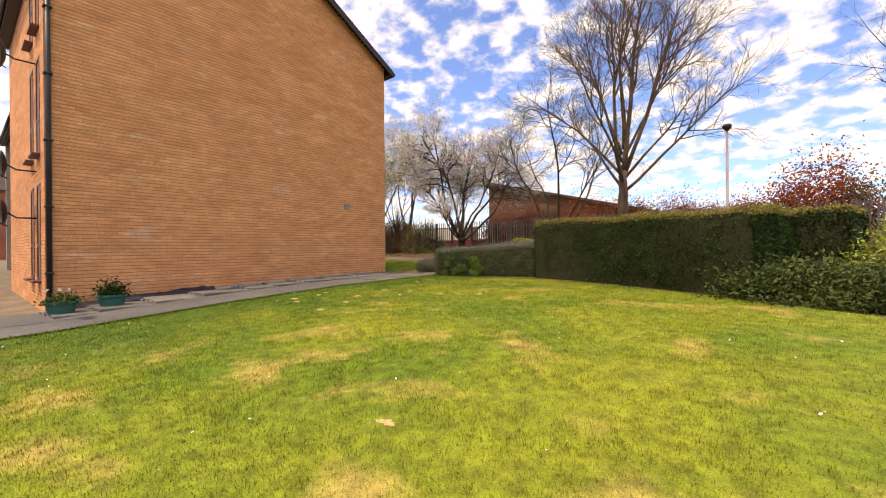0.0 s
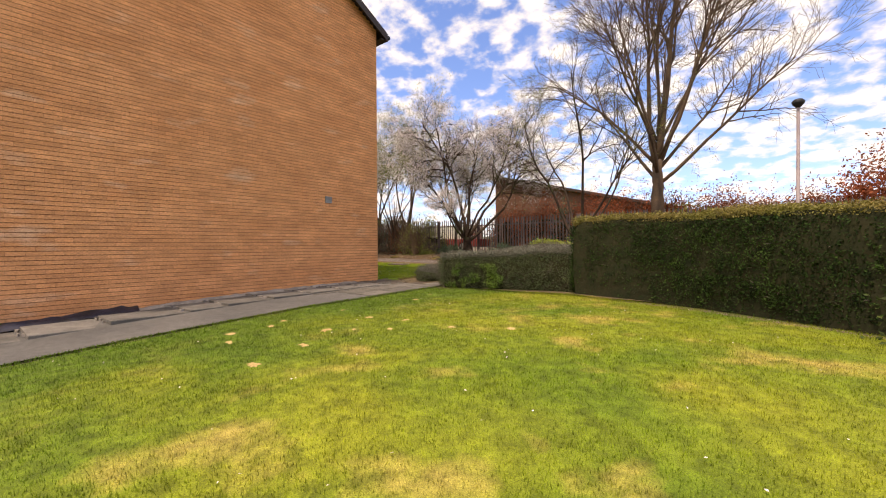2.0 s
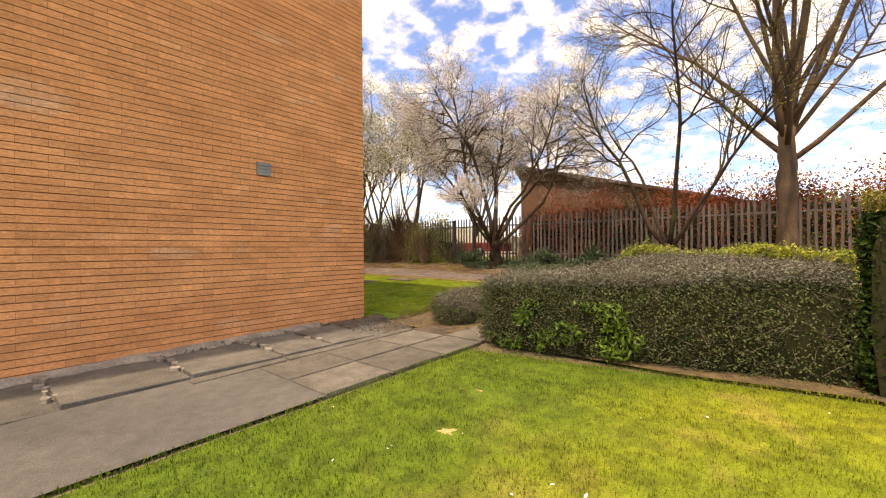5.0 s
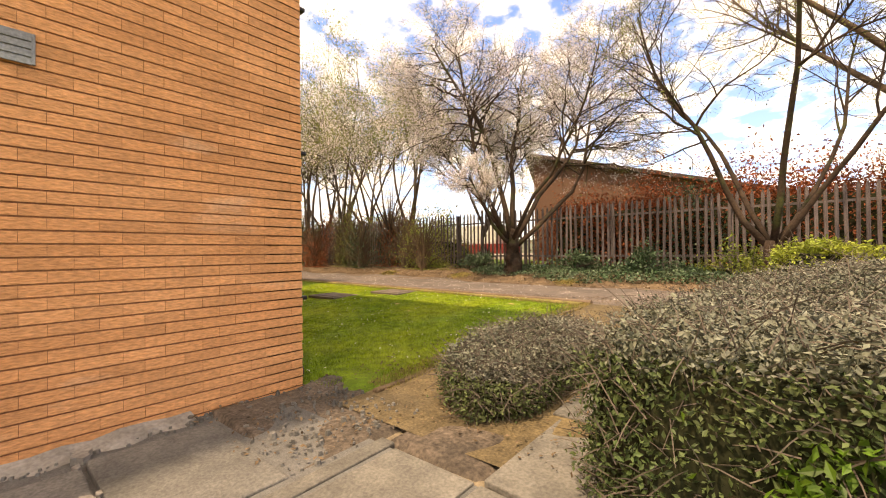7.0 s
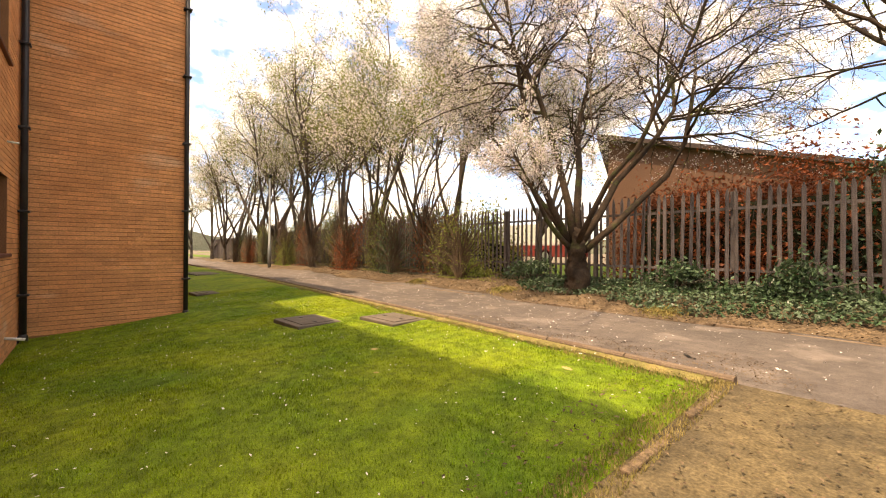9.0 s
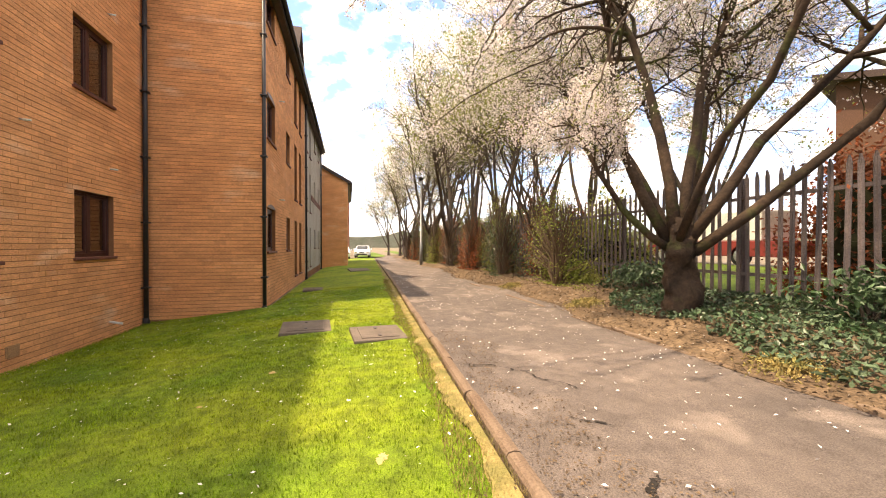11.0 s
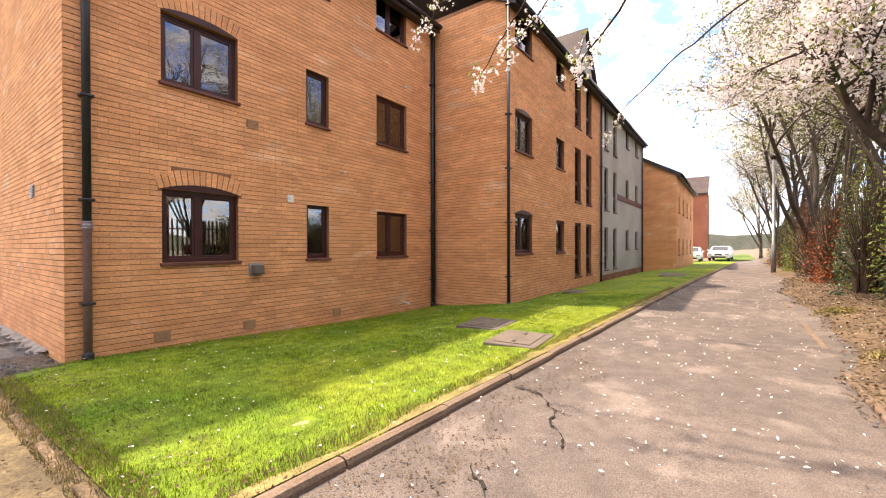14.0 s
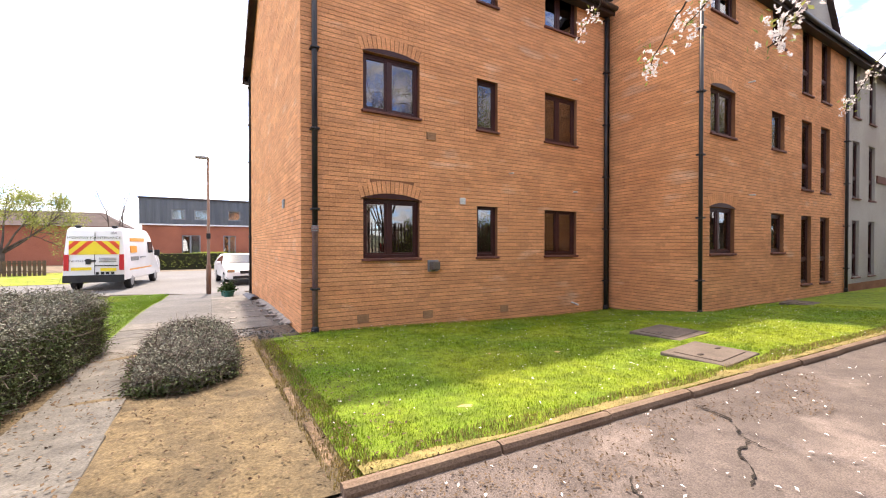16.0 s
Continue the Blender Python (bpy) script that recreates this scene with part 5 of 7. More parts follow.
def shrub(name, centre, radii, n, leaf, size, label, category, seed, stems=10, bark=TWIG, hollow=0.5, flat=False):
    """A loose bush: stems from one foot and a cloud of leaves in clumps."""
    g = np.random.default_rng(seed)
    x, y = centre
    z = gz(x, y)
    s = thing(name, (x, y, z), label, category)
    out, tips = [], []
    for _ in range(stems):
        d = g.normal(size=3)
        d[2] = abs(d[2]) + 0.3
        d /= np.linalg.norm(d)
        tip = Vector((x + d[0] * radii[0] * 0.9, y + d[1] * radii[1] * 0.9, z + d[2] * radii[2] * 0.95))
        mid = Vector((x + d[0] * radii[0] * 0.3, y + d[1] * radii[1] * 0.3, z + d[2] * radii[2] * 0.55))
        out.append(tube([(x + d[0] * 0.1, y + d[1] * 0.1, z - 0.03), mid, tip], [0.02, 0.013, 0.004], 5))
    v, f = tubes(out)
    mesh("stem_tangle", v, f, bark, s, kind="stuff")
    clumps = max(12, n // 130)
    c = g.normal(size=(clumps, 3))
    c /= np.linalg.norm(c, axis=1)[:, None]
    c *= (hollow + (1 - hollow) * g.random(clumps))[:, None]
    c[:, 2] = np.abs(c[:, 2]) * 0.95
    p = c[g.integers(0, clumps, n)] + g.normal(size=(n, 3)) * 0.17
    p = p * np.array(radii) + np.array([x, y, z])
    p[:, 2] = np.maximum(p[:, 2], z + 0.02)
    v, f = cards(p, size, g, aspect=1.2, normals=np.tile([0, 0, 1.5 if flat else 0.3], (n, 1)))
    fast_mesh("foliage", v, f, leaf, s, kind="stuff")
    return s


shrub("juniper", (11.2, -1.6), (1.1, 0.75, 0.62), 11000, JUNIPER, 0.03, "spreading green juniper at the foot of the hedge", "bush", 41)
shrub("juniper", (12.3, -1.8), (1.0, 0.8, 0.6), 9000, JUNIPER, 0.03, "spreading green juniper at the lawn edge", "bush", 42)
shrub("laurel_bush", (12.7, 0.3), (0.8, 0.7, 1.15), 6000, YELLOWLEAF, 0.035, "rounded variegated yellow-green laurel bush", "bush", 43)
shrub("beech_bush", (12.3, 10.9), (1.8, 1.3, 3.5), 16000, COPPER, 0.05, "large bush with red-brown beech leaves", "bush", 44)
shrub("beech_bush", (15.8, 10.9), (1.6, 1.2, 3.0), 9000, COPPER, 0.05, "red-brown beech bush beside the fence", "bush", 45)
for i, (x, h) in enumerate(((10.2, 2.2), (8.9, 2.0), (7.4, 2.5), (6.2, 2.3), (5.0, 2.9), (3.8, 2.6), (2.6, 2.9), (1.4, 2.6), (0.2, 2.7), (-1.0, 2.4), (-2.0, 2.1), (-9.8, 1.9), (-12.4, 2.0))):
    shrub("beech_hedge", (x, 10.9), (1.3, 0.55, h), 9000, COPPER, 0.036, "ragged red-brown beech hedge behind the fence", "hedge", 46 + i, 14)
for i, (x, h) in enumerate(((13.5, 2.6), (10.8, 2.3), (5.9, 1.9), (1.7, 2.0), (-0.4, 2.0), (-7.6, 1.9), (-11.0, 2.0), (-15, 2.2), (-19, 2.4), (-23, 2.4), (-28, 2.6))):
    shrub("thicket", (x, 10.5), (1.6, 0.5, h * 1.05), 4200, (IVY, COPPER, YOUNG)[i % 3], 0.045, "tangled thicket with ivy behind the fence", "bush", 70 + i, 40)
for i, (x, y, r0) in enumerate(((-1.2, 9.3, 0.6), (0.6, 9.25, 0.7), (-4.6, 9.3, 0.5), (2.4, 9.1, 0.8), (-6.8, 9.3, 0.5))):
    shrub("bramble", (x, y), (0.9, 0.45, r0), 1500, IVY if i < 3 else YOUNG, 0.035, "low bramble and ivy on the bank", "bush", 90 + i, 18)
hedge("beech_hedge", [(-2.4, 10.4), (3.0, 10.35), (11.2, 10.4), (11.2, 11.2), (3.0, 11.3), (-2.4, 11.2)], lambda x, y: 2.75 + 0.3 * noise.noise(Vector((x * 0.8, 0, 4))) + 0.25 * noise.noise(Vector((x * 2.7, y, 1))), 24000, 9000,
      COPPER, COPPER, 0.036, "ragged beech hedge with dead red-brown leaves behind the fence", "hedge", 461, 0.3, 2500, 0.5)
hedge("mixed_hedge", [(-30, 10.5), (-16, 10.4), (-6.4, 10.4), (-6.4, 11.2), (-16, 11.3), (-30, 11.4)], lambda x, y: 1.7 + 1.1 * smooth(-6.4, -9.5, x) + 0.6 * noise.noise(Vector((x * 0.6, 0, 9))) + 0.5 * noise.noise(Vector((x * 2.3, y, 1))), 26000, 9000,
      STRAW, YOUNG, 0.036, "overgrown brown and green hedge behind the fence", "hedge", 462, 0.3, 4000, 0.7)
for i in range(22):
    x = -6.6 - 1.15 * i
    shrub("sapling_thicket", (x, 8.7 + 0.3 * (i % 3)), (1.5, 0.5, 2.3 + 0.6 * (i % 3)), 2600, (YOUNG, TWIG, COPPER, IVY)[i % 4], 0.024, "thin bare saplings with a few young leaves", "bush", 110 + i, 90, BARK_W, 0.2)


def ivy():
    g = np.random.default_rng(99)
    p = np.column_stack([g.uniform(-4.5, 4.5, 15000), g.uniform(7.7, 9.9, 15000)])
    p = p[np.array([b > path_far_y(a) + 0.35 + 0.5 * noise.noise(Vector((a * 1.2, b * 1.2, 0))) + (0.35 if a < -2 else 0) for a, b in p])]
    z = np.array([gz(a, b) for a, b in p]) + 0.02 + 0.09 * g.random(len(p))
    v, f = cards(np.column_stack([p, z]), 0.035, g, up=1.4)
    fast_mesh("ivy", v, f, IVY, None, "glossy ivy carpet on the bank", "stuff", "ivy")


ivy()


# ---- trees ----
def grow(g, pos, d, length, radius, level, spec, out, tips, keep=None):
    """One limb and, from it, the next level's limbs. spec[level]: (children, length ratio, spread degrees, wander, lift)."""
    kids, ratio, spread, wander, lift = spec[level]
    n = max(3, min(8, int(length / 0.35) + 2)) if level < len(spec) - 1 else 3
    pts, rad = [pos.copy()], [radius]
    p, dd = pos.copy(), d.normalized()
    for i in range(n):
        dd = (dd + Vector((g.normal(), g.normal(), g.normal())) * wander + Vector((0, 0, lift))).normalized()
        p = p + dd * (length / n)
        pts.append(p.copy())
        rad.append(radius * (1 - 0.72 * (i + 1) / n))
    if level and keep and not (keep(pts[-1]) and keep(pts[len(pts) // 2])):
        return
    out.append((pts, rad))
    if level == len(spec) - 1:
        tips.extend(pts[1:])
        return
    for k in range(kids):
        t = 0.25 + 0.75 * (k + g.random()) / kids if level else 0.45 + 0.55 * (k + g.random()) / kids
        i = min(n - 1, int(t * n))
        f = t * n - i
        base = pts[i].lerp(pts[min(i + 1, n)], min(1, max(0, f)))
        axis = (pts[min(i + 1, n)] - pts[i]).normalized()
        side = axis.cross(Vector((g.normal(), g.normal(), g.normal()))).normalized()
        a = radians(spread * g.uniform(0.6, 1.3))
        nd = axis * math.cos(a) + side * math.sin(a)
        r0 = max(0.003, radius * (1 - 0.72 * t) * 0.68)
        grow(g, base, nd, length * ratio * g.uniform(0.7, 1.2) * (1.15 - 0.4 * t), r0, level + 1, spec, out, tips, keep)


def wood_mesh(out):
    vs, fs = [], []
    for pts, rad in out:
        s = 10 if rad[0] > 0.08 else (6 if rad[0] > 0.025 else (4 if rad[0] > 0.008 else 3))
        v, f = tube(pts, rad, s, rad[0] > 0.03)
        o = len(vs)
        vs += v
        fs += [tuple(i + o for i in q) for q in f]
    return vs, fs


def tree(name, at, limbs, spec, bark, label, seed, trunk=None, leaf=None, n_leaf=0, size=0.03, leaf2=None, n2=0, cat="tree", clump=0.06, min_r=0.004, keep=None, per=5):
    """trunk: points and radii; limbs: (start, direction, length, radius)."""
    g = np.random.default_rng(seed)
    t = thing(name, at, label, cat)
    if trunk:
        pts, rad = trunk
        fine, wide = [], []
        for i in range(len(pts) - 1):
            for k in range(4):
                fine.append(Vector(at) + Vector(pts[i]).lerp(Vector(pts[i + 1]), k / 4))
                wide.append(rad[i] + (rad[i + 1] - rad[i]) * k / 4)
        fine.append(Vector(at) + Vector(pts[-1])); wide.append(rad[-1])
        v, f = tube(fine, wide, 28)
        v = [a + Vector((noise.noise(a * 3.1), noise.noise(a * 3.1 + Vector((7, 0, 0))), 0)) * (0.25 * rad[1]) + Vector((noise.noise(a * 9), noise.noise(a * 9 + Vector((7, 0, 0))), noise.noise(a * 8))) * (0.17 * rad[1])
             + Vector((noise.noise(a * 22), noise.noise(a * 22 + Vector((7, 0, 0))), 0)) * (0.06 * rad[1]) for a in v]
        mesh("trunk", v, f, bark, t, smooth=True)
    thick, thin, tips = [], [], []
    for start, d, length, radius in limbs:
        out = []
        grow(g, Vector(at) + Vector(start), Vector(d), length, radius, 0, spec, out, tips, keep)
        thick.append(out[0])
        thin += out[1:]
    for pts, rad in thick:
        v, f = tube(pts, rad, 12)
        mesh("limb", v, f, bark, t, smooth=True)
    v, f = wood_mesh([(p, [max(min_r * 0.6, x) for x in r]) for p, r in thin])
    mesh("branching", v, f, bark, t, kind="stuff", smooth=True)
    tp = np.array([tuple(p) for p in tips])
    for mm, n, nm in ((leaf, n_leaf, "blossom" if leaf is BLOSSOM else "foliage"), (leaf2, n2, "young_leaves")):
        if mm and n:
            cl = tp[g.integers(0, len(tp), max(1, n // per))]
            p = np.repeat(cl, per, axis=0) + g.normal(size=(len(cl) * per, 3)) * clump
            v, f = cards(p, size, g)
            fast_mesh(nm, v, f, mm, t, kind="stuff")
    return t


FINE = [(7, 0.5, 45, 0.12, 0.03), (6, 0.55, 48, 0.16, 0.02), (5, 0.55, 45, 0.2, 0.0), (0, 0.5, 40, 0.2, 0.0)]
cz = gz(-2.9, 8.5)


def clear_of_camera(p):
    """Prunes branches and twigs to keep the camera's walk and view clear."""
    if p.y > 7.9:
        return p.z > 1.6
    if p.x > -0.6:
        return p.z > 4.6 + 0.5 * (p.x + 0.6)
    return p.z > 2.75 + 0.28 * max(0.0, 7.9 - p.y)


cherry = tree("cherry_tree", (-2.9, 8.5, cz - 0.05),
     [((-0.04, -0.1, 0.92), (-0.3, -0.6, 0.6), 2.4, 0.06), ((-0.1, -0.06, 1.0), (-0.5, -0.35, 1.0), 6.0, 0.082), ((0.0, -0.06, 1.05), (-0.22, -0.2, 1.1), 6.6, 0.088),
      ((0.05, 0.03, 1.05), (0.12, 0.1, 1.15), 6.8, 0.086), ((0.08, 0.08, 1.02), (0.42, 0.45, 1.05), 6.4, 0.08), ((0.12, 0.14, 0.88), (0.66, 0.8, 0.8), 6.6, 0.078),
      ((-0.1, 0.08, 0.95), (-0.85, 0.35, 0.9), 5.4, 0.066), ((0.1, -0.08, 1.05), (0.55, -0.45, 1.0), 5.6, 0.06), ((0.0, 0.08, 1.05), (-0.25, 0.6, 1.05), 5.4, 0.066)],
     [(17, 0.38, 54, 0.14, 0.06), (9, 0.5, 48, 0.18, 0.0), (5, 0.55, 45, 0.2, -0.02), (0, 0.5, 40, 0.2, -0.02)], BARK, "spreading cherry tree in white blossom with a gnarled trunk", 201,
     ([(0, 0, -0.2), (0.0, 0, -0.02), (0.02, 0, 0.12), (0.03, 0, 0.3), (0.0, 0, 0.5), (0.0, 0, 0.7), (0.02, 0, 0.88), (0.0, 0.02, 1.05), (0.01, 0.02, 1.22), (0.02, 0.02, 1.36)],
      [0.5, 0.38, 0.28, 0.235, 0.215, 0.21, 0.21, 0.195, 0.14, 0.05]), BLOSSOM, 110000, 0.018, YOUNG, 16000, clump=0.06, keep=clear_of_camera, per=5)


def hanging_twig(parent, points, seed):
    """A long thin shoot that hangs over the path, with bunches of flowers along its end."""
    g = np.random.default_rng(seed)
    pts = [Vector(p) for p in points]
    fine = []
    for i in range(len(pts) - 1):
        for k in range(6):
            fine.append(pts[i].lerp(pts[i + 1], k / 6) + Vector(g.normal(size=3)) * 0.012)
    fine.append(pts[-1])
    v, f = tube(fine, [0.012 * (1 - i / len(fine)) + 0.0025 for i in range(len(fine))], 6)
    tw = mesh("twig", v, f, BARK, parent, smooth=True)
    P = []
    for _ in range(11):
        i = int(len(fine) * g.uniform(0.6, 1.0))
        c = np.array(fine[min(i, len(fine) - 1)]) + g.normal(size=3) * 0.03
        for _ in range(6):
            q = c + g.normal(size=3) * 0.03
            ax = g.normal(size=3)
            ax /= np.linalg.norm(ax)
            for k in range(5):
                o = np.cross(ax, g.normal(size=3))
                o /= np.linalg.norm(o)
                P.append(q + o * 0.011)
    v, f = cards(np.array(P), 0.0115, g)
    fast_mesh("blossom_bunch", v, f, BLOSSOM, tw, kind="stuff")
    v, f = cards(np.array(P)[g.integers(0, len(P), 30)] + g.normal(size=(30, 3)) * 0.03, 0.014, g, aspect=1.5)
    fast_mesh("young_leaf", v, f, YOUNG, tw, kind="stuff")


for i, pts in enumerate((((-2.6, 6.8, 5.6), (-2.2, 5.2, 4.9), (-1.95, 4.3, 4.2), (-1.86, 4.0, 3.8)), ((-2.3, 6.9, 5.2), (-1.9, 5.7, 4.3), (-1.6, 5.2, 3.5), (-1.47, 5.0, 3.08)),
                         ((-2.3, 6.9, 5.2), (-2.0, 5.8, 4.2), (-1.8, 5.3, 3.6), (-1.74, 5.08, 3.36)), ((-1.9, 7.2, 4.6), (-1.4, 6.4, 3.7), (-1.15, 6.0, 3.0), (-1.08, 5.85, 2.75)),
                         ((-2.2, 7.0, 5.0), (-2.0, 6.0, 4.4), (-1.9, 5.6, 4.0), (-1.75, 5.4, 3.75)), ((-4.5, 7.5, 5.0), (-4.8, 6.2, 4.4), (-4.9, 5.4, 3.8), (-4.95, 5.1, 3.3)))):
    hanging_twig(cherry, pts, 600 + i)
tree("ash_tree", (5.5, 9.95, gz(5.5, 9.95) - 0.05),
     [((0.0, 0, 3.7), (0.03, 0.02, 1), 8.2, 0.125), ((0.03, 0.02, 3.6), (0.2, 0.12, 1), 7.8, 0.1), ((-0.04, 0.0, 3.5), (-0.22, -0.1, 1), 7.8, 0.1)] +
     [((0.05 * math.cos(k * 2.4), 0.05 * math.sin(k * 2.4), 2.9 + k * 0.2), (math.cos(k * 2.4) * (0.95 - 0.05 * k), math.sin(k * 2.4) * (0.9 - 0.045 * k), 0.62 + 0.05 * k), 6.0 + 0.06 * k, 0.075 - 0.001 * k) for k in range(12)],
     [(12, 0.42, 40, 0.06, 0.05), (7, 0.5, 40, 0.09, 0.05), (5, 0.55, 38, 0.12, 0.04), (0, 0.5, 40, 0.15, 0.03)], BARK_W, "tall bare tree with many fine upright twigs", 202,
     ([(0, 0, -0.1), (0, 0, 0.4), (0.02, 0, 1.5), (0.0, 0, 2.8), (0, 0, 3.9)], [0.34, 0.26, 0.22, 0.2, 0.16]), YOUNG, 1500, 0.02, min_r=0.007)
tree("bare_tree", (3.0, 8.0, gz(3.0, 8.0) - 0.05),
     [((0, 0, 0.8), (-0.8, 0.1, 1.0), 5.6, 0.065), ((0.05, 0, 0.9), (0.12, 0.1, 1.2), 6.4, 0.065), ((0.05, 0, 0.7), (0.7, -0.1, 1.0), 5.4, 0.055), ((0, 0, 0.9), (-0.3, 0.3, 1.2), 6.2, 0.055), ((0, 0, 0.8), (0.35, 0.4, 1.1), 6.0, 0.05)],
     [(12, 0.42, 46, 0.1, 0.03), (7, 0.5, 46, 0.15, 0.02), (5, 0.5, 45, 0.18, 0.0), (0, 0.5, 40, 0.2, 0.0)], BARK, "slender leaning tree with bare branches and first leaves", 203,
     ([(0, 0, -0.1), (0, 0, 0.3), (0.0, 0, 0.95)], [0.16, 0.12, 0.09]), YOUNG, 9000, 0.02, clump=0.08, keep=lambda p: p.z > 2.6)
tree("bare_tree", (17.5, 9.0, gz(17.5, 9)),
     [((0, 0, 2.5), (-0.6, -0.1, 1.0), 6.0, 0.1), ((0, 0, 2.6), (0.1, 0.1, 1.0), 7.0, 0.1), ((0, 0, 2.4), (-1.0, -0.3, 0.6), 5.5, 0.08), ((0, 0, 2.5), (0.6, 0.1, 1.0), 6.0, 0.1)],
     [(8, 0.42, 42, 0.07, 0.04), (6, 0.5, 40, 0.1, 0.03), (4, 0.55, 38, 0.12, 0.02), (0, 0.5, 40, 0.15, 0.02)], BARK_L, "tall bare tree at the end of the hedge", 204,
     ([(0, 0, -0.1), (0, 0, 1.0), (0, 0, 2.7)], [0.3, 0.22, 0.17]))
ROW = [(-8.9, 9.2, 6.4, 0.05, BLOSSOM, 6000), (-12.2, 9.4, 8.6, 0.08, YOUNG, 5000), (-15.0, 9.3, 8.6, 0.09, YOUNG, 6000), (-17.4, 8.9, 9.4, 0.1, YOUNG, 7000), (-20.5, 9.4, 10.5, 0.12, YOUNG, 8000),
       (-23.0, 8.9, 9.6, 0.11, BLOSSOM, 8000), (-27.0, 9.3, 10.5, 0.12, YOUNG, 8000), (-31.0, 9.0, 9.5, 0.12, BLOSSOM, 8000), (-36.0, 9.2, 9.0, 0.12, BLOSSOM, 8000), (-42.0, 9.4, 9.0, 0.12, YOUNG, 7000), (-10.4, 12.0, 10.0, 0.09, BLOSSOM, 7000),
       (-6.6, 12.4, 6.2, 0.07, YOUNG, 5000), (-14.0, 12.5, 9.0, 0.09, YOUNG, 6000), (-49.0, 8.8, 8.5, 0.12, BLOSSOM, 7000), (-25.0, 12.5, 11.0, 0.12, YOUNG, 7000), (-18.5, 12.8, 10.5, 0.12, YOUNG, 7000)]
for i, (x, y, h, r0, lf, n) in enumerate(ROW):
    z = gz(x, y)
    rr = random.Random(300 + i)
    limbs = [((0, 0, rr.uniform(0.7, 2.0)), (rr.uniform(-0.6, 0.6), rr.uniform(-0.5, 0.5), 1.0), h * rr.uniform(0.6, 0.9), r0 * rr.uniform(0.6, 0.9)) for _ in range(5)]
    tree("blossom_tree" if lf is BLOSSOM else "young_leaf_tree", (x, y, z - 0.04), limbs,
         [(9, 0.40, 45, 0.09, 0.04), (6, 0.5, 45, 0.13, 0.02), (4, 0.55, 45, 0.18, 0.0), (0, 0.5, 40, 0.2, 0.0)], BARK_L,
         "slim tree in white blossom beside the fence" if lf is BLOSSOM else "slim tree with fresh yellow-green leaves", 210 + i,
         ([(0, 0, -0.08), (0, 0, 0.4), (0, 0, 1.3), (0, 0, 2.3)], [r0 * 1.6, r0 * 1.2, r0 * 1.0, r0 * 0.7]), lf, int(n * 1.5), 0.034, YOUNG if lf is BLOSSOM else BLOSSOM, int(n * 1.3), clump=0.13, keep=lambda p: p.y > 7.9 or p.z > 2.8)


# ---- palisade fence ----
def fence():
    y = 9.9
    f = thing("palisade_fence", (-8, y, 0.9), "weathered brown steel palisade fence with pointed pales", "fence")
    h, w = 1.9, 0.034
    prof = [(-w, 0.0), (-w * 0.55, 0.014), (-w * 0.25, 0.004), (w * 0.25, 0.004), (w * 0.55, 0.014), (w, 0.0)]
    vs = [(a, -b, 0.05) for a, b in prof] + [(a, -b, h - 0.1) for a, b in prof] + [(a * 0.25, -b, h) for a, b in prof]
    vs += [(a, 0.006 - b, c) for a, b, c in [(p[0], p[1], 0.05) for p in prof]] + [(a, 0.006 - b, h - 0.1) for a, b in prof] + [(a * 0.25, 0.006 - b, h) for a, b in prof]
    n = len(prof)
    fs = []
    for k in range(2):
        for i in range(n - 1):
            fs.append((k * n + i, k * n + i + 1, (k + 1) * n + i + 1, (k + 1) * n + i))
            o = 3 * n
            fs.append((o + k * n + i + 1, o + k * n + i, o + (k + 1) * n + i, o + (k + 1) * n + i + 1))
    me = bpy.data.meshes.new("pale")
    me.from_pydata(vs, [], fs)
    me.materials.append(FENCE)
    rr = random.Random(12)
    x = 16.0
    count = 0
    far = []
    while x > -44:
        z = gz(x, y)
        if count < 300:
            ob = new("pale", me)
            ob.parent = f
            ob.matrix_parent_inverse = Matrix.Translation(-f.location)
            ob.location, ob.rotation_euler = (x, y, z), (0, rr.uniform(-0.02, 0.02), 0)
            count += 1
        else:
            k = len(far) * 6 * n
            far.append([(a + x, b + y, c + z) for a, b, c in vs])
        x -= 0.155
    allv = np.array(far).reshape(-1, 3)
    fast_mesh("far_pales", allv, np.array([[i + k * 6 * n for i in q] for k in range(len(far)) for q in fs]), FENCE, f, kind="stuff")
    for dz in (0.35, 1.5):
        for i in range(22):
            a, b = 16.0 - i * 2.75, 16.0 - (i + 1) * 2.75
            bm = bmesh.new()
            add_box(bm, (b + 0.01, y + 0.012, gz(a, y) + dz), (a - 0.01, y + 0.06, gz(a, y) + dz + 0.05))
            part("rail", bm, FENCE, f)
    for i in range(23):
        a = 16.0 - i * 2.75
        bm = bmesh.new()
        add_box(bm, (a - 0.05, y + 0.065, gz(a, y) - 0.1), (a + 0.05, y + 0.12, gz(a, y) + 1.85), 0.004)
        part("post", bm, FENCE, f)


fence()

# ---- poles and lamps ----
lp = thing("path_lamp", (9.66, 7.83, gz(9.66, 7.83)), "slim lilac-grey lamp post with a dark top", "lamp post")
z0 = gz(9.66, 7.83)
pole("post", [(9.66, 7.83, z0 - 0.05), (9.66, 7.83, z0 + 1.2), (9.66, 7.83, z0 + 1.22), (9.66, 7.83, 5.4)], [0.07, 0.07, 0.05, 0.04], LAMPPOST, lp)
pole("lamp_head", [(9.66, 7.83, 5.38), (9.66, 7.83, 5.48), (9.66, 7.83, 5.56), (9.66, 7.83, 5.62)], [0.05, 0.14, 0.16, 0.1], BLACK, lp, 14)
lp2 = thing("path_lamp", (-20.8, 8.0, gz(-20.8, 8.0)), "grey lamp post beside the path under the trees", "lamp post")
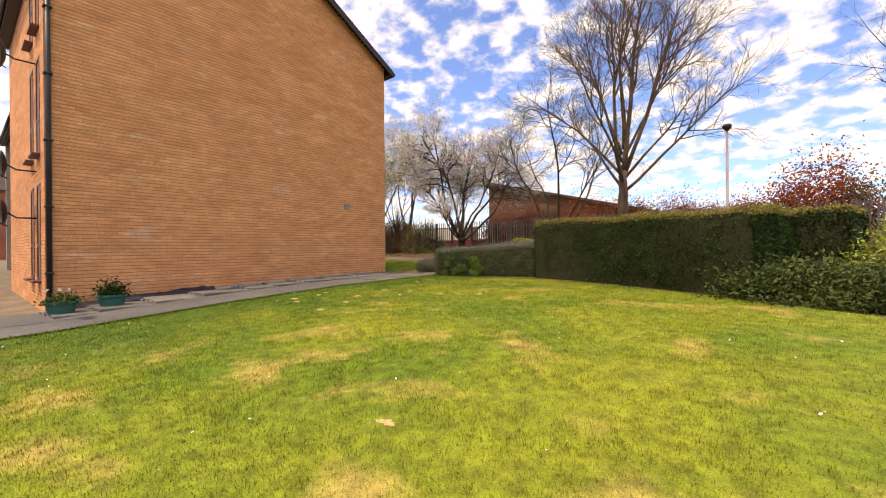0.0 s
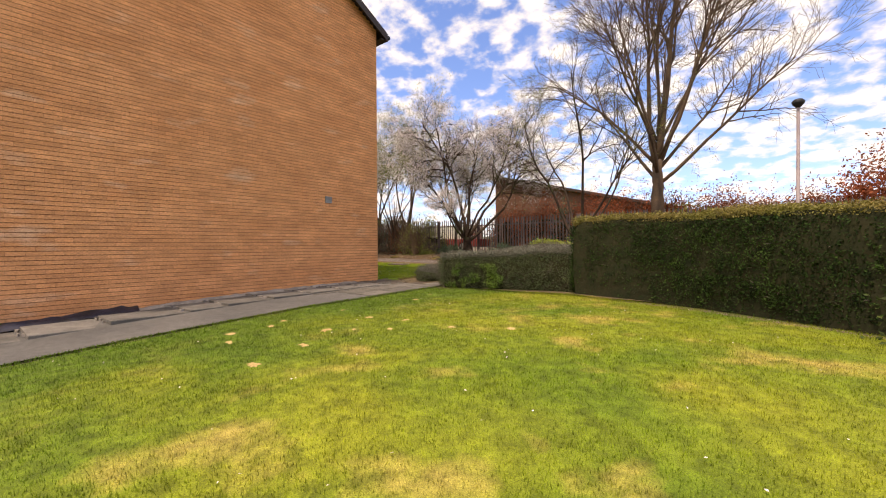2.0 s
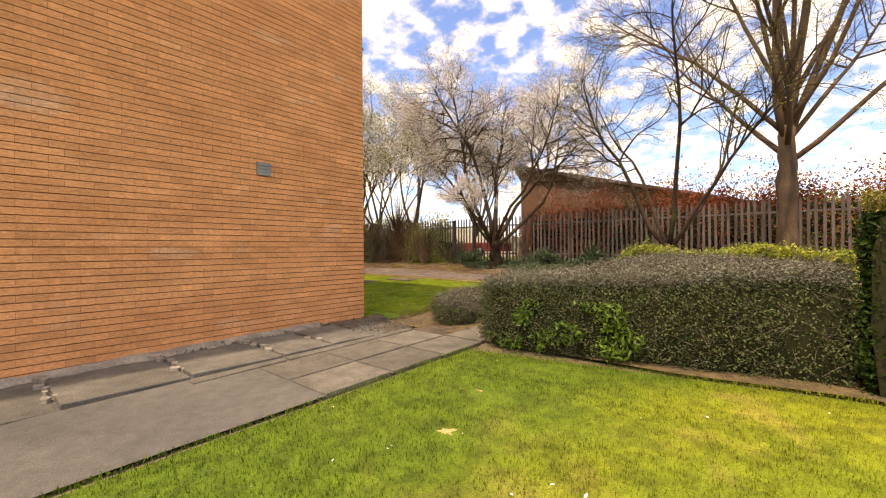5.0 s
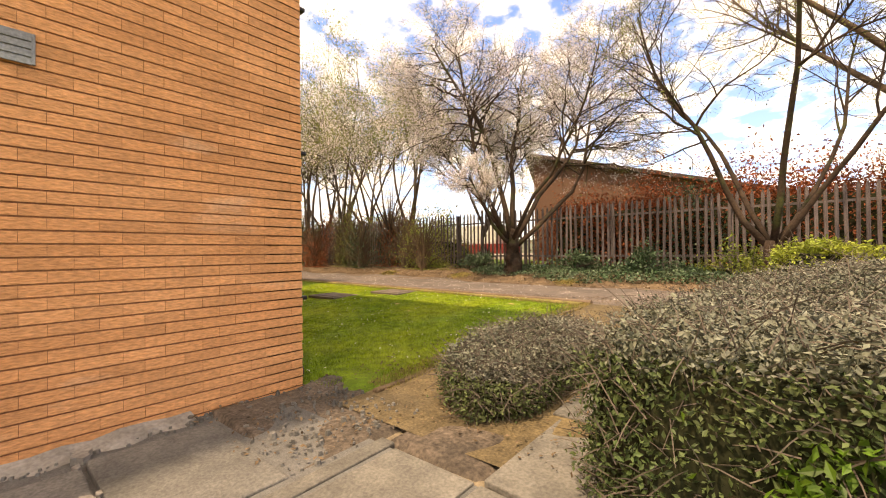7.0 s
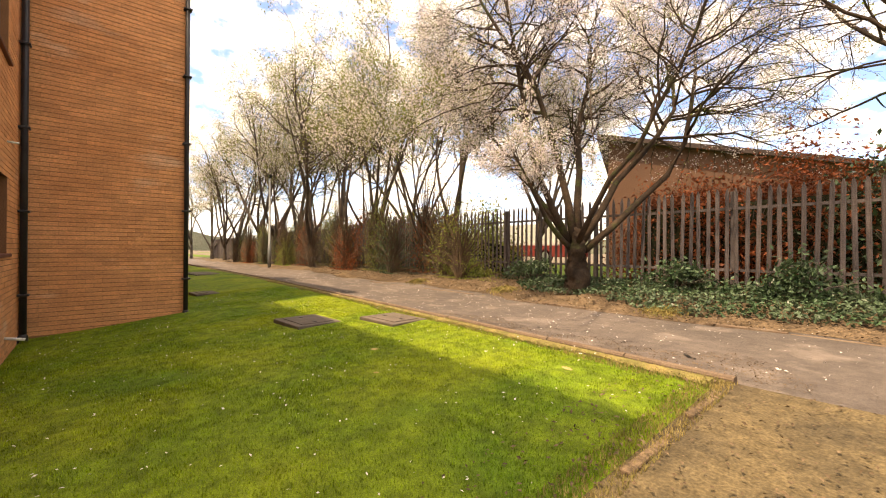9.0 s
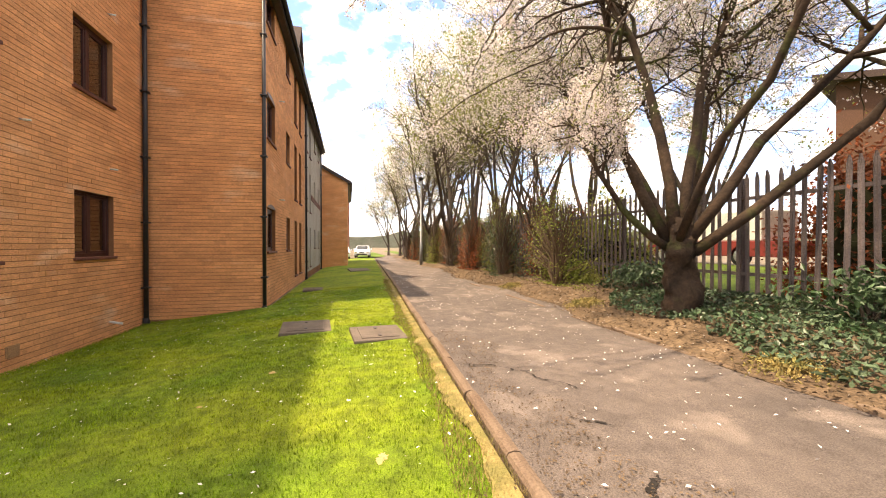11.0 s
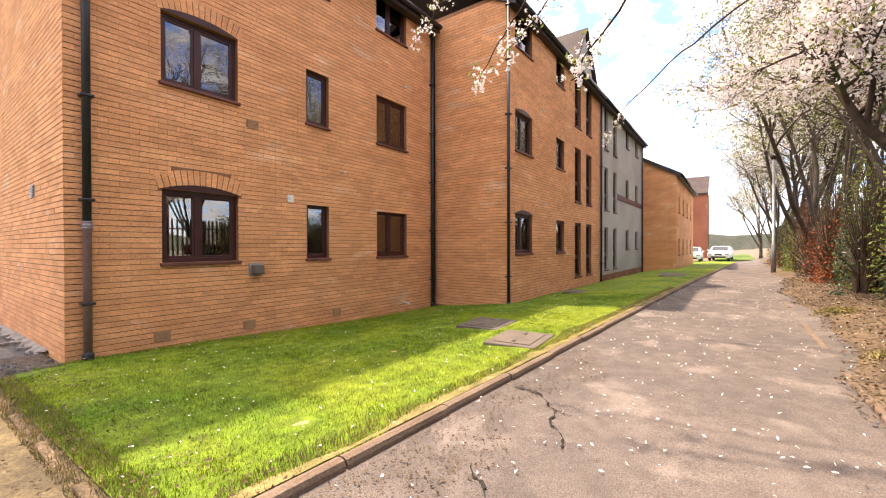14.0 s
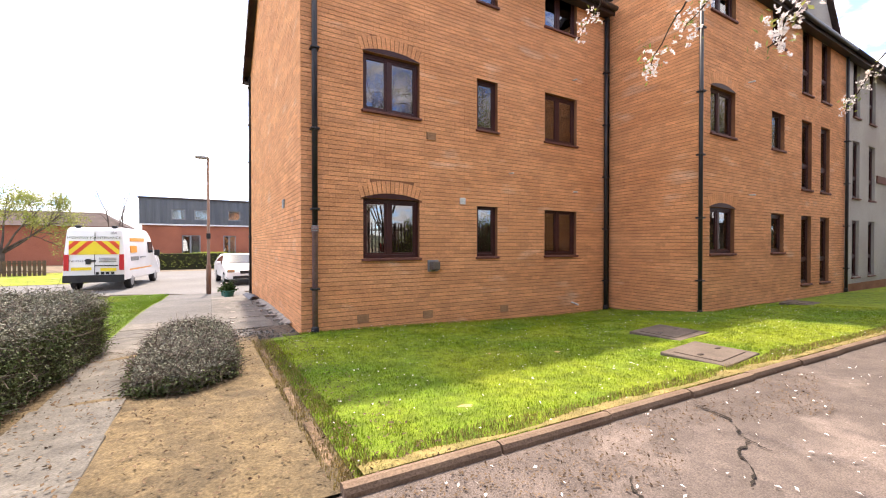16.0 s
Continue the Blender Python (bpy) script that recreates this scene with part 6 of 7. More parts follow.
z0 = gz(-20.8, 8.0)
pole("post", [(-20.8, 8.0, z0 - 0.05), (-20.8, 8.0, z0 + 1.2), (-20.8, 8.0, z0 + 1.22), (-20.8, 8.0, z0 + 4.8)], [0.09, 0.09, 0.06, 0.05], GREYMETAL, lp2)
pole("lamp_head", [(-20.8, 8.0, z0 + 4.78), (-20.8, 8.0, z0 + 4.9), (-20.8, 8.0, z0 + 5.0)], [0.06, 0.15, 0.1], BLACK, lp2, 14)
sx, sy = 1.31, -10.9
sz = gz(sx, sy)
sl = thing("street_lamp", (sx, sy, sz), "brown street lamp post with a flat grey lantern", "street lamp")
pole("post", [(sx, sy, sz - 0.05), (sx, sy, sz + 1.1), (sx, sy, sz + 1.14), (sx, sy, sz + 5.15)], [0.085, 0.085, 0.055, 0.04], RUSTPOST, sl)
box("cable_clip", (sx - 0.07, sy - 0.07, sz + 2.1), (sx + 0.07, sy + 0.07, sz + 2.3), BLACK, sl, 0.01)
bm = bmesh.new()
add_box(bm, (sx - 0.02, sy - 0.09, sz + 5.1), (sx + 0.42, sy + 0.09, sz + 5.2), 0.03)
part("lantern", bm, GREYMETAL, sl)


# ---- the pots by the gable ----
def planter(x, y, label, seed, w=0.46, flowers=0, tall=0.2):
    z = gz(x, y) + 0.04
    p = thing("planter", (x, y, z), label, "plant pot", "pots by the gable")
    v, f = [], []
    rings = [(0.17, 0.0), (0.2, 0.16), (0.235, 0.17), (0.235, 0.215), (0.2, 0.215), (0.19, 0.16)]
    n = 20
    for rr, h in rings:
        for k in range(n):
            a = 2 * math.pi * k / n
            v.append((x + rr * 0.8 * math.cos(a), y + rr * 1.1 * math.sin(a), z + h))
    for i in range(len(rings) - 1):
        f += [(i * n + k, i * n + (k + 1) % n, (i + 1) * n + (k + 1) % n, (i + 1) * n + k) for k in range(n)]
    f.append(tuple(range(n))[::-1])
    mesh("pot", v, f, GREENPOT, p)
    mesh("soil", v[5 * n:], [tuple(range(n))], LITTER, p)
    g = np.random.default_rng(seed)
    pts = np.column_stack([g.normal(x, 0.09, 900), g.normal(y, 0.11, 900), z + 0.17 + np.abs(g.normal(0, tall * 0.5, 900))])
    vv, ff = cards(pts, 0.026, g, aspect=1.6)
    fast_mesh("plant", vv, ff, LEAF if not flowers else JUNIPER, p, kind="stuff")
    for k in range(flowers):
        fx, fy = x + g.uniform(-0.15, 0.15), y + g.uniform(-0.2, 0.2)
        out = [tube([(fx, fy, z + 0.15), (fx, fy, z + 0.42)], [0.005, 0.004], 5)]
        v, f = tubes(out)
        fl = mesh("flower", v, f, JUNIPER, p)
        pp = np.tile([[fx, fy, z + 0.43]], (9, 1)) + g.normal(size=(9, 3)) * 0.012
        vv, ff = cards(pp, 0.028, g)
        fast_mesh("petals", vv, ff, PETAL, fl)


planter(0.75, -8.0, "green plastic trough with dark leafy plant", 401, tall=0.26)
planter(0.8, -8.75, "green plastic trough with white daffodils", 402, flowers=4, tall=0.14)
tp = random.Random(3)
vs, n = [], 26
for i in range(n):
    y = -5.9 - i * 0.115
    vs += [(0.06, y, gz(0, y) + 0.05 + 0.06 * tp.random()), (0.16 + 0.05 * tp.random(), y, gz(0, y) + 0.1 + 0.05 * tp.random()), (0.28 + 0.08 * tp.random(), y, gz(0, y) + 0.03)]
tagged(mesh("plastic_sheet", vs, [q for i in range(n - 1) for q in ((3 * i, 3 * i + 1, 3 * i + 4, 3 * i + 3), (3 * i + 1, 3 * i + 2, 3 * i + 5, 3 * i + 4))], TARP, None,
            "crumpled blue-black plastic sheet against the gable", smooth=True), category="plastic sheet")

# satellite dishes on the street front
for i, (dz, dy) in enumerate(((2.0, 0.0), (3.0, 0.1), (5.3, 0.05))):
    d = thing("satellite_dish", (-1.35, -DEPTH - 0.5, dz), "dark grey satellite dish on a wall bracket", "satellite dish", "dishes on the flats")
    vs, fs = [(-1.35, -DEPTH - 0.42, dz)], []
    for k, (rr, off) in enumerate(((0.12, 0.01), (0.24, 0.05), (0.3, 0.09))):
        for a in range(18):
            t = 2 * math.pi * a / 18
            vs.append((-1.35 + rr * math.cos(t), -DEPTH - 0.42 - off, dz + rr * math.sin(t)))
    fs += [(0, 1 + a, 1 + (a + 1) % 18) for a in range(18)]
    for k in range(2):
        fs += [(1 + k * 18 + a, 1 + (k + 1) * 18 + a, 1 + (k + 1) * 18 + (a + 1) % 18, 1 + k * 18 + (a + 1) % 18) for a in range(18)]
    mesh("bowl", vs, fs, BLACK, d, smooth=True)
    pole("arm", [(-1.35, -DEPTH - 0.42, dz - 0.28), (-1.35, -DEPTH - 0.8, dz - 0.05)], [0.012, 0.012], BLACK, d, 6)
    pole("bracket", [(-1.2, -DEPTH + 0.0, dz - 0.1), (-1.2, -DEPTH - 0.3, dz - 0.1), (-1.33, -DEPTH - 0.42, dz)], [0.018, 0.018, 0.018], BLACK, d, 6)


# ---- vehicles ----
def profile_body(name, prof, half, material, parent, m, inset_top=0.0, ztop=1.0, zmid=0.5):
    """A vehicle body from its side outline (along, height), narrowing upwards."""
    vs = []
    for s in (-1, 1):
        for a, z in prof:
            k = half - inset_top * max(0.0, (z - zmid) / (ztop - zmid)) ** 1.5
            vs.append((s * k, a, z))
    n = len(prof)
    bm = bmesh.new()
    bv = [bm.verts.new(m @ Vector(v)) for v in vs]
    bm.faces.new(bv[:n]); bm.faces.new(bv[n:][::-1])
    for i in range(n):
        j = (i + 1) % n
        bm.faces.new((bv[i], bv[n + i], bv[n + j], bv[j]))
    bmesh.ops.recalc_face_normals(bm, faces=bm.faces)
    bmesh.ops.bevel(bm, geom=list(bm.edges), offset=0.05, segments=3, affect="EDGES", profile=0.5)
    return part(name, bm, material, parent, smooth=True)


def wheel(parent, m, x, y, r=0.33, w=0.2):
    s = 1 if x > 0 else -1
    v, f = tube([m @ Vector((x - w / 2, y, r)), m @ Vector((x - w * 0.4, y, r)), m @ Vector((x + w * 0.4, y, r)), m @ Vector((x + w / 2, y, r))], [r * 0.93, r, r, r * 0.93], 24)
    wh = mesh("wheel", v, f, TYRE, parent, smooth=True)
    v, f = tube([m @ Vector((x + s * w * 0.5, y, r)), m @ Vector((x + s * (w * 0.5 + 0.012), y, r))], [r * 0.62, r * 0.58], 20)
    mesh("rim", v, f, GREYMETAL, wh)


def text(body, size, m, material, parent, name="lettering"):
    c = bpy.data.curves.new(name, "FONT")
    c.body, c.size, c.align_x, c.extrude = body, size, "CENTER", 0.002
    tmp = new(name, c)
    dg = bpy.context.evaluated_depsgraph_get()
    me = bpy.data.meshes.new_from_object(tmp.evaluated_get(dg))
    bpy.data.objects.remove(tmp)
    me.transform(m)
    ob = mesh(name, [], [], material, parent)
    ob.data = me
    me.materials.clear(); me.materials.append(material)
    return ob


def van(at, turn):
    """Rear at y = 0 of its own axes; it drives towards -y."""
    v = thing("van", at, "white high-roof maintenance van with red and yellow rear chevrons", "van")
    m = Matrix.Translation(at) @ Matrix.Rotation(radians(turn), 4, "Z")
    prof = [(0.02, 0.42), (0.0, 1.2), (-0.08, 2.5), (-0.3, 2.62), (-3.6, 2.6), (-4.1, 2.35), (-4.75, 1.5), (-5.55, 1.2), (-5.75, 0.9), (-5.75, 0.4)]
    profile_body("body", prof, 1.02, PAINT, v, m, 0.12, 2.6, 1.2)
    for x in (-0.9, 0.9):
        for y in (-0.95, -4.75):
            wheel(v, m, x, y, 0.35, 0.22)

    def plate(name, x0, x1, z0, z1, material, lift=0.0, parent=v):
        y0 = 0.03 - max(0, z0 - 1.2) * 0.062
        y1 = 0.03 - max(0, z1 - 1.2) * 0.062
        q = [(x0, y0 + lift, z0), (x1, y0 + lift, z0), (x1, y1 + lift, z1), (x0, y1 + lift, z1)]
        q += [(a, b - 0.03, c) for a, b, c in q]
        return mesh(name, [m @ Vector(p) for p in q], [(0, 1, 2, 3), (7, 6, 5, 4), (0, 4, 5, 1), (1, 5, 6, 2), (2, 6, 7, 3), (3, 7, 4, 0)], material, parent)

    plate("bumper", -1.0, 1.0, 0.36, 0.66, BLACK, 0.06)
    ch = plate("chevron_panel", -0.82, 0.82, 1.5, 2.05, YELLOW, 0.012)
    # slanting red bars
    for s in (-1, 1):
        for k in range(4):
            a0, w, sl = 0.02 + k * 0.42, 0.2, 0.55
            q = []
            for a, z in ((a0, 2.05), (a0 + w, 2.05), (a0 + w + sl, 1.5), (a0 + sl, 1.5)):
                q.append((a, z))
            clip = [(min(0.82, a), z if a <= 0.82 else z + (a - 0.82)) for a, z in q]
            clip = [(a, min(2.05, z)) for a, z in clip]
            pts = [m @ Vector((s * a, 0.048 - max(0, z - 1.2) * 0.062, z)) for a, z in clip]
            mesh("chevron", pts, [(0, 1, 2, 3)], REDORANGE, ch)
    for s in (-1, 1):
        plate("tail_light", s * 0.9 - 0.08, s * 0.9 + 0.08, 0.85, 1.5, RED, 0.02)
    plate("number_plate", -0.72, -0.2, 0.82, 0.94, YELLOW, 0.02)
    plate("yellow_label", 0.1, 0.75, 0.86, 0.98, YELLOW, 0.012)
    plate("door_gap", -0.008, 0.008, 0.68, 2.4, BLACK, 0.004)
    plate("handle_box", 0.12, 0.28, 1.1, 1.32, BLACK, 0.02)
    plate("trim_strip", -0.78, -0.02, 1.02, 1.06, BLACK, 0.012)
    rot = m @ Matrix.Translation((0, 0.075, 0)) @ Matrix.Rotation(radians(90), 4, "X") @ Matrix.Rotation(radians(180), 4, "Y")

    def word(body, x, z, size, material):
        y = 0.04 - max(0, z - 1.2) * 0.062
        mm = m @ Matrix.Translation((x, y + 0.012, z)) @ Matrix.Rotation(radians(180), 4, "Z") @ Matrix.Rotation(radians(86.5 if z > 1.2 else 90), 4, "X")
        text(body, size, mm, material, v)

    word("HIGHWAY MAINTENANCE", 0.0, 2.14, 0.145, JUNIPER)
    word("104", -0.62, 2.33, 0.15, BLACK)
    word("Tel: 01527", 0.55, 1.2, 0.12, BLACK)
    plate("phone_bar", -0.05, 0.3, 1.2, 1.28, BLACK, 0.012)
    for k in range(3):
        plate("small_print", -0.72, -0.15, 1.33 - k * 0.07, 1.36 - k * 0.07, GREYMETAL, 0.012)
    for k in range(4):
        plate("arrow", -0.65 + k * 0.17, -0.55 + k * 0.17, 0.68, 0.78, BLACK, 0.012)
    # side lettering and windows
    for s in (-1, 1):
        for y0, y1, z0, z1, mt in ((-0.9, -3.0, 2.05, 2.2, ORANGE), (-0.8, -1.7, 1.55, 1.85, ORANGE), (-0.8, -1.9, 1.2, 1.38, GREYMETAL), (-2.2, -3.0, 1.3, 1.36, GREYMETAL), (-0.6, -4.0, 0.8, 0.86, ORANGE), (-3.55, -4.35, 1.5, 2.05, DARKGLASS)):
            k0 = 1.022 - 0.12 * max(0, (z0 - 1.2) / 1.4) ** 1.5
            k1 = 1.022 - 0.12 * max(0, (z1 - 1.2) / 1.4) ** 1.5
            q = [(s * k0, y0, z0), (s * k0, y1, z0), (s * k1, y1, z1), (s * k1, y0, z1)]
            q += [(a - s * 0.02, b, c) for a, b, c in q]
            mesh("side_window" if mt is DARKGLASS else "side_marking", [m @ Vector(p) for p in q], [(0, 1, 2, 3), (7, 6, 5, 4), (0, 4, 5, 1), (1, 5, 6, 2), (2, 6, 7, 3), (3, 7, 4, 0)], mt, v)
        bm = bmesh.new()
        add_box(bm, (s * 1.16 - 0.12, -4.5, 1.35), (s * 1.16 + 0.12, -4.4, 1.65), 0.03, m)
        part("door_mirror", bm, BLACK, v)
    for x in (-0.6, 0.6):
        bm = bmesh.new()
        add_box(bm, (x - 0.1, -0.35, 2.6), (x + 0.1, -0.2, 2.7), 0.03, m)
        part("beacon", bm, BLACK, v)


van((5.34, -14.6, gz(5.0, -14.6)), -7)


def car(at, turn, label, paint=PAINT):
    """Front at y = 0, tail at y = -4.3."""
    c = thing("car", at, label, "car")
    m = Matrix.Translation(at) @ Matrix.Rotation(radians(turn), 4, "Z")
    prof = [(0.0, 0.3), (0.02, 0.62), (-0.15, 0.78), (-1.15, 0.95), (-1.9, 1.38), (-2.4, 1.45), (-3.4, 1.4), (-4.1, 1.05), (-4.3, 0.95), (-4.32, 0.35)]
    profile_body("body", prof, 0.88, paint, c, m, 0.2, 1.45, 0.85)
    q = [(-0.68, -1.25, 1.0), (0.68, -1.25, 1.0), (0.6, -1.88, 1.38), (-0.6, -1.88, 1.38)]
    q += [(a, b - 0.03, d - 0.02) for a, b, d in q]
    q = [(a, b + 0.03, d + 0.02) for a, b, d in q]
    mesh("windscreen", [m @ Vector(p) for p in q], [(0, 1, 2, 3), (7, 6, 5, 4), (0, 4, 5, 1), (1, 5, 6, 2), (2, 6, 7, 3), (3, 7, 4, 0)], DARKGLASS, c)
    for s in (-1, 1):
        q = [(s * 0.875, -1.45, 0.97), (s * 0.86, -3.6, 0.98), (s * 0.72, -3.3, 1.34), (s * 0.72, -2.0, 1.36)]
        q += [(a - s * 0.03, b, d) for a, b, d in q]
        mesh("side_window", [m @ Vector(p) for p in q], [(0, 1, 2, 3), (7, 6, 5, 4), (0, 4, 5, 1), (1, 5, 6, 2), (2, 6, 7, 3), (3, 7, 4, 0)], DARKGLASS, c)
        for nm, lo, hi, mt in (("headlight", (s * 0.68 - 0.16, -0.16, 0.62), (s * 0.68 + 0.16, 0.035, 0.76), CHROME), ("door_mirror", (s * 1.0 - 0.1, -1.6, 0.95), (s * 1.0 + 0.08, -1.48, 1.1), paint)):
            bm = bmesh.new()
            add_box(bm, lo, hi, 0.03, m)
            part(nm, bm, mt, c)
    for nm, lo, hi, mt in (("grille", (-0.3, -0.05, 0.55), (0.3, 0.05, 0.7), BLACK), ("air_intake", (-0.6, -0.05, 0.32), (0.6, 0.045, 0.45), BLACK), ("number_plate", (-0.26, 0.0, 0.46), (0.26, 0.06, 0.55), WHITE)):
        bm = bmesh.new()
        add_box(bm, lo, hi, 0.015, m)
        part(nm, bm, mt, c)
    for x in (-0.78, 0.78):
        for y in (-0.85, -3.4):
            wheel(c, m, x, y, 0.31, 0.2)


car((-0.25, -14.2, gz(-0.25, -14.2)), 6, "white hatchback parked at the end of the path")
car((-44.0, 3.2, gz(-44, 3.2)), -90, "white car parked at the far end")
car((-46.0, 5.4, gz(-46, 5.4)), -95, "white car parked beyond the lawn")

# ---- across the street ----
row = thing("terraced_house", (0, -38, 0), "modern red brick row with dark cladding upstairs", "house")
T_WIN = [(a, a + w, z0, z1, "two" if w > 1 else "one") for a, w, z0, z1 in ((3.0, 1.5, 0.9, 2.7), (6.4, 1.1, 0.9, 2.7), (10.0, 1.6, 0.9, 2.7), (14.0, 1.5, 0.9, 2.7), (18, 1.5, 0.9, 2.7))]
wall_core("front_wall", row, (6.5, -38.0, 0), MX, Y, 40.0, -0.2, 3.6, 0.3, [q[:4] for q in T_WIN], REDBRICK)
for a, b, c, d, st in T_WIN:
    window(row, (6.5, -38.0, 0), MX, Y, a, b, c, d, st, "half", GREYMETAL)
U_WIN = [(a, a + 1.1, 4.15, 5.1, "one") for a in (2.4, 4.2, 7.0, 11.0, 13.5, 17.0)]
wall_core("upper_wall", row, (6.7, -37.9, 0), MX, Y, 40.0, 3.7, 6.0, 0.3, [q[:4] for q in U_WIN], CLAD)
for a, b, c, d, st in U_WIN:
    window(row, (6.7, -37.9, 0), MX, Y, a, b, c, d, st, "full", GREYMETAL, sill=False)
for i in range(72):
    x = 6.6 - 0.28 * i
    bm = bmesh.new()
    if not any(6.7 - x > a - 0.05 and 6.7 - x < b + 0.05 for a, b, *_ in U_WIN):
        add_box(bm, (x - 0.02, -37.9, 3.72), (x + 0.02, -37.86, 5.98))
    else:
        add_box(bm, (x - 0.02, -37.9, 3.72), (x + 0.02, -37.86, 4.1))
    part("cladding_seam", bm, CLAD, row)
box("white_band", (-32, -37.95, 3.58), (6.7, -37.84, 3.72), WHITE, row)
box("roof_edge", (-32, -46, 6.0), (6.8, -37.8, 6.15), BARGE, row)
box("side_wall", (6.2, -46, -0.2), (6.5, -38.3, 3.6), REDBRICK, row)
box("upper_side", (6.4, -46, 3.7), (6.7, -38.2, 6.0), CLAD, row)
box("inner_wall", (-32, -40.5, -0.2), (6.1, -40.3, 6.0), DARK, row)
pole("downpipe", [(-8.9, -37.7, 0), (-8.9, -37.7, 6)], [0.05, 0.05], BLACK, row, 8)
hedge("street_hedge", [(-14, -31.0), (6.2, -31.0), (6.2, -32.0), (-14, -32.0)], lambda x, y: 1.1 + 0.06 * math.sin(x * 1.3), 9000, 4500, YELLOWLEAF, YELLOWLEAF, 0.06, "clipped bright green hedge across the street", "hedge", 501, 0.08)
hr = thing("brick_house", (19, -46, 0), "low red brick house with a shallow roof", "house")
box("wall", (9, -52, -0.2), (24, -45, 3.6), REDBRICK, hr)
mesh("roof", [(8.6, -52.4, 3.6), (24.4, -52.4, 3.6), (24.4, -44.6, 3.6), (8.6, -44.6, 3.6), (11, -48.5, 5.2), (22, -48.5, 5.2)], [(0, 1, 5, 4), (1, 2, 5), (2, 3, 4, 5), (3, 0, 4), (3, 2, 1, 0)], TILE, hr)
tree("birch_tree", (13.5, -32.0, gz(13.5, -32)), [((0, 0, 1.3), (rx, ry, 1.0), 4.2, 0.08) for rx, ry in ((-0.8, 0.1), (0.7, 0.2), (0.0, -0.3), (0.3, 0.6), (-0.4, 0.5), (1.3, 0.0), (-1.3, 0.2))],
     [(7, 0.45, 45, 0.1, 0.03), (5, 0.5, 45, 0.14, 0.02), (3, 0.5, 45, 0.18, 0.0), (0, 0.5, 40, 0.2, 0.0)], BARK_L, "spreading tree with pale fresh leaves across the street", 502,
     ([(0, 0, -0.1), (0, 0, 0.7), (0, 0, 1.6)], [0.2, 0.15, 0.12]), YOUNG, 12000, 0.06, clump=0.2)
tree("bare_tree", (9.4, -44.0, gz(9, -44)), [((0, 0, 1.5), (rx, ry, 1.0), 6.0, 0.08) for rx, ry in ((-0.3, 0.1), (0.3, 0.2), (0.0, -0.3))],
     [(7, 0.4, 40, 0.1, 0.03), (5, 0.5, 45, 0.14, 0.02), (3, 0.5, 45, 0.18, 0.0), (0, 0.5, 40, 0.2, 0.0)], BARK_L, "bare tree behind the brick house", 503, ([(0, 0, -0.1), (0, 0, 1.6)], [0.2, 0.14]))
bn = thing("wheelie_bin", (20.2, -25, gz(20, -25)), "dark green lidded skip bin by the fence", "bin")
box("body", (19.2, -25.6, gz(20, -25) + 0.1), (21.6, -24.4, gz(20, -25) + 1.25), GREENPOT, bn, 0.06)
box("lid", (19.15, -25.65, gz(20, -25) + 1.25), (21.65, -24.35, gz(20, -25) + 1.4), GREENPOT, bn, 0.05)
gf = thing("garden_fence", (15, -27, gz(15, -27)), "low brown timber fence beyond the lawn", "fence")
for i in range(44):
    x = 10.0 + i * 0.22
    box("slat", (x, -27.03, gz(x, -27)), (x + 0.17, -27.0, gz(x, -27) + 0.95), BARK_W, gf)
for dz in (0.25, 0.75):
    box("rail", (10.0, -27.0, gz(12, -27) + dz), (19.7, -26.96, gz(12, -27) + dz + 0.08), BARK_W, gf)

# ---- behind the palisade ----
hall = thing("brick_hall", (10, 30, 0.9), "long low brown brick hall behind the fence", "building")

def hall_at(t, z, back=0.0):
    return (-6.5 + 20.5 * t - 4.5 * back, 17 + 9 * t + 10 * back, z)


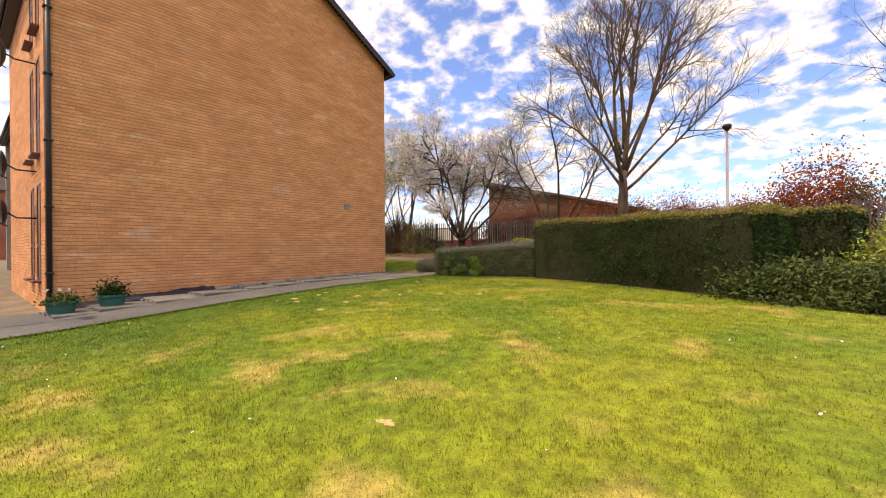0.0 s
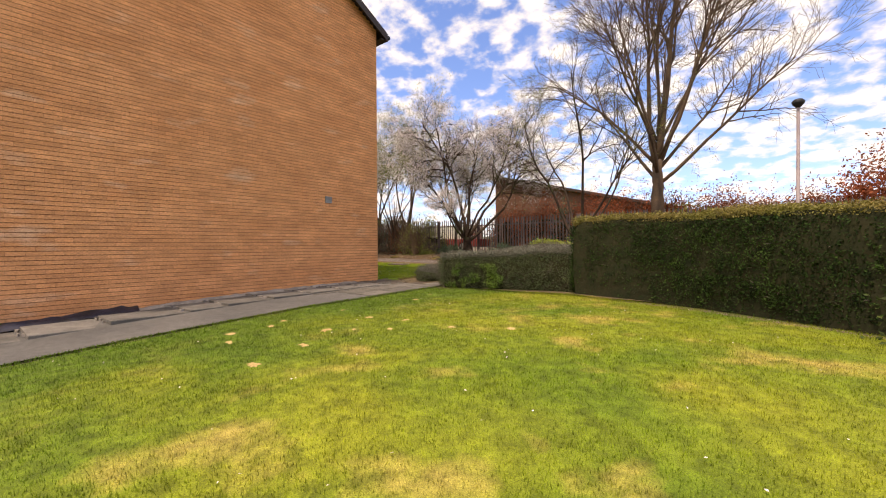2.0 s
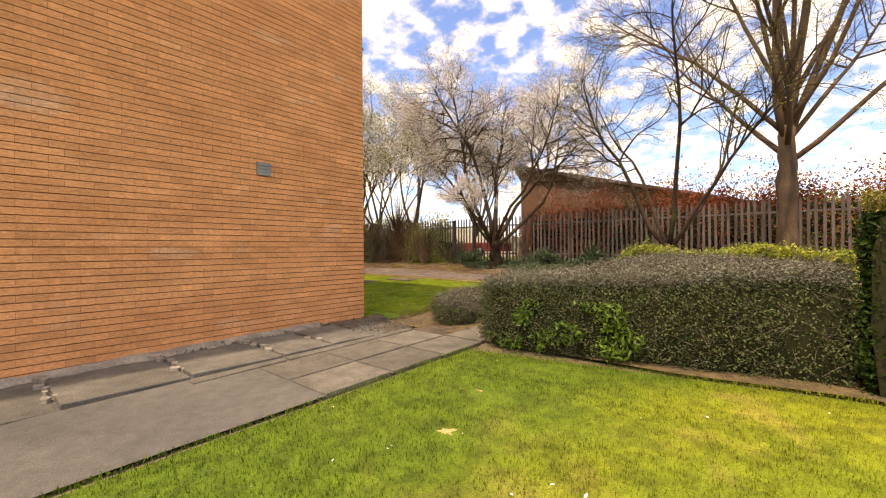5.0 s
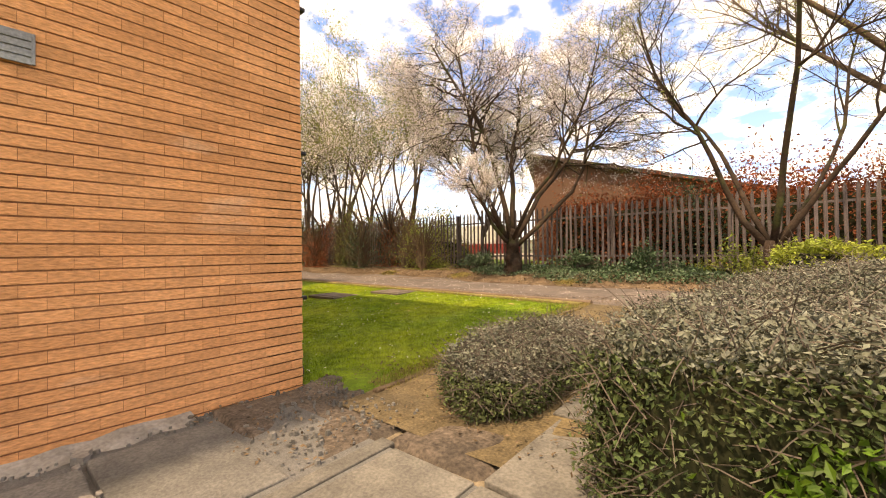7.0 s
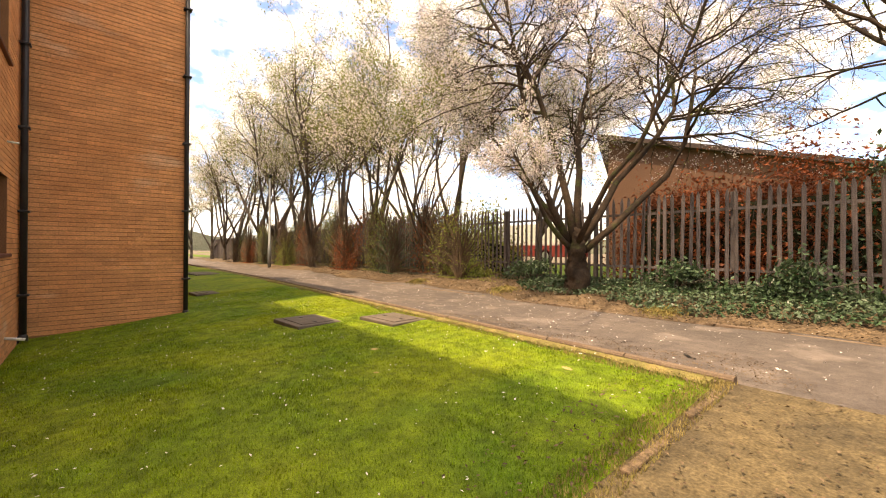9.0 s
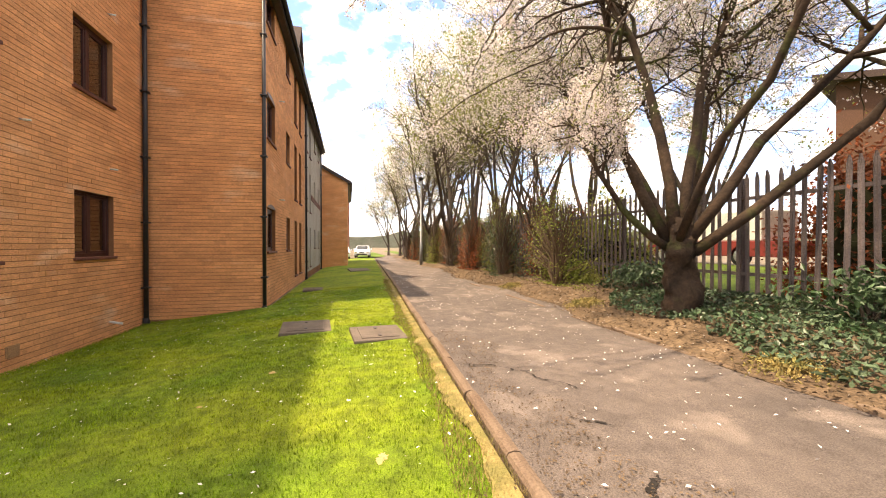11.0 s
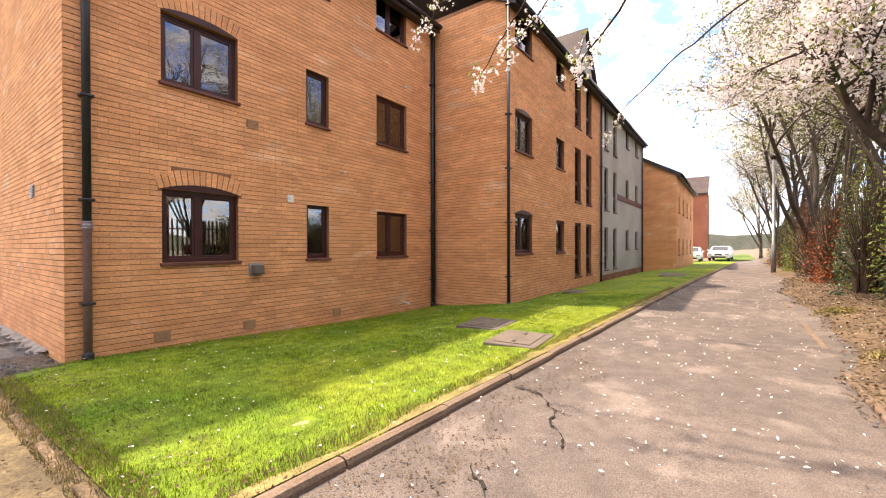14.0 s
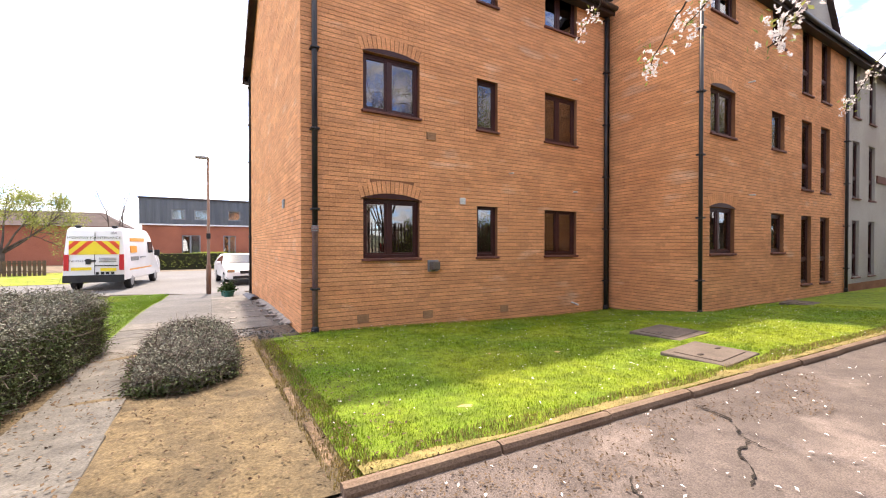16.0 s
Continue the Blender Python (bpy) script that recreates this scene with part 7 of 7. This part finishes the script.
vs = [hall_at(0, 0.5), hall_at(0.72, 0.5), hall_at(0.72, 2.7), hall_at(0, 6.2), hall_at(0, 0.5, 1), hall_at(0.72, 0.5, 1), hall_at(0.72, 2.7, 1), hall_at(0, 6.2, 1)]
mesh("wall", vs, [(0, 1, 2, 3), (4, 7, 6, 5), (0, 3, 7, 4), (1, 5, 6, 2)], HALLBRICK, hall)
vs = [hall_at(-0.02, 6.28, -0.03), hall_at(0.74, 2.6, -0.03), hall_at(0.74, 2.6, 1.03), hall_at(-0.02, 6.28, 1.03)]
vs += [(a, b, c + 0.18) for a, b, c in vs]
mesh("roof", vs, [(3, 2, 1, 0), (4, 5, 6, 7), (0, 1, 5, 4), (1, 2, 6, 5), (2, 3, 7, 6), (3, 0, 4, 7)], TILE, hall)
yard = thing("lorry_trailer", (-13, 20, 0.9), "red and white trailer parked behind the fence", "trailer")
box("bed", (-16, 19, 1.3), (-9.5, 21, 1.9), FADEDRED, yard, 0.03)
box("load", (-15.5, 19.1, 1.9), (-10.2, 20.9, 3.1), WHITE, yard, 0.05)
for x in (-15, -11):
    mw = Matrix.Translation((x, 19.2, gz(x, 19))) @ Matrix.Rotation(radians(90), 4, "Z")
    wheel(yard, mw, -0.1, 0, 0.4, 0.2)
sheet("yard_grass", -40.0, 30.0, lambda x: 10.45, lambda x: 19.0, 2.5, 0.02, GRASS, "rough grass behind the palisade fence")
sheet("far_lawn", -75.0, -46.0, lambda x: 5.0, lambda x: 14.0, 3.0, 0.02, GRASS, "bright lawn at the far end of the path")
# backdrop ring added to cover the bright horizon, its haze painted on
far = thing("treeline", (0, 120, 0), "line of distant trees with haze in their colour", "trees", kind="structure")
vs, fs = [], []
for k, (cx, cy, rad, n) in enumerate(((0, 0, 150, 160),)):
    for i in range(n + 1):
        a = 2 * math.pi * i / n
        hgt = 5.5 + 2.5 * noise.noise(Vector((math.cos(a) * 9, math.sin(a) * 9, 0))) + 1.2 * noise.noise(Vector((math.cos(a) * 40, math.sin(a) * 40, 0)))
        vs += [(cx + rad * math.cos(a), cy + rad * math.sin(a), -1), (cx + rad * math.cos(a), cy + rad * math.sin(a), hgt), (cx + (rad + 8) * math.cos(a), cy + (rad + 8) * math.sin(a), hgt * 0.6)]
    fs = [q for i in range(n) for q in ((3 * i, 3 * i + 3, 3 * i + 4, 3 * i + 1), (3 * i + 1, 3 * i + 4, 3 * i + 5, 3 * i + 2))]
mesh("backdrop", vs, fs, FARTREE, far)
